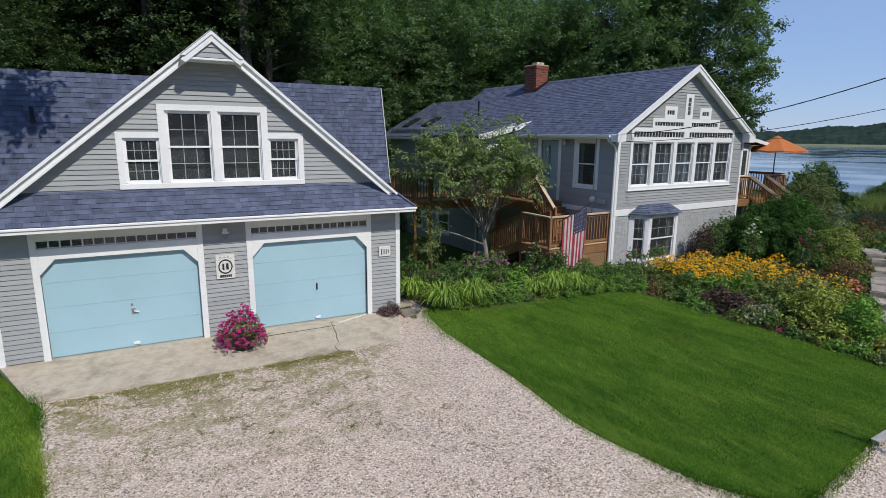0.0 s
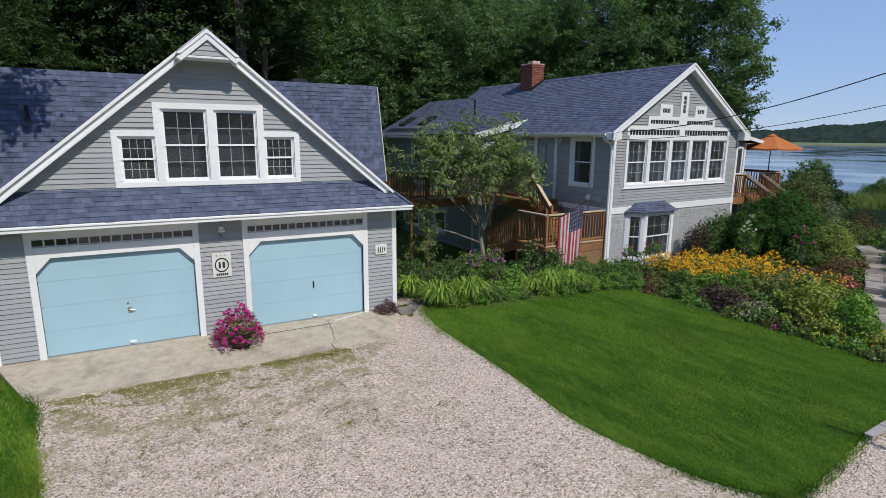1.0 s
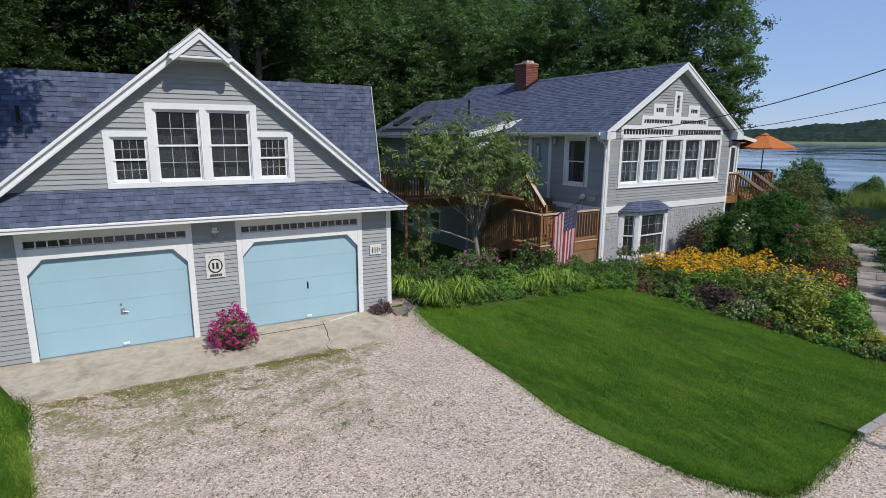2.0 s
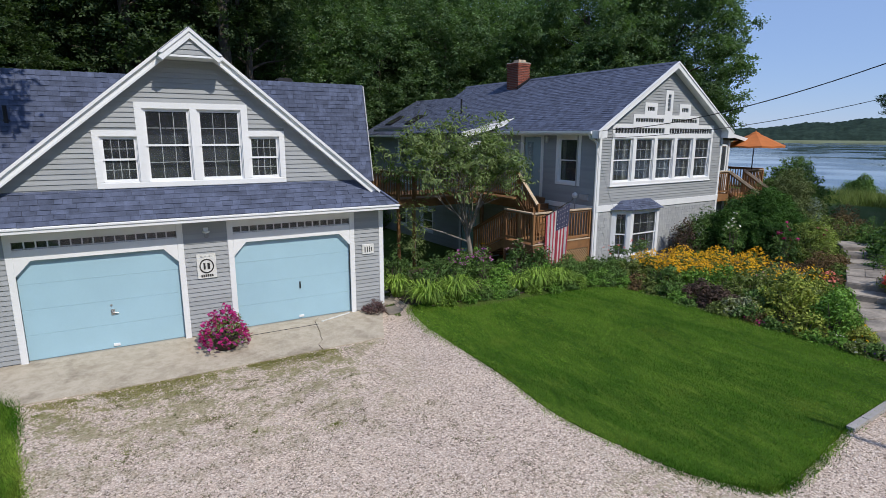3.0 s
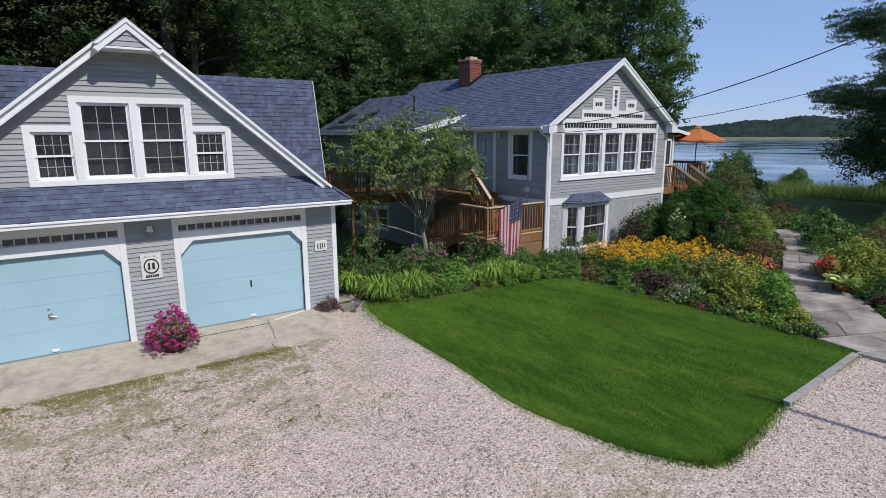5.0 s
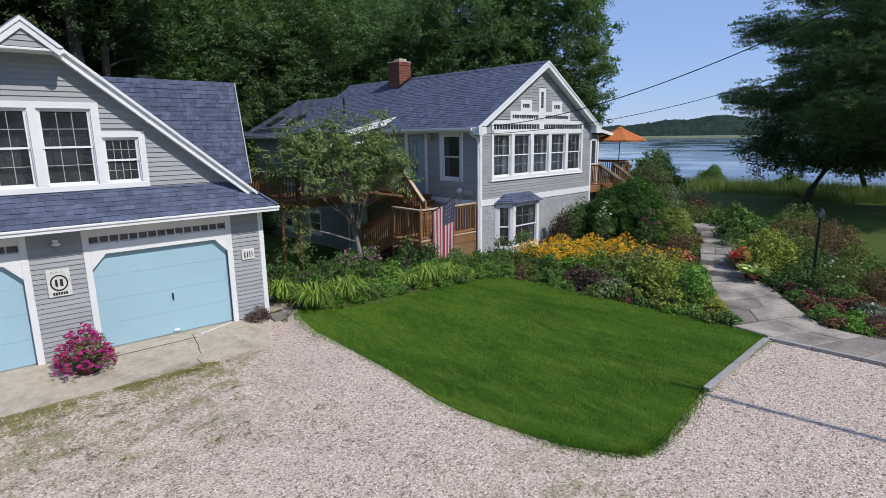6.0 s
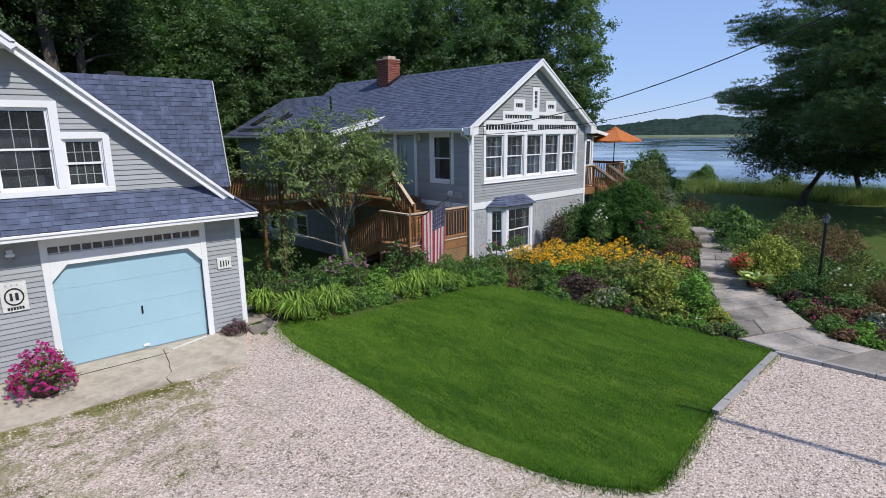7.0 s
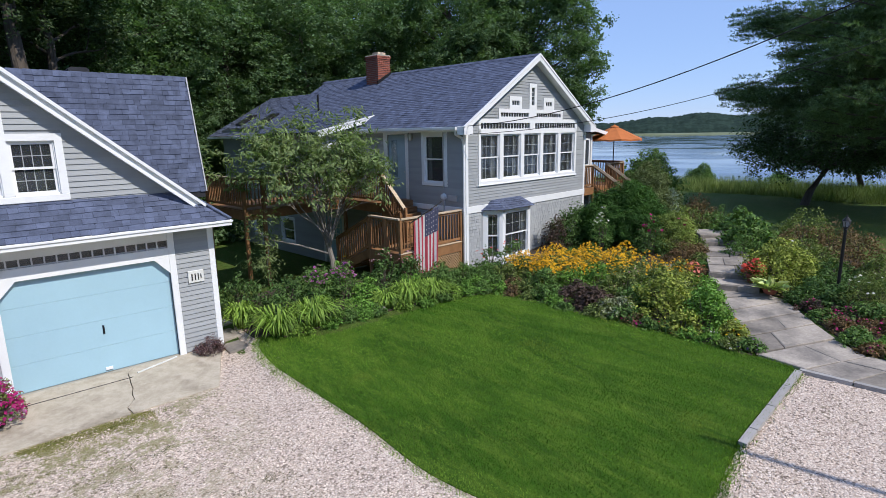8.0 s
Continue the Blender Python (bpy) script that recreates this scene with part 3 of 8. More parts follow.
def sash_window(parent, x0, x1, z0, z1, cols, rows, casing=0.1, y=-0.03, double=True, name="window", curtain=False, muntins=True, bar=.009):
    """A double-hung window for an opening in the plane y = 0: casing, sill, sashes, bars and panes."""
    w = part(name, Geo().box(x0, x0 + 0.02, 0.0, 0.09, z0, z1).box(x1 - 0.02, x1, 0.0, 0.09, z0, z1).box(x0, x1, 0.0, 0.09, z1 - 0.02, z1).box(x0, x1, 0.0, 0.09, z0, z0 + 0.02), M_TRIM, parent)
    zm = (z0 + z1) / 2
    halves = ((z0 + 0.02, zm + 0.02, 0.05), (zm - 0.02, z1 - 0.02, 0.025)) if double else ((z0 + 0.02, z1 - 0.02, 0.03),)
    for a, b, yy in halves:
        s = 0.04
        g = Geo().box(x0 + .02, x0 + .02 + s, yy, yy + .03, a, b).box(x1 - .02 - s, x1 - .02, yy, yy + .03, a, b).box(x0 + .02 + s, x1 - .02 - s, yy, yy + .03, a, a + s).box(x0 + .02 + s, x1 - .02 - s, yy, yy + .03, b - s, b)
        sash = part("sash", g, M_TRIM, w)
        px0, px1, pz0, pz1 = x0 + .02 + s, x1 - .02 - s, a + s, b - s
        part("pane", Geo().box(px0, px1, yy + .012, yy + .018, pz0, pz1), M_GLASS, w)
        if muntins:
            for c in range(1, cols):
                q = px0 + (px1 - px0) * c / cols
                part("muntin", Geo().box(q - bar, q + bar, yy + .019, yy + .026, pz0, pz1), M_MUNTIN, w)
            for r in range(1, rows):
                q = pz0 + (pz1 - pz0) * r / rows
                part("muntin", Geo().box(px0, px1, yy + .020, yy + .0265, q - bar, q + bar), M_MUNTIN, w)
    if curtain:
        for a, b in ((x0 + .03, x0 + .03 + (x1 - x0) * curtain), (x1 - .03 - (x1 - x0) * curtain, x1 - .03)):
            g = Geo()
            n = 14
            vs = []
            for i in range(n + 1):
                xx = a + (b - a) * i / n
                yy = 0.16 + 0.025 * math.sin(i * 1.9)
                vs += [(xx, yy, z0 + .03), (xx, yy, z1 - .03), (xx, yy + .004, z1 - .03), (xx, yy + .004, z0 + .03)]
            g.add(vs, [(4 * i + k, 4 * i + 4 + k, 4 * i + 4 + (k + 1) % 4, 4 * i + (k + 1) % 4) for i in range(n) for k in range(4)])
            part("curtain", g, M_CURTAIN, w)
    return w

# ---- ground ----
def ss(a, b, x):
    t = min(1, max(0, (x - a) / (b - a)))
    return t * t * (3 - 2 * t)


def land(x, y):
    """The lie of the land: flat drive, a gentle rise to the garden, falling to the marsh."""
    z = -0.20
    z += 0.22 * ss(-3.0, -0.3, y) * ss(-0.6, 2.5, x)
    z += 0.22 * ss(0.0, 3.0, y) * (1 - ss(-0.6, 2.5, x))
    z += 0.09 * ss(7.4, 8.4, x) * (1 - ss(-3.0, -0.3, y)) + 0.40 * ss(10.5, 16, x)
    z -= 0.95 * ss(3.4, 6.4, y) * ss(1.4, 3.2, x) * (1 - ss(17, 26, x))   # the yard below the deck
    z -= 2.2 * ss(30, 62, x + 0.30 * y)
    z += 1.5 * ss(20, 60, y) * (1 - ss(14, 30, x))
    return z


def build_ground():
    xs = sorted({*[-900, -500, -250, -120, -70, -45], *[-30 + 3 * i for i in range(7)], *[-9 + 0.5 * i for i in range(52)], *[17 + 1.5 * i for i in range(34)], 75, 90, 120, 200, 400, 900})
    ys = sorted({*[-900, -400, -150, -70, -40, -25, -18], *[-15 + 0.5 * i for i in range(42)], *[6 + 2 * i for i in range(28)], 70, 100, 160, 300, 900})
    g = Geo()
    g.v = [(x, y, land(x, y) + (0.03 * noise.noise((x * .4, y * .4, 0)) if x > 8 else 0)) for y in ys for x in xs]
    n = len(xs)
    g.f = [(j * n + i, j * n + i + 1, (j + 1) * n + i + 1, (j + 1) * n + i) for j in range(len(ys) - 1) for i in range(n - 1)]
    tagged(part("ground", g, M_FIELD, smooth=True), "rough green grass ground running to the marsh", "ground", kind="structure")


build_ground()


def smooth_loop(pts, n=6):
    """A closed curve through the corner points given."""
    out, k = [], len(pts)
    for i in range(k):
        p0, p1, p2, p3 = (Vector((*pts[(i + j - 1) % k], 0)) for j in range(4))
        for s in range(n):
            t = s / n
            q = 0.5 * ((2 * p1) + (p2 - p0) * t + (2 * p0 - 5 * p1 + 4 * p2 - p3) * t * t + (3 * p1 - p0 - 3 * p2 + p3) * t ** 3)
            out.append((q.x, q.y))
    return out


def inside(poly, x, y):
    r, j = False, len(poly) - 1
    for i in range(len(poly)):
        (xi, yi), (xj, yj) = poly[i], poly[j]
        if (yi > y) != (yj > y) and x < (xj - xi) * (y - yi) / (yj - yi) + xi:
            r = not r
        j = i
    return r


def sheet(name, poly, zf, material, thick=0.08):
    bm = bmesh.new()
    top = [bm.verts.new((x, y, zf(x, y))) for x, y in poly]
    low = [bm.verts.new((x, y, zf(x, y) - thick)) for x, y in poly]
    f = bm.faces.new(top)
    for i in range(len(poly)):
        j = (i + 1) % len(poly)
        bm.faces.new((top[j], top[i], low[i], low[j]))
    bmesh.ops.triangulate(bm, faces=[f])
    bmesh.ops.recalc_face_normals(bm, faces=bm.faces)
    me = bpy.data.meshes.new(name)
    bm.to_mesh(me)
    bm.free()
    me.materials.append(material)
    return new(name, me)


DRIVE = [(-7.75, -1.3), (-0.80, -1.5), (-0.05, -0.1), (0.55, 1.6), (1.1, 1.6), (0.95, -0.3), (0.55, -3.0), (0.52, -5.0), (0.45, -7.0), (0.98, -8.7), (1.75, -9.47), (4.2, -9.2), (7.72, -8.95), (8.0, -14.5), (8.0, -32), (-16, -32), (-10, -18), (-6.4, -8), (-6.95, -5), (-7.25, -3.2)]
DRIVE_Z = -0.15
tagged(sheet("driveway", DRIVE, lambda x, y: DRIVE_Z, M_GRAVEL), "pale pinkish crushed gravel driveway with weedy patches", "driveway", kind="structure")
LAWN = smooth_loop([(0.93, -0.3), (0.55, -1.6), (0.53, -3.0), (0.55, -4.9), (0.47, -6.6), (0.72, -7.9), (1.0, -8.75), (1.45, -9.3), (1.9, -9.5), (3.0, -9.38), (4.3, -9.13), (6.2, -9.0), (7.6, -8.9), (7.75, -8.0), (7.75, -6.5), (7.7, -5.0), (7.45, -3.6), (7.6, -2.2), (7.5, -1.4), (6.0, -0.95), (3.2, -0.7), (1.9, -0.55)], 5)


def lawn_z(x, y):
    return -0.10 + 0.08 * (y + 9.3) / 9.3


tagged(sheet("lawn", LAWN, lawn_z, M_LAWN, 0.1), "neatly mown bright green lawn", "lawn", kind="structure")


def blades(name, n, region, zf, h, w, material, seed, lean=0.4, label="", per=1):
    """Grass blades scattered over a region: region(rng, n) gives points."""
    rng = np.random.default_rng(seed)
    p = region(rng, n)
    z = np.array([zf(x, y) for x, y in p])
    c = np.column_stack([p, z - 0.005])
    d = rng.normal(size=(len(c), 3)) * lean + np.array([0, 0, 1.0])
    d = unit(d)
    s = unit(np.cross(d, rng.normal(size=(len(c), 3)))) * w / 2
    L = h * rng.uniform(0.5, 1.2, (len(c), 1))
    tri = np.stack([c - s, c + s, c + d * L], axis=1)
    return tagged(new(name, quads(name, tri, material, 3)), label, "grass", kind="stuff")


def in_poly(poly):
    a = np.array(poly)
    lo, hi = a.min(0), a.max(0)

    def region(rng, n):
        p = rng.uniform(lo, hi, (n, 2))
        return p[[inside(poly, x, y) for x, y in p]]
    return region


blades("lawn_grass", 150000, in_poly(LAWN), lawn_z, 0.05, 0.009, L_GRASS, 3, 0.7, "short mown green grass blades")

SIDE_LAWN = smooth_loop([(-7.6, -1.55), (-7.3, -3.5), (-7.0, -5.2), (-6.6, -8), (-10.2, -18), (-22, -18), (-22, 2), (-8.4, 1.5), (-8.36, -.1)], 4)
tagged(sheet("side_lawn", SIDE_LAWN, lambda x, y: -.13, M_LAWN, .1), "mown green grass beside the driveway", "lawn", kind="structure")
blades("side_grass", 60000, in_poly(smooth_loop([(-7.6, -1.55), (-7.3, -3.5), (-7.0, -5.2), (-6.7, -7), (-9.5, -7), (-9.5, .8), (-8.4, .8), (-8.36, -.1)], 4)), lambda x, y: -.13, .06, 0.011, L_GRASS, 6, .5, "short green grass blades")


def shoulder_z(x, y):
    """The gravel banks up a little where it meets the lawn and the garden."""
    e = np.interp(y, (-9.5, -8.75, -7.9, -6.6, -4.9, -1.6, -.3, 1.6), (1.6, 1.0, .72, .47, .55, .55, .93, 1.1))
    f = ss(e - np.interp(y, (-4.2, -2.4), (1.5, .45)), e - .05, x) * ss(-10.0, -8.6, y)
    return DRIVE_Z + .004 + f * (lawn_z(x, y) - .018 - DRIVE_Z)


g = Geo()
ny, nx = 44, 12
for j in range(ny + 1):
    yy = -10.0 + 11.0 * j / ny
    e = np.interp(yy, (-9.5, -8.75, -7.9, -6.6, -4.9, -1.6, -.3, 1.6), (1.6, 1.0, .72, .47, .55, .55, .93, 1.1))
    lo = e - np.interp(yy, (-4.2, -2.4), (1.6, .5))
    for i in range(nx + 1):
        xx = lo + (e + .12 - lo) * i / nx
        g.v.append((xx, yy, shoulder_z(xx, yy)))
g.f = [(j * (nx + 1) + i, j * (nx + 1) + i + 1, (j + 1) * (nx + 1) + i + 1, (j + 1) * (nx + 1) + i) for j in range(ny) for i in range(nx)]
tagged(part("drive_shoulder", g, M_GRAVEL, smooth=True), "pale gravel banked gently against the lawn edge", "driveway", kind="structure")


def gravel_chips(n, seed):
    """Loose chips lying on the drive near the house: small faceted stones."""
    rng = np.random.default_rng(seed)
    p = in_poly(DRIVE)(rng, n)
    p = p[(p[:, 1] > -13.5) & (p[:, 0] > -8)]
    n = len(p)
    r = rng.uniform(.010, .023, (n, 1, 1))
    o = np.array([(1, 0, 0), (0, 1, 0), (-1, 0, 0), (0, -1, 0), (0, 0, 1)], dtype=float)[None] * rng.uniform(.6, 1.3, (n, 5, 1)) * r
    o[..., 2] *= .8
    a = rng.uniform(0, 6.28, n)
    ca, sa_ = np.cos(a)[:, None], np.sin(a)[:, None]
    x, y = o[..., 0] * ca - o[..., 1] * sa_, o[..., 0] * sa_ + o[..., 1] * ca
    v = np.stack([x + p[:, 0:1], y + p[:, 1:2], o[..., 2] + np.array([[shoulder_z(q[0], q[1])] for q in p]) + .002], axis=-1).reshape(-1, 3).astype(np.float32)
    f = (np.array([(0, 1, 4), (1, 2, 4), (2, 3, 4), (3, 0, 4)])[None] + 5 * np.arange(n)[:, None, None]).astype(np.int32).reshape(-1)
    me = bpy.data.meshes.new("gravel_chips")
    me.vertices.add(len(v))
    me.vertices.foreach_set("co", v.ravel())
    me.loops.add(len(f))
    me.loops.foreach_set("vertex_index", f)
    me.polygons.add(4 * n)
    me.polygons.foreach_set("loop_start", np.arange(0, len(f), 3, dtype=np.int32))
    me.polygons.foreach_set("loop_total", np.full(4 * n, 3, dtype=np.int32))
    me.materials.append(M_CHIP)
    me.update(calc_edges=True)
    tagged(new("gravel_chips", me), "loose pale gravel chips on the drive", "gravel", kind="stuff")


gravel_chips(150000, 44)

# ---- water and far shore ----
w = Geo()
w.add([(40, -900, -1.05), (2500, -900, -1.05), (2500, 1500, -1.05), (40, 1500, -1.05)], [(0, 1, 2, 3)])
tagged(part("water", w, M_WATER), "calm blue river water with darker ripples", "water", kind="structure")


def far_hills():
    rng = np.random.default_rng(8)
    g = Geo()
    hills = thing("wooded_hill", "low wooded hills beyond the water", "hill", pose(0, 0, 0), kind="structure")
    for k, (dist, h, name) in enumerate(((560, 32, "wood"),)):
        n, rows = 700, 14
        for j in range(rows):
            for i in range(n):
                a = radians(-40 + 110 * i / (n - 1))
                hh = h * (0.62 + 0.45 * noise.noise((i * .0111 + 3.2, k, 0)) + 0.16 * noise.noise((i * .041, 7, 0)))
                hh *= .42 + .58 * ss(38, 22, math.degrees(a)) - .10 * ss(20, 10, math.degrees(a))
                hh = max(hh, 3) + 2.4 * noise.noise((i * .33, j * .9, 1)) + 1.3 * noise.noise((i * .9, j * 1.7, 5))
                f = j / (rows - 1)
                d = dist + 150 * f + 6 * noise.noise((i * .5, j * 1.7, 4))
                g.v.append((d * math.cos(a), d * math.sin(a), -1.05 + hh * math.sin(f * math.pi / 2) ** 0.8 + (.8 * noise.noise((i * 1.7, j * 3.1, 2)) if j else 0)))
        g.f += [(j * n + i, j * n + i + 1, (j + 1) * n + i + 1, (j + 1) * n + i) for j in range(rows - 1) for i in range(n - 1)]
    part("wood", g, M_HILL, hills, smooth=True)
    m = Geo()
    n = 120
    for i in range(n):
        a = radians(-40 + 110 * i / (n - 1))
        for d, z in ((500 + 12 * noise.noise((i * .2, 0, 0)), -1.0), (505, 0.2), (600, 0.6)):
            m.v.append((d * math.cos(a), d * math.sin(a), z))
    m.f = [(3 * i + k, 3 * i + k + 1, 3 * i + k + 4, 3 * i + k + 3) for i in range(n - 1) for k in range(2)]
    part("marsh_strip", m, M_MARSH, hills, "pale green marsh grass strip")


far_hills()

# ---- garage ----
GX0, GX1, GA = -8.30, 0.20, -4.05
GSL = 0.842


def g_top(x):
    return 6.38 - GSL * abs(x - GA)


def build_garage():
    root = thing("garage", "grey clapboard two-car garage with pale blue doors and white trim", "garage", pose(GA, 0, 0))
    off = Matrix.Translation((-GA, 0, 0))

    def P(name, geo, material, parent=root, label="", smooth=False):
        ob = part(name, geo, material, parent, label, smooth)
        if parent is root:
            ob.matrix_local = off
        return ob
    doors = ((-7.44, -4.59), (-3.44, -0.69))
    smalls = [(-5.80, -5.14, 3.50, 4.42), (-5.00, -4.12, 3.50, 4.98), (-3.98, -3.10, 3.50, 4.98), (-2.96, -2.30, 3.50, 4.42)]
    transoms = [(a, b, 2.28, 2.44) for a, b in doors]
    holes = [(a, b, -0.05, 2.06) for a, b in doors] + transoms + smalls
    front = P("front_wall", wall_panel(GX0, GX1, -0.05, g_top, holes, 0.14, (GA,)), M_SHEATH)
    # side and back walls, floor, near-black panel painting in the unlit loft
    P("side_wall", Geo().box(GX1 - .14, GX1, .14, 9, -.2, 2.8), M_SHEATH)
    P("side_wall", Geo().box(GX0, GX0 + .14, .14, 9, -.2, 2.8), M_SHEATH)
    P("back_wall", Geo().box(GX0, GX1, 9, 9.14, -.2, 5.5), M_SHEATH)
    P("upper_floor", Geo().box(GX0 + .14, GX1 - .14, .14, 9, 2.62, 2.8), M_WOODIN)
    P("slab", Geo().box(GX0, GX1, 0, 9.14, -.3, -.002), M_CONC)
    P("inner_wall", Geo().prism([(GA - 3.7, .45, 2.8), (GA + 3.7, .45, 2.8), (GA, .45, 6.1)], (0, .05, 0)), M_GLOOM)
    # clapboards: the gable, and the strips between and beside the doors
    tr = [(a - .125, b + .125, 0, 2.58) for a, b in doors]
    clapboards(front, lambda z: (GX0 + .12, GX1 - .1), 0.02, 2.62, tr, 0.1, seed=2)
    cas = [(-5.92, -2.18, 3.38, 4.54), (-5.12, -2.97, 3.38, 5.10)]
    clapboards(front, lambda z: (max(GX0, GA - (g_top(GA) - z) / GSL), min(GX1, GA + (g_top(GA) - z) / GSL)), 3.30, 6.3, cas, 0.1, seed=4)
    # corner boards
    for x in (GX1 - .1, GX0):
        P("corner_board", Geo().cbox(x, x + .12, -.03, .12, -.02, 2.66), M_TRIM)
    # door casings: jambs, head with clipped corners, transom bars
    for i, (a, b) in enumerate(doors):
        for x in (a - .125, b):
            P("door_casing", Geo().cbox(x, x + .125, -.035, .06, -.02, 2.58), M_TRIM)
        P("door_head", Geo().box(a, b, -.033, .06, 2.06, 2.28).box(a, b, -.033, .06, 2.44, 2.58)
          .prism([(a, -.033, 1.76), (a + .27, -.033, 2.06), (a, -.033, 2.06)], (0, .093, 0)).prism([(b, -.033, 1.76), (b, -.033, 2.06), (b - .27, -.033, 2.06)], (0, .093, 0)), M_TRIM)
        n = 15
        t = P("transom", Geo().box(a, b, .03, .05, 2.28, 2.30).box(a, b, .03, .05, 2.42, 2.44), M_TRIM)
        for k in range(n):
            x0, x1 = a + (b - a) * k / n, a + (b - a) * (k + 1) / n
            part("pane", Geo().box(x0 + .012, x1 - .012, .034, .04, 2.30, 2.42), M_GLASS, t)
            if k:
                part("muntin", Geo().box(x0 - .012, x0 + .012, .0, .05, 2.28, 2.44), M_TRIM, t)
        d = P("garage_door", Geo().box(a - .03, b + .03, .085, .11, 0, 2.1), M_DOOR, label="pale blue sectional overhead garage door, closed")
        for k in range(4):
            z = 0.012 + k * 0.52
            part("door_section", Geo().cbox(a - .02, b + .02, .07, .095, z, z + .517, .003), M_DOOR, d)
        c = (a + b) / 2 + .1
        if i == 0:
            h = Geo().box(c - .035, c + .035, .05, .07, .74, .86).tube([(c - .03, .045, .86), (c + .0, .03, .8), (c + .1, .03, .78)], .012, 6)
            h.lathe([(.022, 0), (.022, .02)], 10, Matrix.Translation((c - .02, .07, .95)) @ Matrix.Rotation(radians(90), 4, "X"))
        else:
            h = Geo().box(c - .016, c + .016, .055, .07, .78, .95).tube([(c, .05, .93), (c, .03, .9), (c, .03, .83), (c, .05, .8)], .01, 6)
        part("handle", h, M_BLACK if i else M_STEEL, d, "metal door handle")
        part("lift_handle", Geo().cbox(c - .06, c + .06, .04, .07, .05, .11), M_TRIM, d, "small white lift handle")
    # upper windows with one casing
    cgs = [Geo().cbox(-5.92, -2.18, -.04, .01, 3.38, 3.50, .01)]
    for a, b, z in ((-5.92, -5.80, 4.54), (-5.14, -5.00, 5.10), (-4.12, -3.98, 4.98), (-3.10, -2.96, 5.10), (-2.30, -2.18, 4.54)):
        cgs.append(Geo().box(a, b, -.035, .01, 3.50, z))
    cgs += [Geo().box(-5.80, -5.14, -.035, .01, 4.42, 4.54), Geo().box(-2.96, -2.30, -.035, .01, 4.42, 4.54), Geo().box(-5.00, -3.10, -.035, .01, 4.98, 5.10)]
    for g in cgs:
        P("casing_board", g, M_TRIM)
    for (a, b, z0, z1), c in zip(smalls, (4, 3, 3, 4)):
        w = sash_window(root, a, b, z0, z1, c, 2, bar=.0068)
        w.matrix_local = off
    # roofs
    for s in (1, -1):
        X = lambda d: GA + s * d
        sec = [(0, 6.53), (4.05, 6.53 - GSL * 4.05), (4.50, 6.53 - GSL * 4.50), (4.50, 6.40 - GSL * 4.50), (0, 6.39)]
        poly = [(X(d), -.21, z) for d, z in sec]
        P("roof_deck", Geo().prism(poly if s > 0 else poly[::-1], (0, 9.71, 0)), M_FELT)
        ed = Vector((-s, 0, GSL))
        gs = roof_rows((X(4.50), 9.5 if s > 0 else -.23, 6.535 - GSL * 4.50), (0, -s, 0), ed, 9.73, 4.49 * math.hypot(1, GSL), seed=11 + s)
        P("roof_shingles", joined(gs), M_ROOF_J)
        # rake boards: a broad board, with a thin moulding over it
        u = Vector((s, 0, -GSL)).normalized()
        nn = Vector((s * GSL, 0, 1)).normalized()
        a, b = Vector((GA, -.15, 6.53)), Vector((X(4.10), -.15, 6.53 - GSL * 4.10))
        for nm, hi, lo, y0, th in (("rake_board", -.025, -.135, -.235, .045), ("rake_moulding", .03, -.025, -.295, .115), ("rake_bead", -.115, -.15, -.26, .07)):
            q = [a + nn * hi, b + nn * hi, b + nn * lo, a + nn * lo]
            q[0].x = q[3].x = GA
            q[0].z, q[3].z = 6.53 + hi * math.hypot(1, GSL), 6.53 + lo * math.hypot(1, GSL)
            for k in q:
                k.y = y0
            P(nm, Geo().prism(q if s > 0 else q[::-1], (0, th, 0)), M_TRIM)
        P("soffit", Geo().prism([(X(0), -.21, 6.37), (X(4.0), -.21, 6.37 - GSL * 4.0), (X(4.0), -.21, 6.35 - GSL * 4.0), (X(0), -.21, 6.35)][::s], (0, .21, 0)), M_TRIM)
    # small pediment that oversails the apex
    h, PA = 0.49, 6.48
    r = math.hypot(1, GSL)
    zb = PA - GSL * (h + .06) - .02
    P("pediment_panel", Geo().prism([(GA - h, -.50, zb), (GA + h, -.50, zb), (GA, -.50, PA - .16)], (0, .22, 0)), M_SIDING)
    for k in range(3):
        z = zb + .015 + k * .1
        w0, w1 = max(.02, (PA - .16 - z) / GSL), max(.01, (PA - .26 - z) / GSL)
        P("clapboard", Geo().add([(GA - w0, -.522, z), (GA + w0, -.522, z), (GA + w1, -.504, z + .1), (GA - w1, -.504, z + .1), (GA - w0, -.50, z), (GA + w0, -.50, z)], [(0, 1, 2, 3), (4, 5, 1, 0)]), M_SIDING)
    P("pediment_sill", Geo().cbox(GA - h - .02, GA + h + .02, -.54, -.02, zb - .045, zb), M_TRIM)
    for s in (1, -1):
        X = lambda d: GA + s * d
        for nm, hi, lo, y0, th in (("pediment_rake", -.025, -.125, -.56, .34), ("pediment_moulding", .03, -.025, -.585, .36)):
            q = [(X(0), y0, PA + hi * r), (X(h + .10), y0, PA + hi * r - GSL * (h + .10)), (X(h + .02), y0, PA + lo * r - GSL * (h + .02)), (X(0), y0, PA + lo * r)]
            P(nm, Geo().prism(q if s > 0 else q[::-1], (0, th, 0)), M_TRIM)
        P("pediment_roof", Geo().prism([(X(0), -.575, PA + .058), (X(h + .09), -.575, PA + .058 - GSL * (h + .09)), (X(h + .09), -.575, PA + .04 - GSL * (h + .09)), (X(0), -.575, PA + .04)][::s], (0, .36, 0)), M_ROOF)
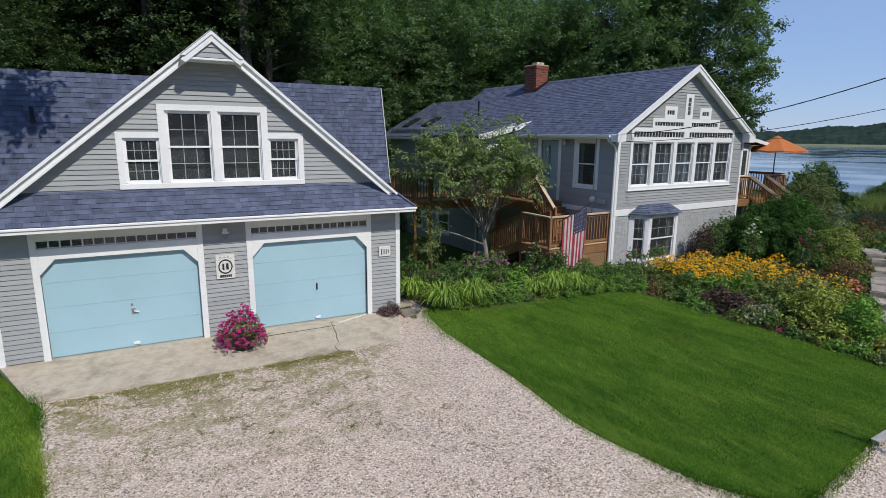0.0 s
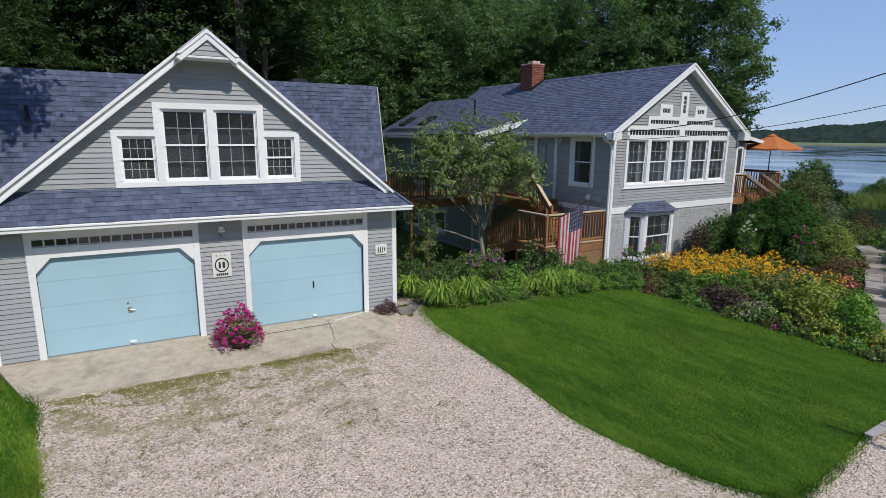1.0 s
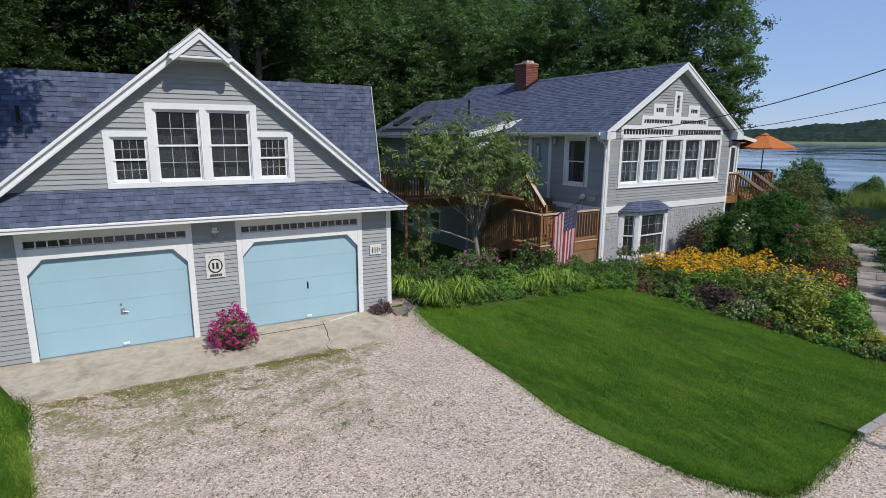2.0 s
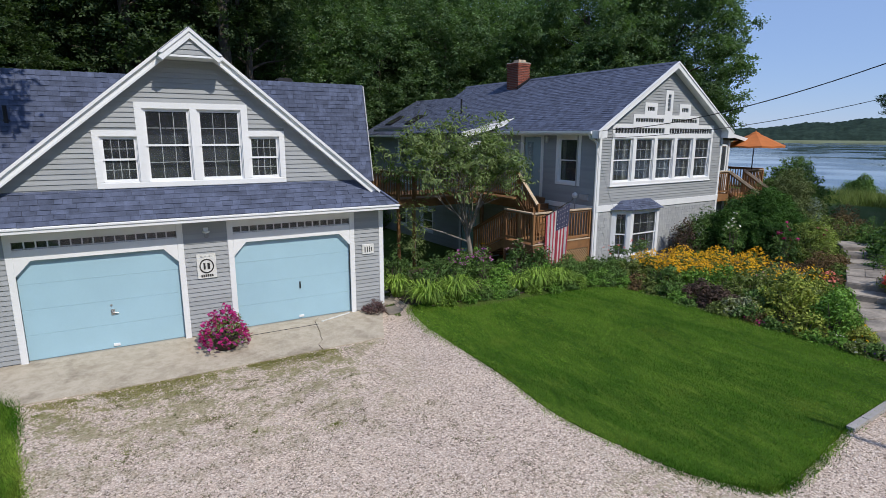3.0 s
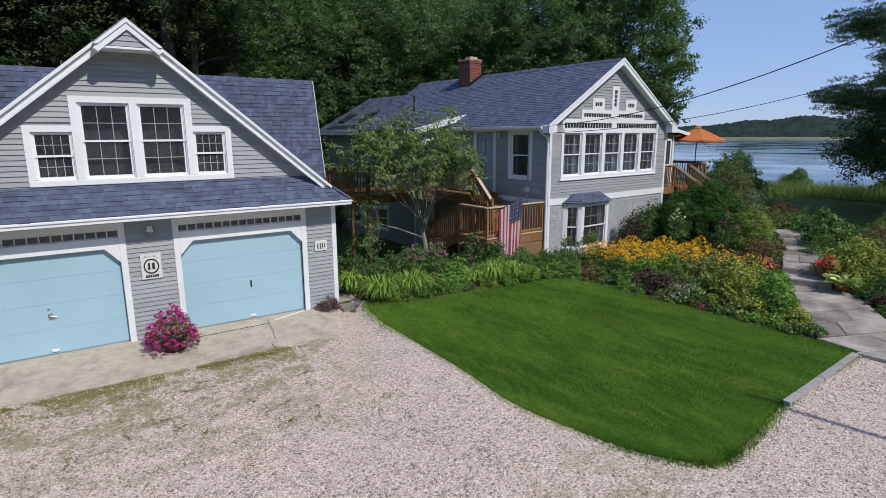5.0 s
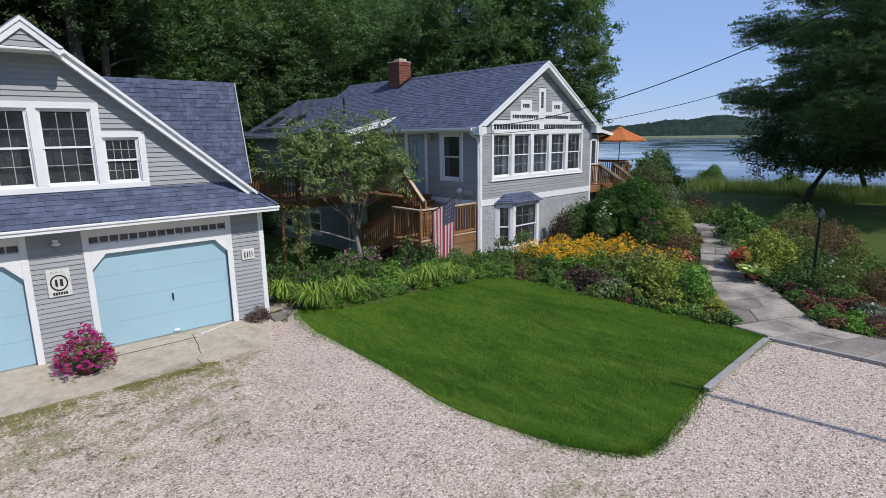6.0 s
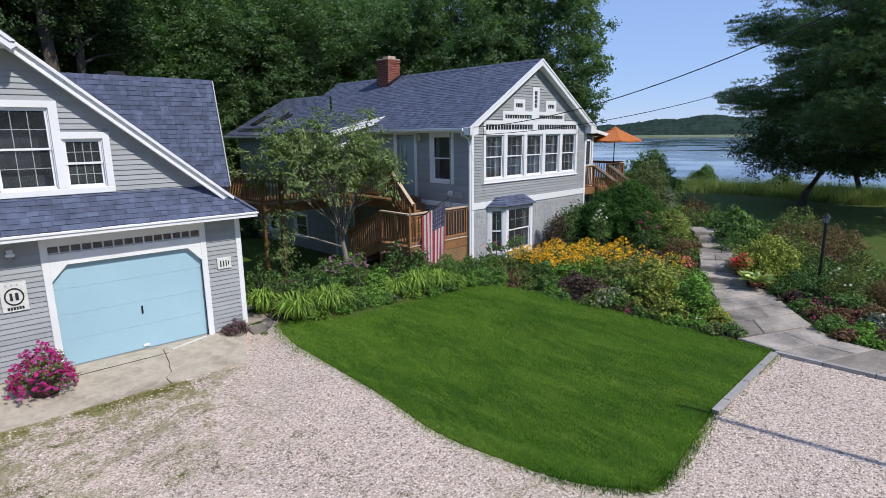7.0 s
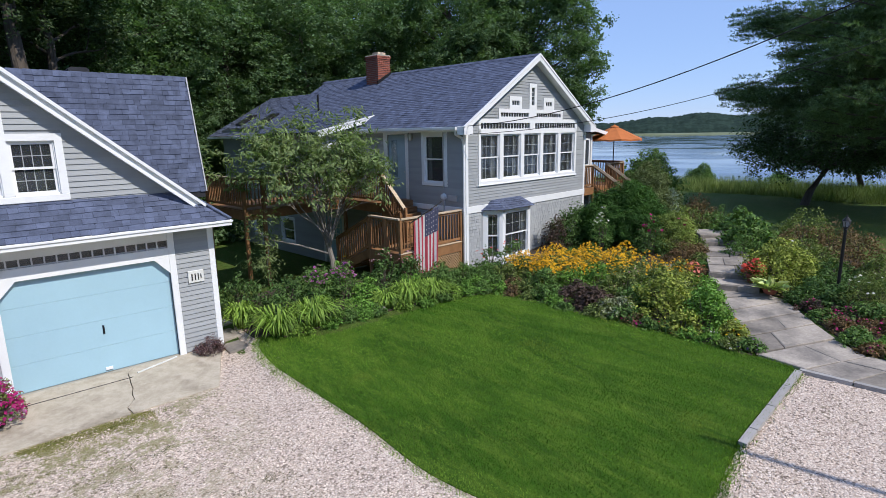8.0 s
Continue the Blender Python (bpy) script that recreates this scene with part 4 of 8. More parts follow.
    # pent roof over the doors
    ez, ey, tz = 2.78, -0.47, 3.36
    hx, tx = 0.46, -0.25   # the hip: its foot at the eave, its head at the wall
    P("pent_deck", Geo().prism([(GX0 - .4, 0, tz - .02), (GX0 - .4, ey, ez - .015), (GX0 - .4, ey, ez - .05), (GX0 - .4, 0, ez - .05)], (tx - GX0 + .4, 0, 0))
      .add([(tx, 0, tz - .02), (tx, ey, ez - .015), (tx, ey, ez - .05), (tx, 0, ez - .05), (hx - .02, ey, ez - .015), (hx - .02, 0, ez - .015), (hx - .02, ey, ez - .05), (hx - .02, 0, ez - .05)],
           [(0, 1, 4), (0, 4, 5), (1, 2, 6, 4), (4, 6, 7, 5), (0, 5, 7, 3), (2, 3, 7, 6)]), M_FELT)
    sl = math.hypot(tz - ez, ey)
    x0 = GX0 - .4
    wid = hx - x0
    up = Vector((0, -ey, tz - ez)).normalized()
    for g in roof_rows((x0, ey - .02, ez - .005), (1, 0, 0), up, wid, sl + .02, clip=lambda a, b, s: (a, min(b, wid - s * .95)), expo=0.118, seed=5, tab=(.13, .30)):
        P("shingle", g, M_ROOF)
    for k in range(5):
        p, q = Vector((hx, ey, ez + .012)), Vector((tx, -.02, tz + .012))
        P("hip_cap", Geo().beam(p.lerp(q, k / 5), p.lerp(q, k / 5 + .22) + Vector((0, 0, -.004)), .15, .022), M_ROOF)
    P("pent_fascia", Geo().cbox(x0, hx, ey - .03, ey + .0, ez - .13, ez - .012, .006), M_TRIM)
    P("gutter_lip", Geo().cbox(x0, hx + .02, ey - .055, ey - .03, ez - .06, ez - .02, .006), M_TRIM)
    P("soffit", Geo().box(x0, hx - .01, ey, 0, ez - .12, ez - .10), M_TRIM)
    P("side_fascia", Geo().cbox(hx - .03, hx, ey, 9.4, ez - .13, ez - .012, .006), M_TRIM)
    P("side_soffit", Geo().box(GX1, hx - .02, 0, 9.3, ez - .12, ez - .10), M_TRIM)
    # the tall steep roof behind
    rx0, rx1, fy, fz, ty, tz2 = -9.35, 1.25, 3.20, 3.05, 3.87, 5.95
    P("rear_roof_deck", Geo().prism([(rx0, fy, fz), (rx0, ty, tz2), (rx0, 7.2, 6.15), (rx0, 8.6, 2.9), (rx0, fy, 2.9)], (rx1 - rx0, 0, 0)), M_FELT)
    up = Vector((0, ty - fy, tz2 - fz))
    L = up.length
    gs = roof_rows((rx0 - .02, fy - .012, fz), (1, 0, 0), up, rx1 - rx0 + .04, L, expo=.125, seed=6, tab=(.13, .30))
    near = [g for g in gs if min(p[0] for p in g.v) > -1.9]
    rest = [g for g in gs if min(p[0] for p in g.v) <= -1.9]
    for g in near[-290:]:
        P("shingle", g, M_ROOF)
    P("roof_shingles", joined(rest + near[:-290]), M_ROOF_J)
    for x in np.arange(rx0, rx1 - .25, .3):
        P("ridge_cap", Geo().add([(x, ty - .045, tz2 - .125), (x + .305, ty - .045, tz2 - .132), (x + .305, ty + .02, tz2 + .024), (x, ty + .02, tz2 + .034), (x, ty + .16, tz2 + .03), (x + .305, ty + .16, tz2 + .02)], [(0, 1, 2, 3), (3, 2, 5, 4)]), M_ROOF)
    P("drip_edge", Geo().beam((rx1 + .03, fy - .03, fz), (rx1 + .03, ty - .025, tz2), .03, .05, (0, 1, 0)), M_PLASTIC)
    for x in (-3.25, -1.25):
        P("roof_vent", Geo().cbox(x, x + .42, ty + .25, ty + .75, tz2 - .05, tz2 + .15, .05), M_FELT, label="dark roof vent behind the ridge")
    P("rear_end_wall", Geo().prism([(rx1 - .2, fy + .1, -.2), (rx1 - .2, 8.4, -.2), (rx1 - .2, 8.4, 2.9), (rx1 - .2, 7.1, 6.0), (rx1 - .2, ty, 5.8), (rx1 - .2, fy + .1, 3.0)], (-.1, 0, 0)), M_SIDING)
    v = P("vent_pipe", Geo().tube([(-7.7, 3.36, 4.7), (-7.7, 3.36, 5.1)], .045, 12).lathe([(.09, 0), (.05, .06)], 12, Matrix.Translation((-7.7, 3.40, 4.74))), M_BLACK, label="black roof vent pipe")
    P("downspout", Geo().tube([(.50, .9, 2.66), (.48, .9, 2.5), (.30, .9, 2.30), (.26, .9, 2.15), (.26, .9, .1)], .04, 8), M_TRIM)
    return root


build_garage()


def split_slab():
    """The concrete apron, cracked across."""
    root = thing("apron", "worn cracked concrete apron before the garage doors", "apron", pose(-4, -.8, 0), kind="structure")
    rnd = random.Random(5)
    crack = [(-1.55, -0.0)] + [(-1.7 - .28 * k / 7 + rnd.uniform(-.07, .07), -1.78 * k / 8) for k in range(1, 8)] + [(-2.02, -1.81)]

    def top(x, y):
        return -0.004 + 0.068 * y
    left = [(-8.30, 0.0), (-7.56, -1.76), (-4.9, -1.86)] + [(-2.05, -1.81)] + [(x - .008, y) for x, y in crack[::-1]][1:]
    right = [(x + .008, y) for x, y in crack] + [(-0.56, -1.79), (0.04, -0.30), (0.20, 0.0)]
    part("patch_strip", Geo().beam((2.42, .46, -.012), (3.22, .72, .006), .032, .022), M_SIGN, root, "pale mortar patch along the crack")
    part("joint_line", Geo().beam((.55, .34, -.030), (2.32, .36, -.031), .006, .012), M_FELT, root, "dark joint in the concrete")
    for poly in (left, right):
        g = Geo()
        n = len(poly)
        g.add([(x, y, top(x, y)) for x, y in poly] + [(x, y, -.3) for x, y in poly], [tuple(range(n)), *[(n + k, n + (k + 1) % n, (k + 1) % n, k) for k in range(n)]])
        ob = part("slab", g, M_APRON, root)
        ob.matrix_local = Matrix.Translation((4, .8, 0))


split_slab()

# ---- house ----
# Local axes: x along the front gable from its near corner, y back along the side, z up.
HOUSE = pose(*(8.5064, 0.8405, 0), 0, 0, 3.466)
HW, HAP, HAZ = 7.16, 3.517, 7.016
HSL = 0.62
EAVE = -0.34


def h_top(x):
    return HAZ - 0.13 - HSL * abs(x - HAP)


SIDE = Matrix.Rotation(radians(-90), 4, "Z")   # a wall drawn in y = 0 turned to face -x; its own x runs towards -y


def strip_window(parent, x0, x1, z0, z1, n):
    """A low row of small panes between thick white bars, in the plane y = 0."""
    w = part("strip_window", Geo().box(x0, x1, .02, .06, z0, z0 + .015).box(x0, x1, .02, .06, z1 - .015, z1), M_TRIM, parent)
    part("pane", Geo().box(x0, x1, -.002, .003, z0, z1), M_GLASS, w)
    for k in range(1, n):
        x = x0 + (x1 - x0) * k / n
        part("muntin", Geo().box(x - .009, x + .009, -.012, -.003, z0, z1), M_TRIM, w)
    return w


def cedar_rows(x0, x1, z0, z1, holes, seed, pitch=0.105):
    """Small wall shingles in the plane y = 0."""
    rng = random.Random(seed)
    g = Geo()
    z = z0
    while z < z1 - .03:
        h = min(pitch, z1 - z)
        for a, b in gap_spans(x0, x1, [(q[0], q[1]) for q in holes if q[2] < z + h * .6 and q[3] > z + h * .4]):
            x = a
            while x < b - .02:
                w = min(rng.uniform(.08, .19), b - x)
                t, dz = rng.uniform(.020, .028), rng.uniform(-.006, .006)
                g.add([(x, -t, z + dz), (x + w - .005, -t, z + dz), (x + w - .005, -.003, z + h + .01), (x, -.003, z + h + .01), (x, .001, z + dz), (x + w - .005, .001, z + dz)],
                      [(0, 1, 2, 3), (4, 5, 1, 0), (0, 3, 4), (5, 2, 1)])
                x += w
        z += pitch
    return g


def build_house():
    root = thing("house", "grey clapboard house with white trim and a blue-grey roof", "house", HOUSE)

    def P(name, geo, material, parent=root, label="", smooth=False, side=False, at=None):
        ob = part(name, geo, material, parent, label, smooth)
        if side:
            ob.matrix_local = SIDE
        if at is not None:
            ob.matrix_local = at
        return ob
    # front gable wall
    wins = [(0.70 + i * 1.1625, 0.70 + i * 1.1625 + 0.98, 2.86, 4.36) for i in range(5)]
    strips = [(0.70, 3.36, 4.53, 4.72, 17), (3.66, 6.33, 4.53, 4.72, 17), (1.72, 3.28, 4.92, 5.06, 11), (3.74, 5.30, 4.92, 5.06, 11), (2.32, 2.72, 5.31, 5.46, 3), (4.30, 4.70, 5.31, 5.46, 3)]
    vslot = (3.435, 3.60, 5.33, 5.92)
    holes = wins + [s[:4] for s in strips] + [vslot]
    front = P("front_wall", wall_panel(0, HW, 1.86, h_top, holes, .14, (HAP,)), M_SHEATH)
    low = P("lower_wall", wall_panel(0, HW, -.3, lambda x: 1.86, [(1.02, 3.12, 0.2, 1.8)], .14), M_SHEATH)
    cas = [(0.58, 6.45, 2.72, 4.86), (1.60, 5.42, 4.8, 5.20), (2.18, 2.86, 5.15, 5.60), (4.16, 4.84, 5.15, 5.60), (3.30, 3.735, 5.15, 6.06)]
    clapboards(front, lambda z: (max(.08, HAP - (h_top(HAP) - z) / HSL), min(HW - .1, HAP + (h_top(HAP) - z) / HSL)), 2.10, 6.85, cas, 0.1, seed=21)
    tagged(P("cedar_shingles", cedar_rows(.08, HW - .1, -.15, 1.84, [(0.72, 3.42, -.3, 1.9)], 8), M_CEDAR), kind="stuff")
    P("band_board", Geo().cbox(-.02, HW + .02, -.04, .01, 1.86, 2.09), M_TRIM)
    P("corner_board", Geo().cbox(-.03, .09, -.03, .1, -.2, 4.75), M_TRIM)
    P("corner_board", Geo().cbox(HW - .1, HW + .02, -.03, .1, 0, 4.75), M_TRIM)
    c = [Geo().cbox(.58, 6.45, -.04, .01, 2.74, 2.86, .01), Geo().cbox(.54, 6.49, -.065, .0, 2.70, 2.745, .01), Geo().box(.58, 6.45, -.035, .01, 4.36, 4.53), Geo().box(.58, 6.45, -.035, .01, 4.72, 4.85),
         Geo().box(.58, .70, -.035, .01, 2.86, 4.53), Geo().box(6.33, 6.45, -.035, .01, 2.86, 4.53), Geo().box(.58, .70, -.035, .01, 4.53, 4.72), Geo().box(3.36, 3.66, -.035, .01, 4.53, 4.72), Geo().box(6.33, 6.45, -.035, .01, 4.53, 4.72)]
    c += [Geo().box(wins[i][1], wins[i + 1][0], -.035, .01, 2.86, 4.36) for i in range(4)]
    c += [Geo().box(1.60, 5.42, -.035, .01, 5.06, 5.19), Geo().box(1.60, 1.72, -.035, .01, 4.85, 5.06), Geo().box(5.30, 5.42, -.035, .01, 4.85, 5.06), Geo().box(3.28, 3.74, -.035, .01, 4.85, 5.06), Geo().box(1.72, 5.30, -.035, .01, 4.85, 4.92)]
    for x in (2.18, 4.16):
        c += [Geo().box(x, x + .68, -.035, .01, 5.46, 5.60), Geo().box(x, x + .68, -.035, .01, 5.19, 5.31), Geo().box(x, x + .14, -.035, .01, 5.31, 5.46), Geo().box(x + .54, x + .68, -.035, .01, 5.31, 5.46)]
    c += [Geo().box(3.30, 3.435, -.035, .01, 5.19, 6.06), Geo().box(3.60, 3.735, -.035, .01, 5.19, 6.06), Geo().box(3.435, 3.60, -.035, .01, 5.19, 5.33), Geo().box(3.435, 3.60, -.035, .01, 5.92, 6.06)]
    for g in c:
        P("casing_board", g, M_TRIM)
    for i, (a, b, z0, z1) in enumerate(wins):
        sash_window(root, a, b, z0, z1, 3, 2, curtain=(.28, .2, .28, .28, .2)[i], bar=.0068)
    for s in strips:
        strip_window(root, *s)
    P("slot_window", Geo().box(3.435, 3.60, .0, .005, 5.33, 5.92), M_GLASS)
    for k in range(1, 4):
        P("muntin", Geo().box(3.435, 3.60, -.012, -.001, 5.33 + k * .1475 - .01, 5.33 + k * .1475 + .01), M_TRIM)
    # inside: floor, back wall, dark panels that paint in the unlit rooms
    P("floor_slab", Geo().box(.14, HW - .14, .14, 17.3, 1.9, 2.05), M_WOODIN)
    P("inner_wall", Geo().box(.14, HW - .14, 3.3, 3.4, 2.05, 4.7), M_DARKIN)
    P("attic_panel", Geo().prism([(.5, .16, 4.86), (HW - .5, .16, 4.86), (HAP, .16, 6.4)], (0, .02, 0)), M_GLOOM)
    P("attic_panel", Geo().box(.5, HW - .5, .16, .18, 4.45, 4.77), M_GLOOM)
    P("ceiling_board", Geo().box(.14, HW - .14, .14, 17, 4.78, 4.84), M_CURTAIN)
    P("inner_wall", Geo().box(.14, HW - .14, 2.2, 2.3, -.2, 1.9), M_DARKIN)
    # side walls
    dr, wn_, W3 = (2.80, 3.88), (1.00, 2.00), (9.6, 10.6)

    def sx(b0, b1, z0, z1):   # along the side, as seen from outside
        return (-b1, -b0, z0, z1)
    sholes = [sx(2.82, 3.80, 2.18, 4.40), sx(.92, 1.88, 2.80, 4.36), sx(13.2, 14.2, 2.9, 4.2)]
    side = P("side_wall", wall_panel(-17.2, -.14, 1.86, lambda x: 4.75, sholes, .14), M_SHEATH, side=True)
    scas = [sx(2.68, 3.98, 2.1, 4.56), sx(.80, 2.0, 2.68, 4.48), sx(13.1, 14.3, 2.8, 4.3)]
    clapboards(side, lambda z: (-17.1, -.10), 2.06, 4.62, scas, .1, seed=23)
    lside = P("lower_side_wall", wall_panel(-17.2, -.14, -1.2, lambda x: 1.86, [sx(6.85, 8.1, -.9, 1.08), sx(10.65, 11.7, -.38, .66), sx(13.4, 14.4, -.38, .66)], .14), M_SHEATH, side=True)
    clapboards(lside, lambda z: (-17.1, -.10), -1.1, 1.84, [sx(6.71, 8.24, -.95, 1.2), sx(10.55, 11.8, -.48, .76), sx(13.3, 14.5, -.48, .76)], .1, seed=24)
    P("side_band", Geo().cbox(-17.1, -.10, -.035, .01, 1.88, 2.06), M_TRIM, side=True)
    P("far_wall", Geo().box(HW - .14, HW, .14, 17.2, -1.2, 4.75), M_SIDING)
    P("back_wall", Geo().prism([(0, 17.06, -1.2), (HW, 17.06, -1.2), (HW, 17.06, 4.4), (HAP, 17.06, 6.35), (0, 17.06, 4.4)], (0, .14, 0)), M_SIDING)
    P("step_wall", Geo().prism([(0, 12.4, 4.0), (HW, 12.4, 4.0), (HW, 12.4, 4.6), (HAP, 12.4, 6.85), (0, 12.4, 4.6)], (0, .1, 0)), M_SIDING)
    for z, b in ((4.40, 4.56),):
        P("door_head", Geo().box(*sx(2.68, 3.98, 0, 0)[:2], -.035, .01, z, b), M_TRIM, side=True)
    for b0, b1 in ((2.68, 2.82), (3.80, 3.98)):
        P("door_casing", Geo().box(-b1, -b0, -.035, .01, 2.06, 4.40), M_TRIM, side=True)
    d = P("entry_door", Geo().cbox(-3.78, -2.84, .03, .075, 2.18, 4.38), M_DOOR2, side=True, label="grey-blue entry door with a tall glass light")
    part("glass_light", Geo().cbox(-3.62, -3.30, .018, .029, 2.9, 4.2), M_GLASS, d)
    part("knob", Geo().lathe([(.03, 0), (.034, .02), (.012, .04)], 10, Matrix.Translation((-2.93, .03, 3.1)) @ Matrix.Rotation(radians(90), 4, "X")), M_STEEL, d)
    for a, b, z0, z1 in ((-2.0, -1.88, 2.70, 4.48), (-.92, -.80, 2.70, 4.48), (-1.88, -.92, 4.36, 4.48), (-1.88, -.92, 2.70, 2.80)):
        P("casing_board", Geo().box(a, b, -.035, .01, z0, z1), M_TRIM, side=True)
    w = sash_window(root, -1.88, -.92, 2.80, 4.36, 1, 1, muntins=False, curtain=.15)
    w.matrix_local = SIDE
    w = sash_window(root, -14.2, -13.2, 2.9, 4.2, 2, 1)
    w.matrix_local = SIDE
    for b, c in ((10.65, 11.70), (13.4, 14.4)):
        w = sash_window(root, -c, -b, -.38, .66, 1, 1, muntins=False)
        w.matrix_local = SIDE
        for a_, b_, z0, z1 in ((-c - .1, -c, -.48, .76), (-b, -b + .1, -.48, .76), (-c, -b, .66, .76), (-c, -b, -.48, -.38)):
            P("casing_board", Geo().box(a_, b_, -.03, .01, z0, z1), M_TRIM, side=True)
    # lower door with a six-pane light
    for a_, b_, z0, z1 in ((-8.24, -8.1, -.95, 1.2), (-6.85, -6.71, -.95, 1.2), (-8.1, -6.85, 1.08, 1.2)):
        P("door_casing", Geo().box(a_, b_, -.03, .01, z0, z1), M_TRIM, side=True)
    d = P("lower_door", Geo().cbox(-8.08, -6.87, .03, .07, -.92, 1.07), M_DOOR, side=True, label="pale blue-grey door with a paned light")
    part("glass_light", Geo().box(-7.90, -7.05, .02, .029, .12, .92), M_GLASS, d)
    for k in range(4):
        part("muntin", Geo().box(-7.90 + k * .283 - .014, -7.90 + k * .283 + .014, .01, .02, .12, .92), M_TRIM, d)
    for k in range(4):
        part("muntin", Geo().box(-7.90, -7.05, .012, .019, .12 + k * .266 - .014, .12 + k * .266 + .014), M_TRIM, d)
    # main roof
    fy, by = -.27, 12.55
    for s in (1, -1):
        X = lambda q: HAP + s * q
        half = HAP - EAVE
        ez = HAZ - HSL * half
        sec = [(0, HAZ), (half, ez), (half, ez - .05), (0, HAZ - .13)]
        P("roof_deck", Geo().prism([(X(a), fy, z) for a, z in sec][::s], (0, by - fy, 0)), M_FELT)
        L = half * math.hypot(1, HSL)
        gs = roof_rows((X(half + .02), by if s > 0 else fy - .02, ez - .005), (0, -s, 0), (-s, 0, HSL), by - fy + .02, L, seed=31 + s, expo=.135, thick=.009)
        P("roof_shingles", joined(gs), M_ROOF_J)
        r = math.hypot(1, HSL)
        for nm, hi, lo, y0, th in (("rake_board", -.035, -.175, fy - .03, .045), ("rake_moulding", .02, -.035, fy - .055, .07)):
            q = [(X(0), y0, HAZ + hi * r), (X(half + .06), y0, HAZ + hi * r - HSL * (half + .06)), (X(half + .06), y0, HAZ + lo * r - HSL * (half + .06) + .02), (X(0), y0, HAZ + lo * r)]
            P(nm, Geo().prism(q[::s], (0, th, 0)), M_TRIM)
        P("rake_soffit", Geo().prism([(X(0), fy, HAZ - .16), (X(half), fy, ez - .16), (X(half), fy, ez - .18), (X(0), fy, HAZ - .18)][::s], (0, -fy, 0)), M_TRIM)
        P("eave_return", Geo().prism([(X(half + .06), fy - .04, ez - .02), (X(half + .06), fy - .04, ez - .26), (X(half - .34), fy - .04, ez - .26), (X(half - .34), fy - .04, ez + .12)][::s], (0, .3, 0)), M_TRIM)
        P("eave_fascia", Geo().cbox(*sorted((X(half), X(half + .025))), fy, by if s > 0 else 5.6, ez - .16, ez - .01), M_TRIM)
        P("gutter", Geo().prism([(X(half + .025), 0, ez - .03), (X(half + .13), 0, ez - .03), (X(half + .12), 0, ez - .10), (X(half + .07), 0, ez - .14), (X(half + .025), 0, ez - .14)][::s], (0, 5.5, 0)), M_TRIM)
        P("eave_soffit", Geo().box(*sorted((X(half), X(HAP if s < 0 else HW - HAP))), 0, 5.6 if s < 0 else by, ez - .17, ez - .15), M_TRIM)
    for y in np.arange(fy, by, .29):
        P("ridge_cap", Geo().prism([(HAP - .15, y, HAZ - .06), (HAP, y, HAZ + .035), (HAP + .15, y, HAZ - .06), (HAP, y, HAZ - .02)], (0, .28, 0)), M_ROOF)
    # lower rear roof
    ry0, ry1, rz = 12.5, 18.2, 6.52
    for s in (1, -1):
        X = lambda q: HAP + s * q
        half = HAP + .3
        ez = rz - .54 * half
        P("rear_roof_deck", Geo().prism([(X(0), ry0, rz), (X(half), ry0, ez), (X(half), ry0, ez - .08), (X(0), ry0, rz - .1)][::s], (0, ry1 - ry0, 0)), M_FELT)
        gs = roof_rows((X(half + .02), ry1 if s > 0 else ry0, ez - .005), (0, -s, 0), (-s, 0, .54), ry1 - ry0, half * math.hypot(1, .54), seed=41 + s, expo=.14)
        P("roof_shingles", joined(gs), M_ROOF_J)
        P("rear_gutter", Geo().cbox(*sorted((X(half), X(half + .1))), ry0, ry1, ez - .14, ez - .03), M_TRIM)
    for y0 in (13.9, 16.2):
        q = Matrix.Translation((1.1, y0, rz - .54 * (HAP - 1.1))) @ Matrix.Rotation(-math.atan(.54), 4, "Y")
        P("skylight_frame", Geo().box(-.5, .5, 0, .7, .02, .1, q), M_BLACK)
        P("skylight_glass", Geo().box(-.44, .44, .06, .64, .1, .108, q), M_GLASS)
    # bump-out with its own low roof
    bx, by0, by1 = -1.75, 5.43, 9.3
    bump_front = P("bump_wall", wall_panel(bx, 0, 2.0, lambda x: 4.55 + .30 * (x - bx), [(-1.35, -.45, 2.95, 4.1)], .12), M_SHEATH, at=Matrix.Translation((0, by0, 0)))
    clapboards(bump_front, lambda z: (bx + .08, -.02), 2.05, 4.5, [(-1.47, -.33, 2.83, 4.22)], .1, seed=26)
    for a_, b_, z0, z1 in ((-1.47, -1.35, 2.83, 4.22), (-.45, -.33, 2.83, 4.22), (-1.35, -.45, 4.1, 4.22), (-1.35, -.45, 2.83, 2.95)):
        P("casing_board", Geo().box(a_, b_, by0 - .035, by0 + .01, z0, z1), M_TRIM)
    w = sash_window(root, -1.35, -.45, 2.95, 4.1, 2, 1)
    w.matrix_local = Matrix.Translation((0, by0, 0))
    P("bump_side", Geo().box(bx, bx + .12, by0 + .12, by1, 2.0, 4.5), M_SIDING)
    P("bump_corner", Geo().cbox(bx - .02, bx + .1, by0 - .03, by0 + .08, 2.0, 4.5), M_TRIM)
    P("bump_roof_deck", Geo().prism([(bx - .35, by0 - .35, 4.52), (1.6, by0 - .35, 5.30), (1.6, by0 - .35, 5.18), (bx - .35, by0 - .35, 4.42)], (0, by1 - by0 + .6, 0)), M_FELT)
    up = Vector((1.95 - bx, 0, .78))
    P("roof_shingles", joined(roof_rows((bx - .37, by1 + .25, 4.52), (0, -1, 0), up, by1 - by0 + .6, 3.5, seed=47)), M_ROOF_J)
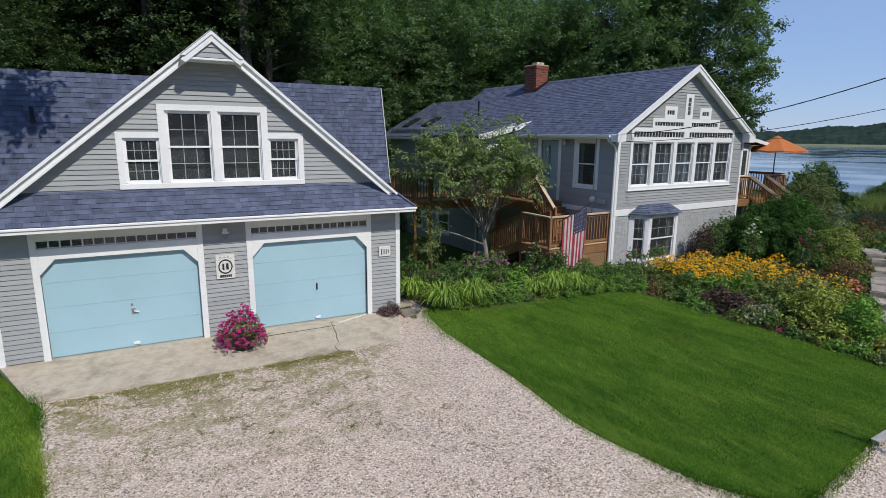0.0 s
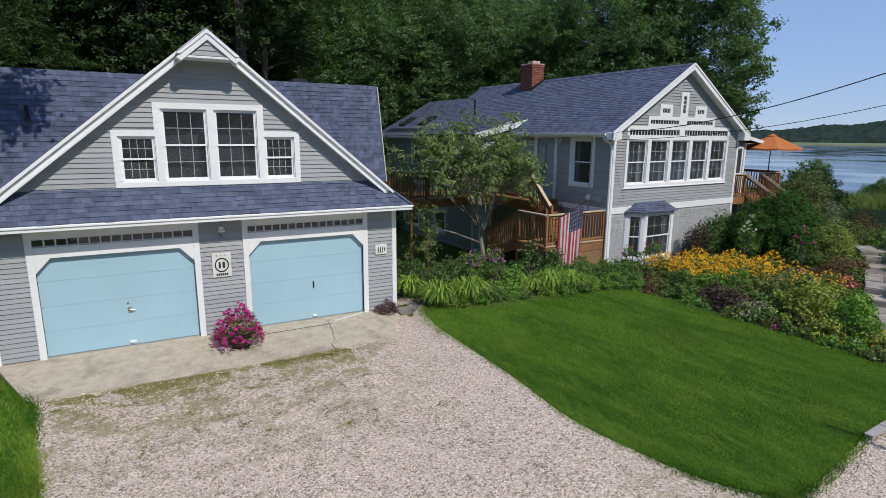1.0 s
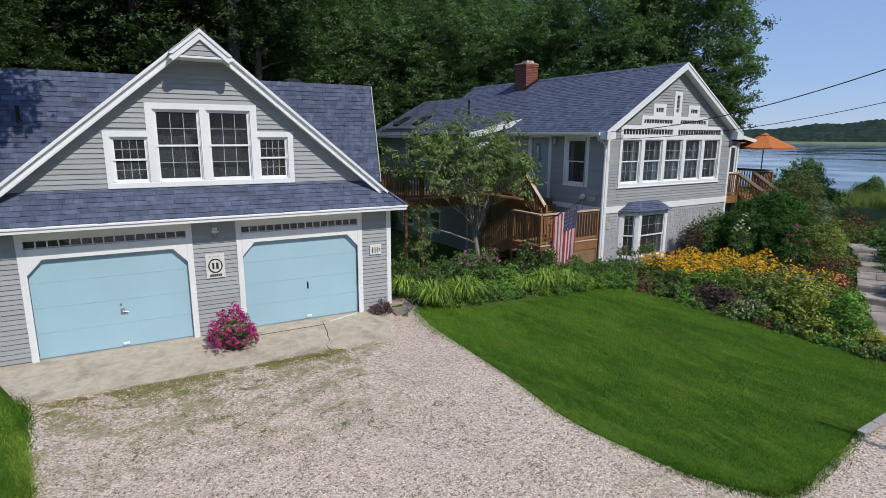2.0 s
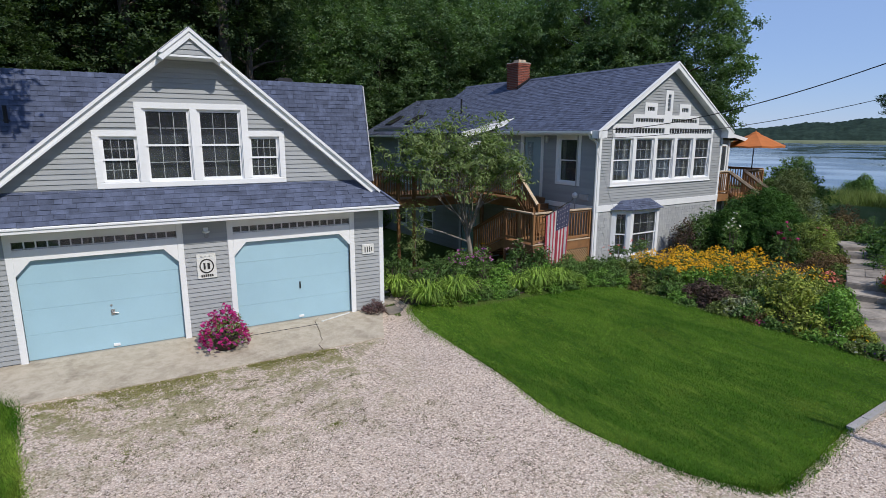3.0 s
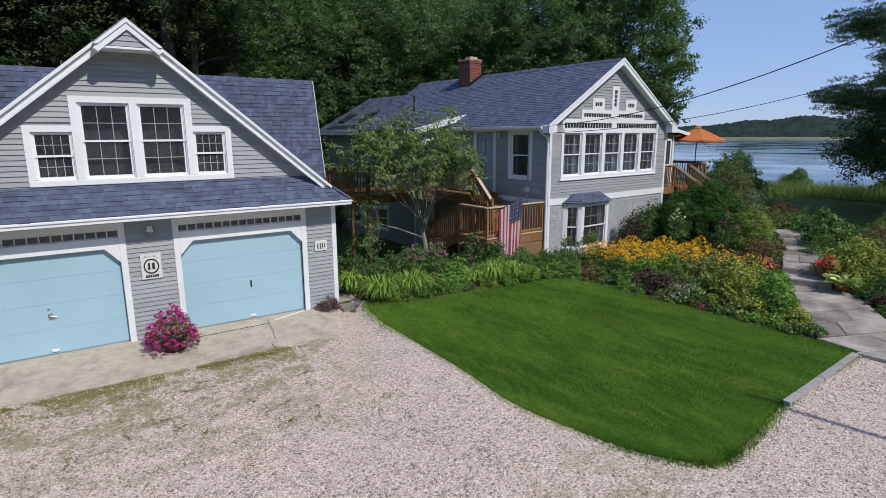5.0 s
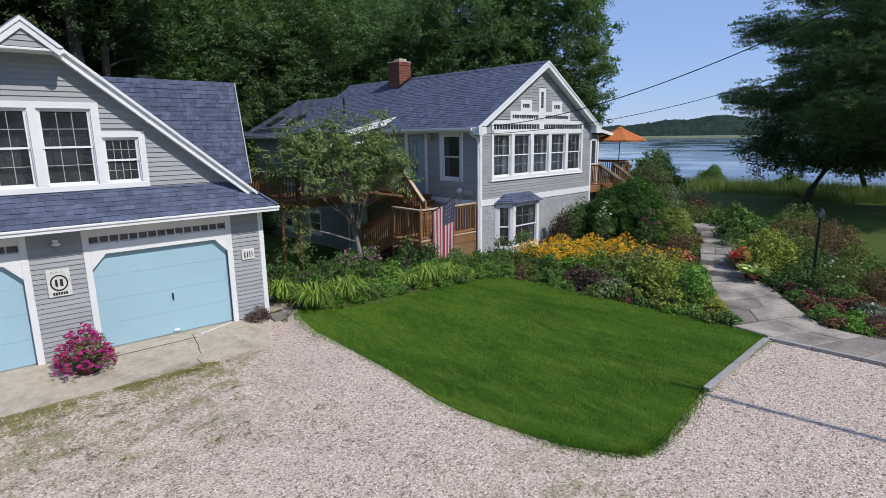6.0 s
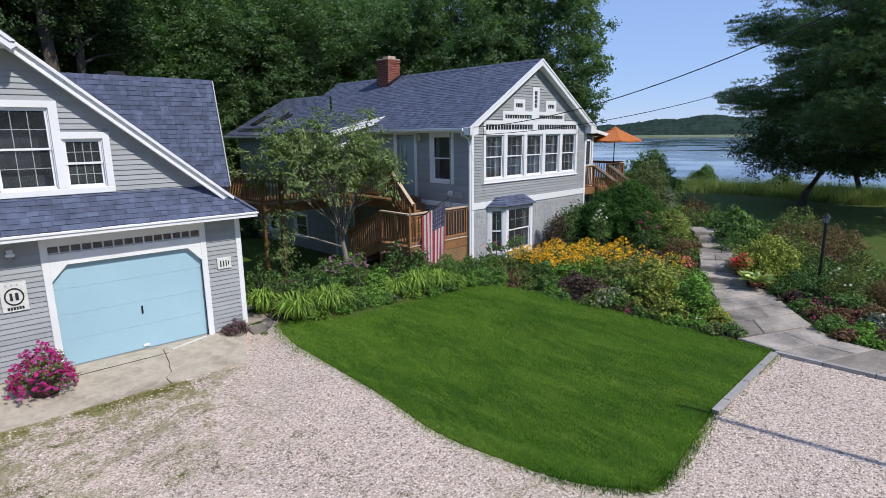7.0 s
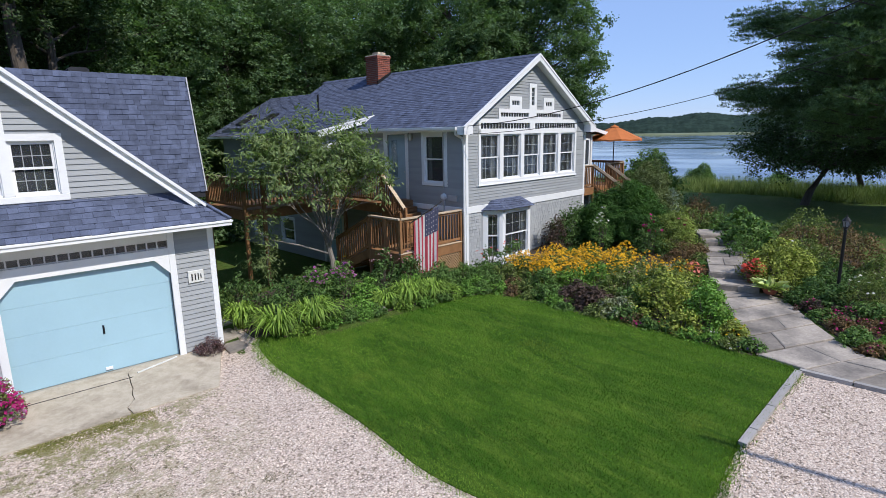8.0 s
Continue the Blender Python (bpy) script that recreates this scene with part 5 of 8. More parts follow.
    P("bump_rake", Geo().beam((bx - .36, by0 - .37, 4.44), (1.35, by0 - .37, 5.22), .04, .18), M_TRIM)
    P("bump_rake_moulding", Geo().beam((bx - .38, by0 - .39, 4.54), (1.35, by0 - .39, 5.31), .06, .05), M_TRIM)
    P("bump_soffit", Geo().prism([(bx - .3, by0 - .34, 4.40), (1.0, by0 - .34, 5.0), (1.0, by0 - .34, 4.98), (bx - .3, by0 - .34, 4.38)], (0, .34, 0)), M_TRIM)
    P("vent_pipe", Geo().tube([(1.0, 9.6, 5.3), (1.0, 9.6, 6.15)], .045, 10), M_BLACK, label="thin black roof vent pipe")
    # downspout and meter on the corner
    P("downspout", Geo().tube([(EAVE - .06, .1, 4.50), (EAVE - .02, .1, 4.38), (-.10, .06, 4.25), (-.07, .02, 4.1), (-.07, .02, .16), (-.14, -.1, .05)], .04, 8), M_TRIM)
    m = P("meter_box", Geo().cbox(-.56, -.34, -.09, .0, 2.24, 2.44, .01), M_PLASTIC, side=True, label="grey utility boxes and a round electric meter")
    part("junction_box", Geo().cbox(-.74, -.60, -.07, .0, 2.25, 2.43, .01), M_PLASTIC, m)
    part("meter_dial", Geo().lathe([(.105, 0), (.105, .05), (.085, .11), (.03, .13)], 18, Matrix.Translation((-.96, .0, 2.37)) @ Matrix.Rotation(radians(90), 4, "X")), M_TRIM, m, "white round meter dial")
    part("conduit", Geo().tube([(-.94, -.05, 2.62), (-.94, -.05, 4.5)], .025, 8), M_PLASTIC, m)
    part("conduit", Geo().tube([(-.94, -.05, 2.28), (-.94, -.05, 1.2)], .022, 8), M_PLASTIC, m)
    P("junction_box", Geo().cbox(-.72, -.56, -.08, 0, 2.26, 2.44).cbox(-.50, -.36, -.07, 0, 2.26, 2.42), M_PLASTIC, side=True)
    P("porch_lamp", Geo().lathe([(.03, 0), (.07, .05), (.08, .2), (.03, .26)], 10, Matrix.Translation((-2.45, -.1, 4.18))).box(-2.49, -2.41, -.1, 0, 4.3, 4.36), M_STEEL, side=True)
    # right-hand porch wing, set back
    wy, wx = .80, 9.08
    P("wing_wall", Geo().box(HW, wx, wy, wy + .14, -.2, 4.3), M_SHEATH)
    for k in range(22):
        z = 2.05 + k * .1
        P("clapboard", Geo().add([(HW, wy - .026, z), (wx - .1, wy - .026, z), (wx - .1, wy - .003, z + .11), (HW, wy - .003, z + .11), (HW, wy, z), (wx - .1, wy, z)], [(0, 1, 2, 3), (4, 5, 1, 0)]), M_SIDING)
    P("wing_side", Geo().box(wx - .14, wx, wy + .14, 7, -.2, 4.3), M_SIDING)
    P("wing_roof_deck", Geo().prism([(HW - .1, wy - .3, 4.82), (HW - .1, wy - .3, 4.70), (9.85, wy - .3, 4.24), (9.85, wy - .3, 4.34)], (0, 6.5, 0)), M_FELT)
    P("roof_shingles", joined(roof_rows((9.88, wy - .32, 4.35), (0, 1, 0), (-2.8, 0, .48), 6.5, 2.9, seed=51)), M_ROOF_J)
    P("wing_rake", Geo().beam((HW - .1, wy - .32, 4.74), (9.9, wy - .32, 4.27), .04, .14), M_TRIM)
    P("wing_corner", Geo().cbox(wx - .1, wx + .02, wy - .04, wy + .1, 0, 4.25), M_TRIM)
    for x0, x1, z0, z1 in ((8.25, 8.33, 2.9, 4.1), (8.78, 8.86, 2.9, 4.1), (8.33, 8.78, 4.02, 4.1), (8.33, 8.78, 2.9, 2.98)):
        P("wing_casing", Geo().box(x0, x1, wy - .06, wy - .001, z0, z1), M_TRIM)
    P("wing_glass", Geo().box(8.33, 8.78, wy - .050, wy - .044, 2.98, 4.02), M_GLASS)
    # dark panel that stands in for the unlit room behind this pane
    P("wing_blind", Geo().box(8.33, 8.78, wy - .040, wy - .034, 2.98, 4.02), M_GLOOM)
    # chimney of single bricks
    build_chimney(root)
    build_bay(root)
    return root


def build_chimney(root):
    cx0, cx1, cy0, cy1, z0, z1 = 2.75, 3.45, 7.55, 8.35, 6.2, 7.72
    ch = part("chimney", Geo().box(cx0 + .01, cx1 - .01, cy0 + .01, cy1 - .01, z0, z1), M_MORTAR, root, "red brick chimney with a corbelled top")
    part("flue", Geo().cbox(cx0 + .14, cx1 - .14, cy0 + .12, cy1 - .3, z1 + .02, z1 + .17, .02), mat("pale_clay_flue", (.55, .44, .32), .85, var=.25), ch, "pale clay flue block")
    bl, bh = .2, .068
    meshes = {}

    def brick(x0, x1, y0, y1, z):
        key = (round(x1 - x0, 3), round(y1 - y0, 3))
        if key not in meshes:
            meshes[key] = Geo().cbox(0, key[0], 0, key[1], 0, bh - .01, .006).mesh("brick", M_BRICK)
        part("brick", meshes[key], M_BRICK, ch).matrix_local = Matrix.Translation((x0, y0, z))
    k, z = 0, z0 + .25
    while z < z1 - .03:
        e = .03 if z > z1 - .16 else 0
        o = (k % 2) * .1
        for x in np.arange(cx0 - e - o, cx1 + e, bl + .01):
            a, b = max(x, cx0 - e), min(x + bl, cx1 + e)
            if b - a > .05:
                brick(a, b, cy0 - e - .012, cy0 + .05, z)
        for y in np.arange(cy0 + .06 - (.1 - o), cy1 + e, bl + .01):
            a, b = max(y, cy0 + .06), min(y + bl, cy1 + e)
            if b - a > .05:
                brick(cx0 - e - .012, cx0 + .05, a, b, z)
        z += bh + .008
        k += 1
    part("cap", Geo().cbox(cx0 - .02, cx1 + .02, cy0 - .02, cy1 + .02, z1 - .01, z1 + .05, .02), M_CONC, ch)
    for y in (cy0 + .22, cy0 + .56):
        part("flue", Geo().tube([((cx0 + cx1) / 2, y, z1), ((cx0 + cx1) / 2, y, z1 + .16)], [.13, .12], 12), M_CONC, ch)
    part("flashing", Geo().prism([(cx0 - .06, cy0 - .06, HAZ - HSL * (HAP - cx0 + .06) + .03), (cx1, cy0 - .06, HAZ - HSL * (HAP - cx1) + .03), (cx1, cy0 - .06, HAZ - HSL * (HAP - cx1) + .12), (cx0 - .06, cy0 - .06, HAZ - HSL * (HAP - cx0 + .06) + .16)], (0, .05, 0)), M_BLACK, ch)


def build_bay(root):
    b = part("bay_window", Geo().prism([(.55, 0, .12), (1.05, -.45, .12), (2.60, -.45, .12), (3.10, 0, .12)], (0, 0, .12)), M_TRIM, root, "white-framed angled bay window with a small hipped roof")
    b.matrix_local = Matrix.Translation((.27, 0, 0))
    part("bay_head", Geo().prism([(.55, 0, 1.80), (1.05, -.45, 1.80), (2.60, -.45, 1.80), (3.10, 0, 1.80)], (0, 0, .10)), M_TRIM, b)
    part("bay_apron", Geo().prism([(.60, .02, -.3), (1.07, -.42, -.3), (2.58, -.42, -.3), (3.05, .02, -.3)], (0, 0, .42)), M_CEDAR, b)
    pts = [(.55, 0), (1.05, -.45), (2.60, -.45), (3.10, 0)]
    for (x0, y0), (x1, y1), n in zip(pts, pts[1:], (1, 1, 1)):
        L, a = math.hypot(x1 - x0, y1 - y0), math.atan2(y1 - y0, x1 - x0)
        m = Matrix.Translation((x0, y0, 0)) @ Matrix.Rotation(a, 4, "Z")
        pw = .12
        ww = (L - pw * (n + 1)) / n
        for i in range(n + 1):
            x = i * (ww + pw)
            part("post", Geo().cbox(x, x + pw, .0, .07, -.3 if i == 0 else .2, 1.84), M_TRIM, b).matrix_local = m
        for i in range(n):
            x = pw + i * (ww + pw)
            w = sash_window(b, x, x + ww, .25, 1.80, 3 if L > 1 else 2, 2, bar=.0068, curtain=.16)
            w.matrix_local = m
    top = [(.40, .0, 1.90), (.98, -.58, 1.90), (2.67, -.58, 1.90), (3.25, .0, 1.90)]
    hi = [(1.05, 0, 2.20), (1.25, -.04, 2.20), (2.40, -.04, 2.20), (2.60, 0, 2.20)]
    part("bay_roof", Geo().add(top + hi, [(0, 1, 5, 4), (1, 2, 6, 5), (2, 3, 7, 6), (4, 5, 6, 7), (3, 2, 1, 0)]), M_ROOF, b, "small hipped shingle roof")
    part("bay_shingles", joined(roof_rows((.98, -.585, 1.905), (1, 0, 0), (0, .54, .30), 1.69, .60, clip=lambda p, q, d: (max(p, d * .43), min(q, 1.69 - d * .43)), expo=.11, seed=61)), M_ROOF_J, b)
    part("bay_shingles", joined(roof_rows((.395, .0, 1.905), (.58, -.58, 0), (.36, .27, .30), .82, .52, clip=lambda p, q, d: (p, min(q, .82 - d * .45)), expo=.11, seed=62)), M_ROOF_J, b)


build_house()

# ---- timber deck, landing and stairs, in the house's axes ----
BAL = Geo().cbox(-.018, .018, -.018, .018, 0, .80, .004).mesh("baluster", M_DECK)


def rail(root, a, b, z0, z1=None, gap=.125, top=1.0, cap=M_DECKL):
    """A railing between two points at floor heights z0 and z1: cap, lower rail and balusters."""
    z1 = z0 if z1 is None else z1
    a, b = Vector((*a, z0)), Vector((*b, z1))
    up = Vector((0, 0, 1))
    part("rail_cap", Geo().beam(a + up * top, b + up * top, .14, .038), cap, root)
    part("rail_top", Geo().beam(a + up * (top - .055), b + up * (top - .055), .04, .07), M_DECK, root)
    part("rail_bottom", Geo().beam(a + up * .12, b + up * .12, .04, .07), M_DECK, root)
    n = max(2, int((b - a).length / gap))
    for i in range(1, n):
        p = a.lerp(b, i / n)
        part("baluster", BAL, M_DECK, root).matrix_local = Matrix.Translation((p.x, p.y, p.z + .13))


def post(root, x, y, z0, z1, w=.09, cap=True):
    part("post", Geo().cbox(x - w / 2, x + w / 2, y - w / 2, y + w / 2, z0, z1, .008), M_DECK, root)


def boards(root, x0, x1, y0, y1, z, along="x", w=.14):
    if along == "x":
        y = y0
        while y < y1 - .02:
            e = min(y + w, y1)
            part("deck_board", Geo().cbox(x0, x1, y, e - .006, z - .03, z, .004), M_DECK, root)
            y += w
    else:
        x = x0
        while x < x1 - .02:
            e = min(x + w, x1)
            part("deck_board", Geo().cbox(x, e - .006, y0, y1, z - .03, z, .004), M_DECK, root)
            x += w


def build_deck():
    root = thing("deck", "stained cedar deck with railings, landing and stairs beside the house", "deck", HOUSE)
    FZ, LZ = 2.15, 0.96
    # landing by the corner
    lx0, lx1, ly0, ly1 = -2.70, -.10, .14, 1.56
    boards(root, lx0, lx1, ly0, ly1, LZ)
    part("fascia", Geo().cbox(lx0 - .03, lx1, ly0 - .035, ly0, LZ - .30, LZ - .002), M_DECK, root)
    part("fascia", Geo().cbox(lx0 - .035, lx0, ly0, ly1, LZ - .30, LZ - .002), M_DECK, root)
    part("nosing", Geo().cbox(lx0 - .05, lx1, ly0 - .06, ly0 + .04, LZ, LZ + .035), M_DECKL, root)
    rail(root, (lx0, ly0), (lx1, ly0), LZ, top=1.04)
    rail(root, (lx0, ly0), (lx0, .80), LZ, top=1.04)
    for x, y in ((lx0, ly0), (lx1 - .02, ly0), (lx0, .80), (-1.4, ly0)):
        post(root, x, y, LZ - .9, LZ + 1.02)
    # lattice skirt of crossed slats
    la, lb, za, zb = lx0 + .05, lx1 - .05, .08, LZ - .31
    for sgn, yy in ((1, ly0 - .012), (-1, ly0 - .024)):
        x = la - (zb - za)
        while x < lb + (zb - za):
            p, q = (x, za), (x + (zb - za), zb)
            if sgn < 0:
                p, q = (x + (zb - za), za), (x, zb)
            t0, t1 = (p, q) if p[0] < q[0] else (q, p)
            s = (t1[1] - t0[1]) / (t1[0] - t0[0])
            if t0[0] < la:
                t0 = (la, t0[1] + s * (la - t0[0]))
            if t1[0] > lb:
                t1 = (lb, t1[1] - s * (t1[0] - lb))
            if t1[0] - t0[0] > .04:
                part("lattice_slat", Geo().beam((t0[0], yy, t0[1]), (t1[0], yy, t1[1]), .010, .036, (0, 0, 1)), M_LATT, root)
            x += .105
    # stair from the landing up to the door
    sx0, sx1, n = -1.35, -.10, 6
    for i in range(n):
        z = LZ + (FZ - LZ) * (i + 1) / n
        y = 1.42 + i * .2
        part("tread", Geo().cbox(sx0, sx1, y - .02, y + .24, z - .04, z), M_DECK, root)
        part("riser", Geo().box(sx0, sx1, y, y + .02, z - .19, z - .04), M_DECK, root)
    part("stringer", Geo().beam((sx0 - .02, 1.36, LZ - .02), (sx0 - .02, 2.6, FZ - .08), .04, .26), M_DECK, root)
    rail(root, (sx0, 1.42), (sx0, 2.50), LZ + .14, FZ, top=.93)
    post(root, sx0, 1.40, LZ, LZ + 1.14)
    post(root, sx0, 2.52, LZ - .9, FZ + .98)
    # stair from the landing back down to the yard
    for i in range(5):
        z = LZ - .17 * (i + 1)
        y = ly1 + .34 * i
        part("tread", Geo().cbox(lx0 + .04, -1.47, y, y + .37, z - .04, z), M_DECK, root)
    rail(root, (lx0, .80), (lx0, ly1), LZ, top=1.04)
    for x in (lx0, -1.45):
        part("stringer", Geo().beam((x, ly1, LZ - .12), (x, ly1 + 1.75, .04), .04, .26), M_DECK, root)
        rail(root, (x, ly1), (x, ly1 + 1.75), LZ, .10, top=1.0, cap=M_DECK)
        post(root, x, ly1 + 1.75, -.5, 1.12)
        post(root, x, ly1, 0, LZ + 1.02)
    # upper deck
    ux0, ux1, uy0, uy1 = -5.15, -.02, 4.70, 7.4
    boards(root, ux0, ux1, uy0, uy1, FZ)
    boards(root, sx0, -.02, 2.56, uy0, FZ, w=.14)
    part("beam", Geo().cbox(ux0, sx0, uy0 - .04, uy0, FZ - .32, FZ - .032), M_DECK, root)
    part("beam", Geo().cbox(ux0 - .04, ux0, uy0, uy1, FZ - .32, FZ - .032), M_DECK, root)
    part("beam", Geo().cbox(sx0 - .04, sx0, 2.56, uy0, FZ - .32, FZ - .032), M_DECK, root)
    for x in np.arange(ux0 + .5, ux1, .6):
        part("joist", Geo().box(x, x + .04, uy0, uy1, FZ - .25, FZ - .032), M_DECK, root)
    rail(root, (ux0, uy0), (sx0, uy0), FZ)
    rail(root, (ux0, uy0), (ux0, uy1), FZ)
    rail(root, (sx0, 2.52), (sx0, uy0), FZ)
    for x in (ux0, -4.5, sx0):
        post(root, x, uy0, -1.0, FZ + 1.0, .11)
    for y in (uy1,):
        post(root, ux0, y, -1.1, FZ + 1.0, .11)
    return root


build_deck()


def build_terrace():
    root = thing("terrace_deck", "stained cedar deck with railing facing the water", "deck", HOUSE)
    FZ = 2.0
    boards(root, 7.2, 11.4, .45, 8.0, FZ)
    rail(root, (7.6, .45), (8.70, .45), FZ, top=.96)
    part("fascia", Geo().cbox(7.2, 11.4, .40, .44, FZ - .3, FZ), M_DECK, root)
    for x in (8.70, 9.88):
        rail(root, (x, .45), (x + .95, -1.25), FZ, FZ - 1.45, top=.94)
        part("hand_rail", Geo().beam((x, .45, FZ + .97), (x + .95, -1.25, FZ - .48), .15, .10), M_DECKL, root)
        post(root, x, .45, -.2, FZ + .97)
        post(root, x + .95, -1.25, -.2, FZ - .45)
    for i in range(7):
        f = (i + 1) / 8
        z = FZ - 1.45 * f
        part("tread", Geo().beam((8.70 + .95 * f, .45 - 1.7 * f, z), (9.88 + .95 * f, .45 - 1.7 * f, z), .26, .04), M_DECK, root)
    rail(root, (9.88, .45), (11.4, .45), FZ, top=.96)
    rail(root, (11.4, .45), (11.4, 8.0), FZ, cap=M_DECK)
    rail(root, (9.2, 8.0), (11.4, 8.0), FZ, cap=M_DECK)
    for x, y in ((11.4, .45), (11.4, 4.2), (11.4, 8.0)):
        post(root, x, y, -.6, FZ + .96)


build_terrace()


def build_umbrella(x, y, z):
    root = thing("patio_umbrella", "orange canvas patio umbrella standing open on a dark pole", "umbrella", pose(x, y, z))
    part("base", Geo().lathe([(.26, 0), (.26, .05), (.06, .09), (.04, .3)], 16), M_BLACK, root)
    part("pole", Geo().tube([(0, 0, .05), (0, 0, 2.55)], .022, 10), M_BLACK, root)
    n, R = 8, 1.24
    prof = [(0.0, 2.60), (.22, 2.52), (.62, 2.33), (.95, 2.17), (R, 2.04)]
    g = Geo()
    for r, zz in prof:
        for k in range(n * 2):
            a = math.pi * k / n
            e = 1.0 if k % 2 == 0 else .955
            g.v.append((r * e * math.cos(a), r * e * math.sin(a), zz - (0.0 if k % 2 == 0 else .03 * r)))
    m = n * 2
    g.f = [(i * m + k, i * m + (k + 1) % m, (i + 1) * m + (k + 1) % m, (i + 1) * m + k) for i in range(len(prof) - 1) for k in range(m)]
    canopy = part("canopy", g, M_UMB, root)
    v = Geo()
    for k in range(m):
        a = math.pi * k / n
        e = 1.0 if k % 2 == 0 else .955
        dz = 0 if k % 2 == 0 else -.03 * R
        v.v += [(R * e * math.cos(a), R * e * math.sin(a), 2.04 + dz), (R * e * math.cos(a), R * e * math.sin(a), 1.97 + dz)]
    v.f = [(2 * k, 2 * k + 1, 2 * ((k + 1) % m) + 1, 2 * ((k + 1) % m)) for k in range(m)]
    part("valance", v, M_UMB, canopy)
    part("vent_cap", Geo().lathe([(.20, 2.55), (.12, 2.60), (.03, 2.64), (.015, 2.68)], 12), M_UMB, canopy)
    for k in range(n):
        a = 2 * math.pi * k / n
        part("rib", Geo().tube([(0.02 * math.cos(a), .02 * math.sin(a), 2.55), (R * .98 * math.cos(a), R * .98 * math.sin(a), 2.02)], .009, 5), M_BLACK, root)


build_umbrella(18.95, 1.95, 2.0)


def build_flag():
    """A striped flag hung from a short staff tied to the landing rail."""
    root = thing("flag", "red and white striped flag with a blue starred canton", "flag", HOUSE @ pose(-2.05, .02, 1.9))
    part("staff", Geo().tube([(-.28, .10, -.05), (.75, -.18, .50)], .014, 8).lathe([(.01, 0), (.025, .02), (.0, .05)], 8, Matrix.Translation((.75, -.18, .50))), M_BLACK, root, "dark flag staff")
    W, H, nx, nz = .80, 1.62, 40, 26

    def cloth(i, j):
        s, t = i / nx, j / nz
        x = -.24 + W * s * (1 - .10 * t)
        z = .0 + .40 * s - t * (H + .28 * s)
        y = -.02 - .23 * s + .014 * math.sin(s * 17 + t * 1.3) * (0.3 + .7 * t) + .008 * math.sin(s * 31 + 2 * t)
        return (x, y, z)
    for k in range(13):
        g = Geo()
        i0, i1 = round(nx * k / 13), round(nx * (k + 1) / 13)
        j0 = 10 if k >= 6 else 0
        for i in range(i0, i1 + 1):
            for j in range(j0, nz + 1):
                g.v.append(cloth(i, j))
        w = nz - j0 + 1
        g.f = [(a * w + b, (a + 1) * w + b, (a + 1) * w + b + 1, a * w + b + 1) for a in range(i1 - i0) for b in range(w - 1)]
        part("stripe", g, M_RED if k % 2 == 0 else M_WHITE, root, smooth=True)
    g = Geo()
    i0 = round(nx * 6 / 13)
    for i in range(i0, nx + 1):
        for j in range(0, 11):
            g.v.append(cloth(i, j))
    g.f = [(a * 11 + b, (a + 1) * 11 + b, (a + 1) * 11 + b + 1, a * 11 + b + 1) for a in range(nx - i0) for b in range(10)]
    canton = part("canton", g, M_NAVY, root, "dark blue canton with rows of pale stars", smooth=True)
    for r in range(5):
        for c in range(5):
            x, y, z = cloth(i0 + 2 + c * 4, 1 + r * 2)
            pts = [(x + (.022 if q % 2 == 0 else .009) * math.sin(q * math.pi / 5), y - .012, z + (.022 if q % 2 == 0 else .009) * math.cos(q * math.pi / 5)) for q in range(10)]
            part("star", Geo().prism(pts[::-1], (0, .004, 0)), M_WHITE, canton)


build_flag()


def build_signs():
    r = thing("round_sign", "square white wall sign with a black ring and bars", "sign", pose(-4.04, -.02, 1.60))
    part("plate", Geo().cbox(-.20, .20, -.025, .0, -.275, .275, .03), M_SIGN, r)
    ring = Geo()
    n = 28
    for k in range(n):
        a = 2 * math.pi * k / n
        for rr in (.125, .15):
            for y in (-.032, -.025):
                ring.v.append((rr * math.cos(a), y, rr * math.sin(a) * 1.1))
    for k in range(n):
        o, p = 4 * k, 4 * ((k + 1) % n)
        ring.f += [(o, p, p + 2, o + 2), (o + 2, p + 2, p + 3, o + 3), (o, o + 1, p + 1, p)]
    part("ring", ring, M_INK, r, "black painted ring")
    for x0, x1 in ((-.065, -.025), (.015, .065)):
        part("bar", Geo().box(x0, x1, -.033, -.025, -.07, .07), M_INK, r)
    for k in range(6):
        part("bar", Geo().box(-.125 + k * .043, -.092 + k * .043, -.031, -.025, -.245, -.19), M_INK, r)
    for k in range(6):
        part("bar", Geo().box(-.115 + k * .042, -.087 + k * .042, -.031, -.025, .205, .235), M_SIGN if k % 2 else M_PLASTIC, r)
    r = thing("wall_plaque", "small white plaque with dark bars beside the garage door", "sign", pose(-.215, -.02, 1.60))
    part("plate", Geo().cbox(-.155, .155, -.03, 0, -.125, .135, .02), M_SIGN, r)
    for x0, x1, z0, z1 in ((-.095, -.070, -.07, .07), (-.03, -.008, -.07, .07), (.030, .050, -.07, .07), (.085, .105, -.04, .05)):
        part("bar", Geo().box(x0, x1, -.037, -.03, z0, z1), M_INK, r)
    r = thing("wall_lamp", "small white jelly-jar wall lamp under the eave", "lamp", pose(-4.0, 0, 2.35))
    r.scale = (.78, .78, .78)
    part("bracket", Geo().cbox(-.06, .06, -.10, 0, .04, .14, .01), M_TRIM, r)
    part("shade", Geo().lathe([(.03, .06), (.09, .05), (.10, .02), (.075, .0)], 14, Matrix.Translation((0, -.11, 0))), M_TRIM, r)
    part("glass_jar", Geo().lathe([(.06, 0), (.062, -.08), (.05, -.13), (.02, -.15)], 12, Matrix.Translation((0, -.11, 0))), M_CURTAIN, r)


build_signs()


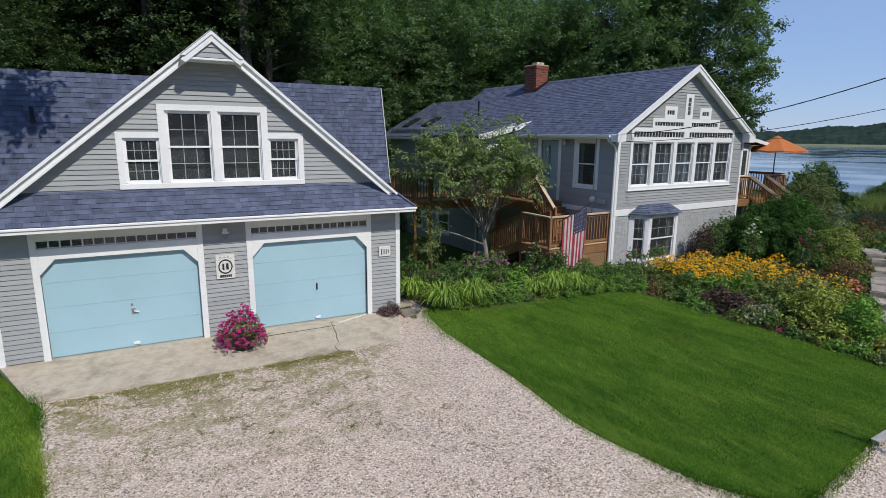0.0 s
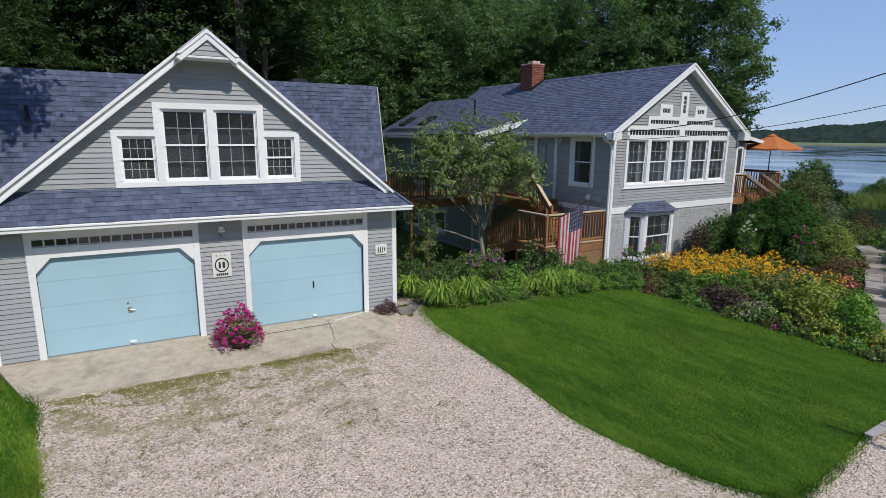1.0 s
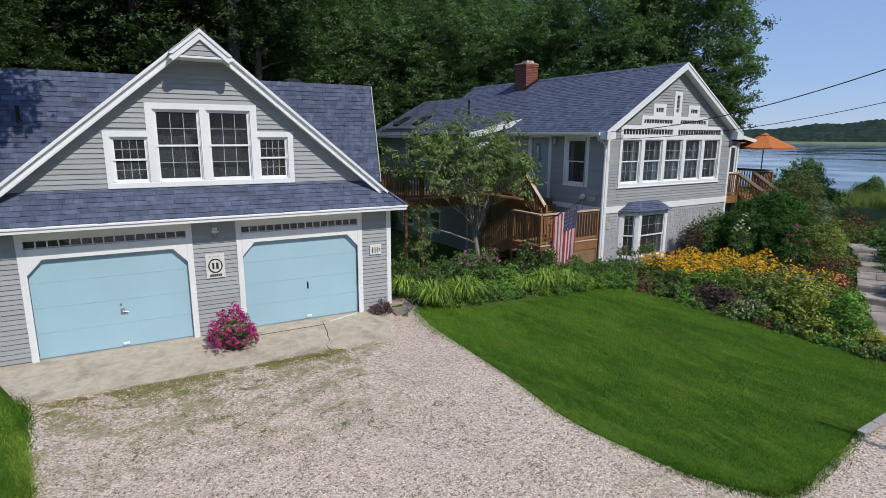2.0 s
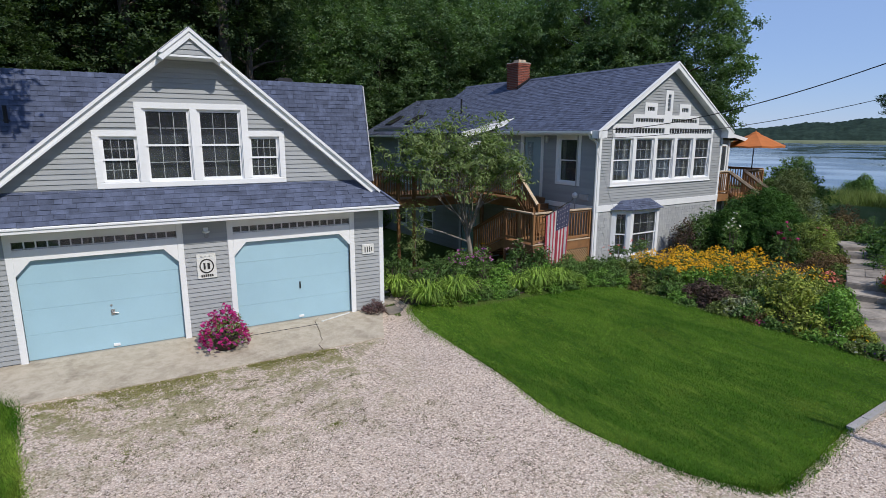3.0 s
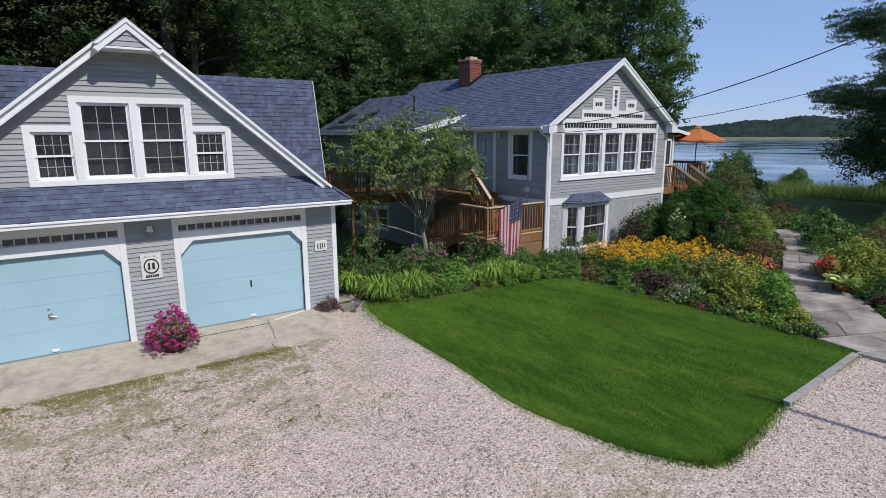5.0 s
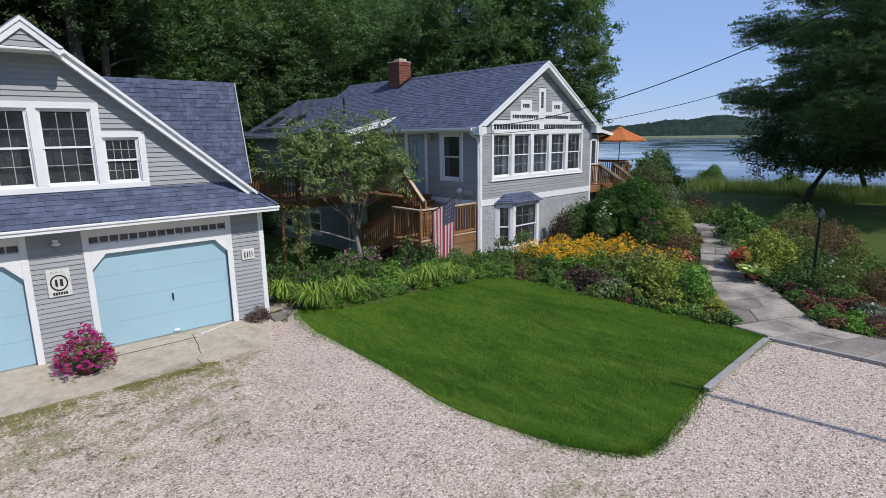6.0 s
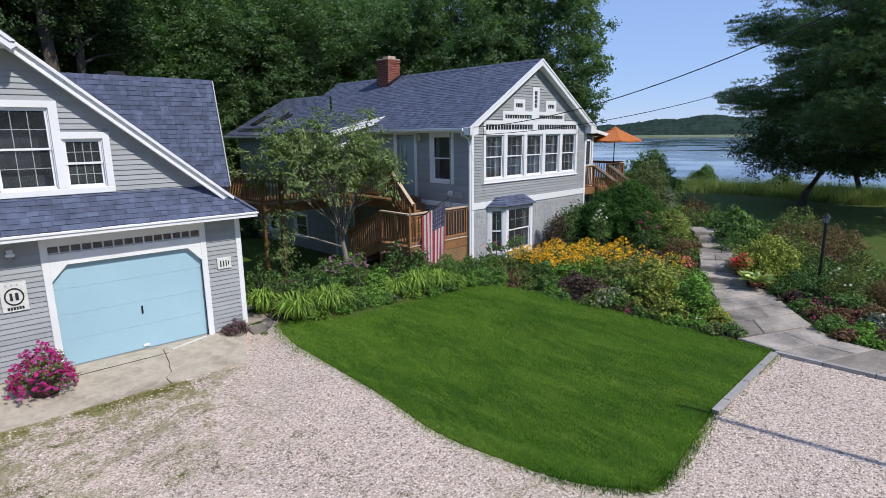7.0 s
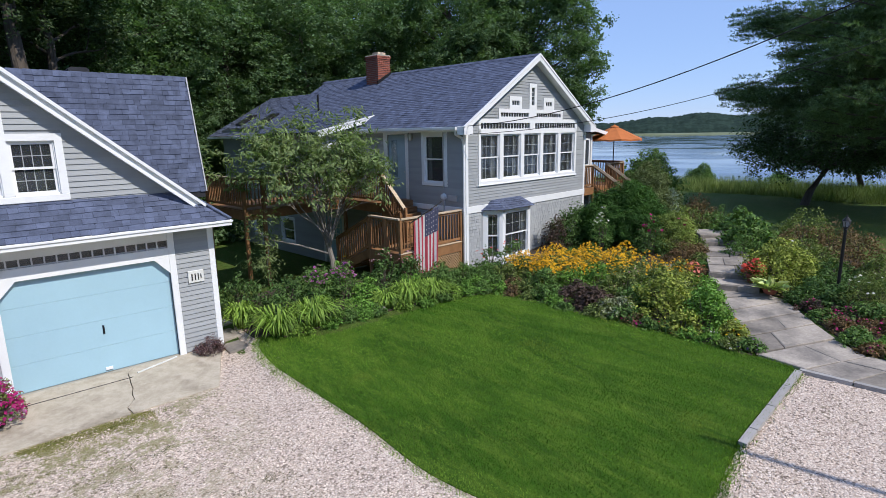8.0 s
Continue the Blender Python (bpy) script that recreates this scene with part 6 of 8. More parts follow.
# ---- overhead wires from the house corner to the street ----
def wire(name, label, a, b, sag, r):
    a, b = Vector(a), Vector(b)
    pts = []
    for k in range(41):
        f = k / 40
        p = a.lerp(b, f)
        p.z -= sag * 4 * f * (1 - f)
        pts.append(p)
    c = bpy.data.curves.new(name, "CURVE")
    c.dimensions, c.bevel_depth, c.bevel_resolution = "3D", r, 2
    sp = c.splines.new("POLY")
    sp.points.add(len(pts) - 1)
    for q, p in zip(sp.points, pts):
        q.co = (*p, 1)
    c.materials.append(M_BLACK)
    tagged(new(name, c), label, "cable")


wire("power_cable", "twisted black overhead power cable tied to the house", (8.31, .64, 4.62), (5.808, -18.957, 10.878), 1.489, .011)
wire("street_cable", "thick black street cable over the drive", (5.98, -16.4, 8.4), (8.60, -30.4, 8.4), .1, .055)
wire("phone_cable", "thin black overhead phone cable tied to the house", (8.31, .64, 4.37), (20.04, -14.64, 10.84), 1.474, .009)

# ---- plants ----
def foliage(name, arr, material, parent, label=""):
    return part(name, quads(name, arr, material, arr.shape[1]), material, parent, label)


def dome(rng, n, rx, ry, h, low=0.15, fill=0.35):
    """Clump centres in the outer part of a dome."""
    d = rng.normal(size=(n, 3))
    d[:, 2] = np.abs(d[:, 2])
    d = unit(d) * rng.uniform(fill, 1.0, (n, 1)) ** .4
    lump = 1 + .16 * np.sin(d[:, 0] * 5 + 1.3) * np.cos(d[:, 1] * 4 + .5)
    return np.column_stack([d[:, 0] * rx * lump, d[:, 1] * ry * lump, low * h + d[:, 2] * h * (1 - low) * lump])


def flowers(rng, pos, size, material, name, parent, label="", petals=6, tilt=.5, centre=None):
    """Small open flowers: a ring of petals, each a bent leaf shape."""
    n = len(pos)
    up = unit(rng.normal(size=(n, 3)) * tilt + np.array([0, -.25, 1.0]))
    s = unit(np.cross(up, rng.normal(size=(n, 3))))
    t = np.cross(up, s)
    sz = size * rng.uniform(.7, 1.2, (n, 1))
    out = []
    for k in range(petals):
        a0, a1 = 2 * math.pi * (k - .45) / petals, 2 * math.pi * (k + .45) / petals
        am = (a0 + a1) / 2
        r = lambda a, q, z: pos + (s * math.cos(a) + t * math.sin(a)) * sz * q + up * sz * z
        out.append(np.stack([pos, r(a0, .32, .08), r(am, .55, .0), r(a1, .32, .08)], axis=1))
    ob = foliage(name, np.concatenate(out), material, parent, label)
    if centre:
        c = []
        for k in range(3):
            a0, a1 = 2 * math.pi * k / 3, 2 * math.pi * (k + 1) / 3
            r = lambda a: pos + (s * math.cos(a) + t * math.sin(a)) * sz * .14 + up * sz * .12
            c.append(np.stack([pos + up * sz * .2, r(a0), r((a0 + a1) / 2), r(a1)], axis=1))
        tagged(foliage("flower_centre", np.concatenate(c), centre, ob), kind="stuff")
    return ob


def stems(rng, n, rx, ry, h, r=.008, material=None, parent=None, name="stemwork"):
    g = Geo()
    for k in range(n):
        a = rng.uniform(0, 6.28)
        q = rng.uniform(.2, .85)
        x, y = rx * q * math.cos(a), ry * q * math.sin(a)
        g.tube([(x * .25, y * .25, -.08), (x * .6, y * .6, h * .4), (x, y, h * rng.uniform(.6, .9))], [r, r * .8, r * .5], 4, False)
    return tagged(part(name, g, material or M_BARK, parent), kind="stuff")


def shrub(name, label, category, x, y, rx, ry, h, material, seed, leaf=(.07, .035), clumps=120, per=26, cr=.16, z=None, up=.35, blossoms=None, group="", low=.08):
    rng = np.random.default_rng(seed)
    zz = land(x, y) if z is None else z
    root = thing(name, label, category, pose(x, y, zz), group)
    stems(rng, 9, rx * .8, ry * .8, h * .9, .014, M_BARK, root, "stemwork")
    c = dome(rng, clumps, rx, ry, h, low)
    foliage("leaves", clump_leaves(rng, c, np.full(len(c), cr) * rng.uniform(.7, 1.3, len(c)), int(per * .9), leaf[0] * 1.15, leaf[1] * 1.15, up), material, root)
    if blossoms:
        m, n, size, lo = blossoms
        p = dome(rng, n * 3, rx * 1.04, ry * 1.04, h * 1.03, low, .85)
        p = p[p[:, 2] > lo * h][:n]
        flowers(rng, p, size, m, "blossoms", root)
    return root


def grass_clump(name, label, x, y, r, h, material, seed, n=260, width=.022, group="", z=None, category="plant"):
    """Arching strap leaves from one crown."""
    rng = np.random.default_rng(seed)
    zz = land(x, y) if z is None else z
    root = thing(name, label, category, pose(x, y, zz), group)
    a = rng.uniform(0, 2 * math.pi, n)
    base = np.column_stack([np.cos(a), np.sin(a)]) * rng.uniform(0, .28 * r, (n, 1))
    d = np.column_stack([np.cos(a + rng.normal(0, .3, n)), np.sin(a + rng.normal(0, .3, n))])
    reach = r * rng.uniform(.35, 1.05, (n, 1))
    hh = h * rng.uniform(.6, 1.1, n)
    s = np.column_stack([-d[:, 1], d[:, 0], np.zeros(n)]) * width / 2
    segs = []
    P = []
    for f, zf, wf in ((0, 0, .8), (.25, .62, 1), (.55, .95, .9), (.82, .85, .6), (1.0, .55, .08)):
        P.append((np.column_stack([base + d * reach * f, hh * zf * np.where(rng.random(n) < 2, 1, 1)]), s * wf))
    for (p, w), (q, v) in zip(P, P[1:]):
        segs.append(np.stack([p - w, p + w, q + v, q - v], axis=1))
    foliage("strap_leaves", np.concatenate(segs), material, root)
    return root


def branchy(rng, g, p, d, length, r, depth, tips, spread=.6, lift=.15, n=3):
    """A limb that forks; collects the twig ends."""
    pts, rad = [Vector(p)], [r]
    d = Vector(d).normalized()
    steps = 4
    for k in range(steps):
        d = (d + Vector(rng.normal(size=3)) * .12 + Vector((0, 0, lift * .3))).normalized()
        pts.append(pts[-1] + d * length / steps)
        rad.append(r * (1 - .5 * (k + 1) / steps))
    g.tube(pts, rad, 7 if r > .05 else 5, False)
    if depth == 0:
        tips.append(pts[-1])
        tips.append(pts[-2])
        return
    for k in range(n):
        q = pts[-1] if k < 2 else pts[-2]
        nd_ = (d + Vector(rng.normal(size=3)) * spread + Vector((0, 0, lift))).normalized()
        branchy(rng, g, q, nd_, length * rng.uniform(.6, .85), rad[-1] * .85, depth - 1, tips, spread, lift, n)


def forest_tree(label, seed, H, R, material, base_crown, clumps=260, leaf=(.175, .108), lumps=.28, inner=.2, fans=(9, 20), size=1.0):
    """A tall broadleaf tree: trunk and limbs, and a crown of many leaf clumps with gaps."""
    rng = np.random.default_rng(seed)
    root = thing("tree", label, "tree", pose(0, 0, 0), "woodland trees")
    g, tips = Geo(), []
    lean = rng.normal(0, .35, 2)
    tr = [(0, 0, -.5)]
    for k in range(1, 7):
        tr.append((lean[0] * k / 6 * 2 + rng.normal(0, .1), lean[1] * k / 6 * 2 + rng.normal(0, .1), H * .75 * k / 6))
    g.tube(tr, [.36, .30, .26, .22, .18, .13, .08], 9, False)
    for k in range(9):
        f = rng.uniform(.38, 1.0)
        i = min(5, int(f * 6))
        p = Vector(tr[i]).lerp(Vector(tr[i + 1]), f * 6 - i)
        a = rng.uniform(0, 6.28)
        branchy(rng, g, p, (math.cos(a), math.sin(a), .5), R * .5, .09 * (1.3 - f) + .03, 1, tips, .6, .2)
    part("trunk", g, M_BARK, root)
    n = clumps
    d = unit(rng.normal(size=(n, 3)))
    rr = rng.uniform(inner, 1.0, (n, 1)) ** .36
    lump = 1 + lumps * np.sin(d[:, 0:1] * 6 + seed) * np.sin(d[:, 2:3] * 5 + d[:, 1:2] * 4)
    c = d * rr * lump * np.array([R, R, (H - base_crown) / 2]) + np.array([lean[0] * 1.5, lean[1] * 1.5, (H + base_crown) / 2])
    c = np.concatenate([c, np.array([tuple(t) for t in tips])])
    arr = spray_leaves(rng, c, rng.uniform(.55, 1.2, len(c)) * size * R / 5.2, *fans, leaf[0], leaf[1], .34)
    foliage("crown", arr, material, root)
    return root


def build_forest():
    kinds = [forest_tree("tall oak with a dark dense crown", 1, 18, 5.2, L_OAK, 3.0, 320),
             forest_tree("broad maple with a full green crown", 2, 16, 5.0, L_OAK2, 1.6, 400),
             forest_tree("tall oak with a high open crown", 3, 20, 4.8, L_OAK, 7.5, 210),
             forest_tree("rounded maple with leaves to the ground", 4, 13, 4.6, L_OAK2, .8, 380),
             forest_tree("tall bare-stemmed oak at the wood edge", 5, 22, 4.2, L_OAK, 10.5, 200),
             forest_tree("broad dense maple beside the water", 6, 15.6, 4.45, L_OAK2, .6, 1050, (.18, .112), .12, .4, (7, 18), .62)]
    # left side uses the darker oak leaf, its colour carrying the shade there
    spots = [(-13, 17, 0, 1.0), (-8.5, 18.5, 2, .95), (-4.5, 16.5, 0, .9), (-1.0, 19, 2, 1.0), (3.5, 21, 1, .95), (6.5, 26, 1, 1.05), (10.5, 23.5, 1, 1.0), (15.5, 23, 1, 1.05), (20.0, 20.0, 1, .98), (22.3, 15.8, 1, .95), (26.2, 13.7, 5, 1.0), (27.0, 18, 1, .92), (23.0, 14.0, 3, .9),
             (-18, 24, 1, 1.1), (-12, 26, 0, 1.1), (-6, 25.5, 1, 1.15), (0, 27, 0, 1.1), (5, 32, 0, 1.15), (11, 30, 1, 1.15), (17, 30, 1, 1.15), (22.5, 26.5, 1, 1.0), (27, 21, 3, .9),
             (-22, 34, 0, 1.3), (-14, 35, 1, 1.3), (-6, 36, 0, 1.3), (2, 38, 1, 1.3), (10, 39, 0, 1.3), (18, 38, 1, 1.25), (25, 33, 0, 1.15),
             (-10.5, 13.5, 0, .62), (-15, 14, 0, .7), (1.8, 24, 3, .8), (-3, 31, 3, 1.2), (8, 35, 3, 1.3), (-10, 30, 3, 1.2), (-17, 29, 3, 1.3), (15, 34, 3, 1.2), (13, 26.5, 3, .9), (6.5, 21.5, 3, .62),
             (-.9, 12.9, 4, 1.0), (.4, 14.4, 4, .8), (-5.5, 15.5, 4, 1.05)]
    rnd = random.Random(9)
    used = set()
    for x, y, k, s in spots:
        m = pose(x, y, land(x, y) - .1, 0, 0, rnd.uniform(0, 360)) @ Matrix.Diagonal((s, s, s * rnd.uniform(.92, 1.08), 1))
        if k not in used:
            used.add(k)
            kinds[k].matrix_world = m
        else:
            ob = copy_thing(kinds[k], pose(0, 0, 0))
            ob.matrix_basis = m
    # unseen trees added behind the camera to darken what the panes reflect
    for x, y, k, s in ((-34, -46, 0, 1.0), (-24, -50, 1, 1.1), (-14, -47, 0, 1.0), (-4, -52, 1, 1.1), (7, -48, 0, 1.0), (17, -52, 1, 1.1), (28, -47, 0, 1.0), (38, -50, 1, 1.1), (-44, -40, 1, 1.1), (-29, -44, 3, 1.1), (-19, -45, 3, 1.2), (-9, -44, 3, 1.1), (1.5, -46, 3, 1.2), (12, -45, 3, 1.1), (22, -46, 3, 1.2), (33, -44, 3, 1.1)):
        ob = copy_thing(kinds[k], pose(0, 0, 0))
        ob.matrix_basis = pose(x, y, -.3, 0, 0, rnd.uniform(0, 360)) @ Matrix.Diagonal((s, s, s, 1))
    # brush at the wood's edge
    for i, (x, y, h, r) in enumerate(((-15, 11, 2.5, 2.2), (-11.5, 11.5, 2.2, 2.0), (3.2, 15, 2.0, 1.8), (6.0, 17.5, 2.2, 2.0), (2.0, 19.5, 3.0, 2.4), (17.5, 16.5, 2.6, 2.2), (20.5, 13, 2.6, 2.2))):
        shrub("bush", "dense green brush at the edge of the wood", "bush", x, y, r, r, h, L_OAK2, 300 + i, (.2, .11), 110, 34, .45, group="wood edge brush")


build_forest()


def build_small_tree():
    """Multi-stemmed ornamental tree with long slender leaves, before the deck."""
    rng = np.random.default_rng(77)
    root = thing("ornamental_tree", "small multi-stemmed tree with slender drooping leaves", "tree", pose(5.05, 3.4, land(5.05, 3.4)))
    g, tips = Geo(), []
    g.tube([(.05, 0, -.2), (.0, .05, .5), (-.12, .08, 1.1)], [.12, .09, .08], 9, False)
    for k in range(17):
        a = 2 * math.pi * k / 17 + rng.uniform(-.3, .3)
        o = rng.uniform(.15, .75)
        branchy(rng, g, (-.08, .06, rng.uniform(.75, 1.3)), (math.cos(a) * o - .18, math.sin(a) * o + .05, 1), rng.uniform(1.25, 1.7), .030, 2, tips, .36, .15, 3)
    part("trunk", g, M_BARK2, root, "slender grey forking stems")
    n = 205
    d = unit(rng.normal(size=(n, 3)))
    c = d * rng.uniform(.35, 1.0, (n, 1)) ** .4 * np.array([2.7, 2.3, 1.5]) * (1 + .30 * np.sin(d[:, 0:1] * 5 + d[:, 2:3] * 6)) + np.array([-.5, .35, 3.6])
    c = np.concatenate([c, np.array([tuple(t) for t in tips])])
    c = c[c[:, 2] > 2.35 + .35 * (np.hypot(c[:, 0], c[:, 1]) < 1.1)]
    foliage("leaves", spray_leaves(rng, c, rng.uniform(.12, .32, len(c)), 3, 9, .20, .056, .22, .8, .75), L_PEACH, root)
    # a lower side growth of leaves
    d = np.array([(-2.2, .6, 1.6), (-1.9, .3, 1.3), (-2.3, .2, 1.0), (-2.0, .5, .8), (-2.35, .4, 1.9), (-1.7, .5, 1.8), (-2.1, .1, .5), (-2.4, .4, .6)])
    foliage("low_leaves", spray_leaves(rng, np.concatenate([d, d + rng.normal(0, .18, d.shape)]), np.full(16, .30), 6, 9, .17, .038, .24, .9, .8), L_PEACH, root)
    b = Geo()
    b.tube([(-.05, .05, .7), (-1.0, .25, 1.1), (-1.8, .4, 1.35), (-2.3, .4, 1.7)], [.03, .024, .016, .01], 6, False).tube([(-2.0, .3, -.1), (-2.05, .3, .6), (-1.9, .4, 1.35)], [.014, .012, .01], 5, False)
    part("side_branch", b, M_BARK2, root)


build_small_tree()


def build_shade_tree():
    """The tree beside the garage whose overhanging limb dapples the roof."""
    rng = np.random.default_rng(19)
    root = thing("tree", "tall oak beside the garage with an overhanging limb", "tree", pose(-11.4, -.6, -.2), "woodland trees")
    g = Geo().tube([(0, 0, -.4), (.1, .1, 3), (.2, .2, 6.5), (.1, .3, 11)], [.3, .26, .2, .08], 10, False)
    g.tube([(.2, .2, 6.5), (1.6, .1, 8.6), (3.0, .0, 9.9), (4.2, -.1, 10.2)], [.12, .09, .06, .03], 7, False)
    part("trunk", g, M_BARK, root)
    d = unit(rng.normal(size=(46, 3)))
    c = np.concatenate([d[:16] * np.array([.95, .9, .65]) * rng.uniform(.3, 1, (16, 1)) + np.array([4.35, -.1, 10.2]), d[16:] * np.array([1.9, 1.9, 1.8]) + np.array([-.4, -.6, 11.0])])
    foliage("crown", spray_leaves(rng, c, np.full(46, .5), 6, 11, .2, .11), L_OAK, root)


build_shade_tree()


def build_pine(x, y):
    rng = np.random.default_rng(5)
    z0 = land(x, y)
    root = thing("pine_tree", "tall white pine with long layered branches", "tree", pose(x, y, z0))
    root.scale = (1.45, 1.45, 1.38)
    g = Geo()
    g.tube([(0, 0, -.3), (.1, 0, 3), (0, .1, 8), (.1, 0, 16)], [.32, .28, .2, .05], 10, False)
    part("trunk", g, M_BARK, root)
    tuft, wood = [], Geo()
    spec = []
    for k in range(64):
        h = 2.7 + 11.4 * k / 63 + rng.normal(0, .15)
        a = rng.uniform(0, 6.28)
        L = (5.9 if h < 9 else 5.9 - (h - 9) * .55) * rng.uniform(.55, 1.0)
        if abs((a - 1.85 + math.pi) % (2 * math.pi) - math.pi) < .95:
            L = min(L, 3.6)
        spec.append((h, a, L))
    # plumes reaching over the marsh, and long lit boughs on the drive's side
    for h, a, L in ((6.35, 1.85, 5.9), (3.85, 1.85, 6.2), (7.6, 1.85, 4.9)):
        spec += [(h, a, L), (h - .05, a - .07, L - .5), (h - .1, a + .08, L - .6), (h + .2, a, L - .9), (h - .2, a, L - 1.2)]
    spec += [(5.3, 1.85, 4.6), (5.2, 1.95, 4.3), (4.5, 1.8, 4.5), (4.4, 1.95, 4.2), (5.7, 1.7, 4.2), (6.0, 1.5, 4.2), (8.6, 1.9, 3.9), (9.4, 1.7, 3.8), (4.9, 1.5, 4.2), (3.4, 1.6, 4.4)]
    spec += [(2.7 + .3 * i, 2.35 + .17 * (i % 5), 4.3 + .25 * (i % 4)) for i in range(14)]
    # a full, low seaward side that shades the far lawn
    spec += [(2.8 + .17 * i, -2.75 + 2.1 * ((i * .618) % 1), 4.9 + .35 * (i % 4)) for i in range(40)]
    for h, a, L in spec:
        d = Vector((math.cos(a), math.sin(a), .10))
        pts = [Vector((0, 0, h))]
        for s in range(6):
            f = (s + 1) / 6
            pts.append(Vector((0, 0, h)) + Vector((d.x, d.y, 0)) * L * f + Vector((rng.normal(0, .08), rng.normal(0, .08), -.25 * math.sin(f * 2.2) + .45 * f * f)))
        wood.tube(pts, [.06, .05, .042, .034, .026, .018, .01], 5, False)
        side = Vector((-d.y, d.x, 0))
        for s in range(int(L * (38 if L > 4.2 and abs(a - 1.85) < .11 else 19))):
            f = rng.uniform(.28, 1.0)
            i = min(5, int(f * 6))
            p = pts[i].lerp(pts[i + 1], f * 6 - i)
            o = rng.uniform(-1, 1) * (1.15 - f * .75)
            tuft.append(tuple(p + side * o + Vector((d.x, d.y, 0)) * abs(o) * .5 + Vector((0, 0, rng.normal(.12, .24)))))
    part("limb_wood", wood, M_BARK, root)
    t = np.array(tuft)
    n = 40
    away = unit(t * np.array([1, 1, 0]) + np.array([.001, 0, 0]))
    dirs = unit(rng.normal(size=(len(t), n, 3)) * .85 + (away * .5 + np.array([0, 0, .5]))[:, None, :])
    c = (np.repeat(t[:, None, :], n, 1) + away[:, None, :] * rng.uniform(-.22, .16, (len(t), n, 1))).reshape(-1, 3)
    foliage("needles", leaf_quads(rng, c, dirs.reshape(-1, 3), .122, .022, .04), L_PINE, root)


build_pine(29.4, -7.96)


def build_apple(x, y, s, seed, lean):
    rng = np.random.default_rng(seed)
    root = thing("apple_tree", "old leaning apple tree with a wide spreading crown", "tree", pose(x, y, land(x, y)), "old fruit trees")
    g, tips = Geo(), []
    top = (lean[0], lean[1], 1.9 * s)
    g.tube([(0, 0, -.3), (lean[0] * .3, lean[1] * .3, .7 * s), top], [.24 * s, .18 * s, .15 * s], 9, False)
    for k in range(7):
        a = 2 * math.pi * k / 7 + rng.uniform(-.3, .3)
        branchy(rng, g, top, (math.cos(a), math.sin(a), .55), 1.8 * s, .1 * s, 2, tips, .5, .1, 3)
    part("trunk", g, M_BARK, root)
    n = 420
    d = unit(rng.normal(size=(n, 3)))
    c = d * rng.uniform(.3, 1, (n, 1)) ** .4 * np.array([4.6, 4.6, 1.9]) * s + np.array([lean[0], lean[1], 3.75 * s])
    c[:, 2] -= .10 * (np.hypot(c[:, 0] - lean[0], c[:, 1] - lean[1]) ** 2) * .32 / s
    c = np.concatenate([c, np.array([tuple(t) for t in tips])])
    foliage("crown", spray_leaves(rng, c, rng.uniform(.35, .75, len(c)) * s, 6, 9, .17, .09, .3), L_APPLE, root)


build_apple(30.3, -2.7, 1.0, 61, (.75, -.7))
build_apple(42.5, -3.0, 1.0, 62, (-.8, .4))

# ---- planting beds ----
L_SPIKY = leafmat("upright_yellow_green_leaf", (0.27, 0.33, 0.085), (0.17, 0.24, 0.06))
BED1 = smooth_loop([(0.95, -.35), (2.0, -.6), (4.0, -.78), (6.0, -1.0), (7.5, -1.45), (7.9, -.6), (8.0, .65), (5.2, 2.2), (3.0, 3.2), (1.3, 2.4), (0.95, 1.0)], 3)
BED2 = smooth_loop([(7.55, -1.6), (7.6, -2.2), (7.5, -3.6), (7.75, -5.0), (7.8, -6.5), (7.85, -8.1), (10.2, -6.7), (11.8, -5.7), (13.0, -5.0), (15.3, -3.8), (16.5, -2.0), (16, .9), (12, 1.1), (8.3, .75), (8.0, -.7)], 3)
BED3 = smooth_loop([(9.5, -14), (9.5, -9.9), (10.15, -9.1), (12.15, -7.5), (12.3, -6.8), (13.0, -6.4), (16.6, -4.9), (18, -4.4), (18.5, -6.6), (16, -9.0), (14.5, -11.5), (14, -14)], 3)
for nm, pl, lift in (("bed_soil", BED1, .02), ("bed_soil", BED2, .02), ("bed_soil", BED3, .02)):
    tagged(sheet(nm, pl, lambda x, y: max(land(x, y), lawn_z(x, y) - .03) + lift, M_SOIL, .12), "dark mulched garden soil", "soil", kind="structure")


def ruddy(x, y, r, h, seed, n=60):
    rng = np.random.default_rng(seed)
    root = thing("coneflower_clump", "clump of golden yellow coneflowers with dark centres", "flowers", pose(x, y, land(x, y)), "golden coneflower bed")
    stems(rng, 14, r * .9, r * .9, h, .006, L_MID, root)
    c = dome(rng, 46, r, r, h * .86, .1, .2)
    foliage("leaves", clump_leaves(rng, c, np.full(len(c), .15), 24, .10, .045, .3), L_OLIVE, root)
    p = dome(rng, n * 3, r * 1.02, r * 1.02, h, .25, .7)
    p = p[p[:, 2] > .52 * h][:n]
    p[:, 2] += rng.uniform(0, .10, len(p))
    flowers(rng, p, .068, P_YELLOW, "blossoms", root, "golden yellow petals", 7, .45, M_SOIL)


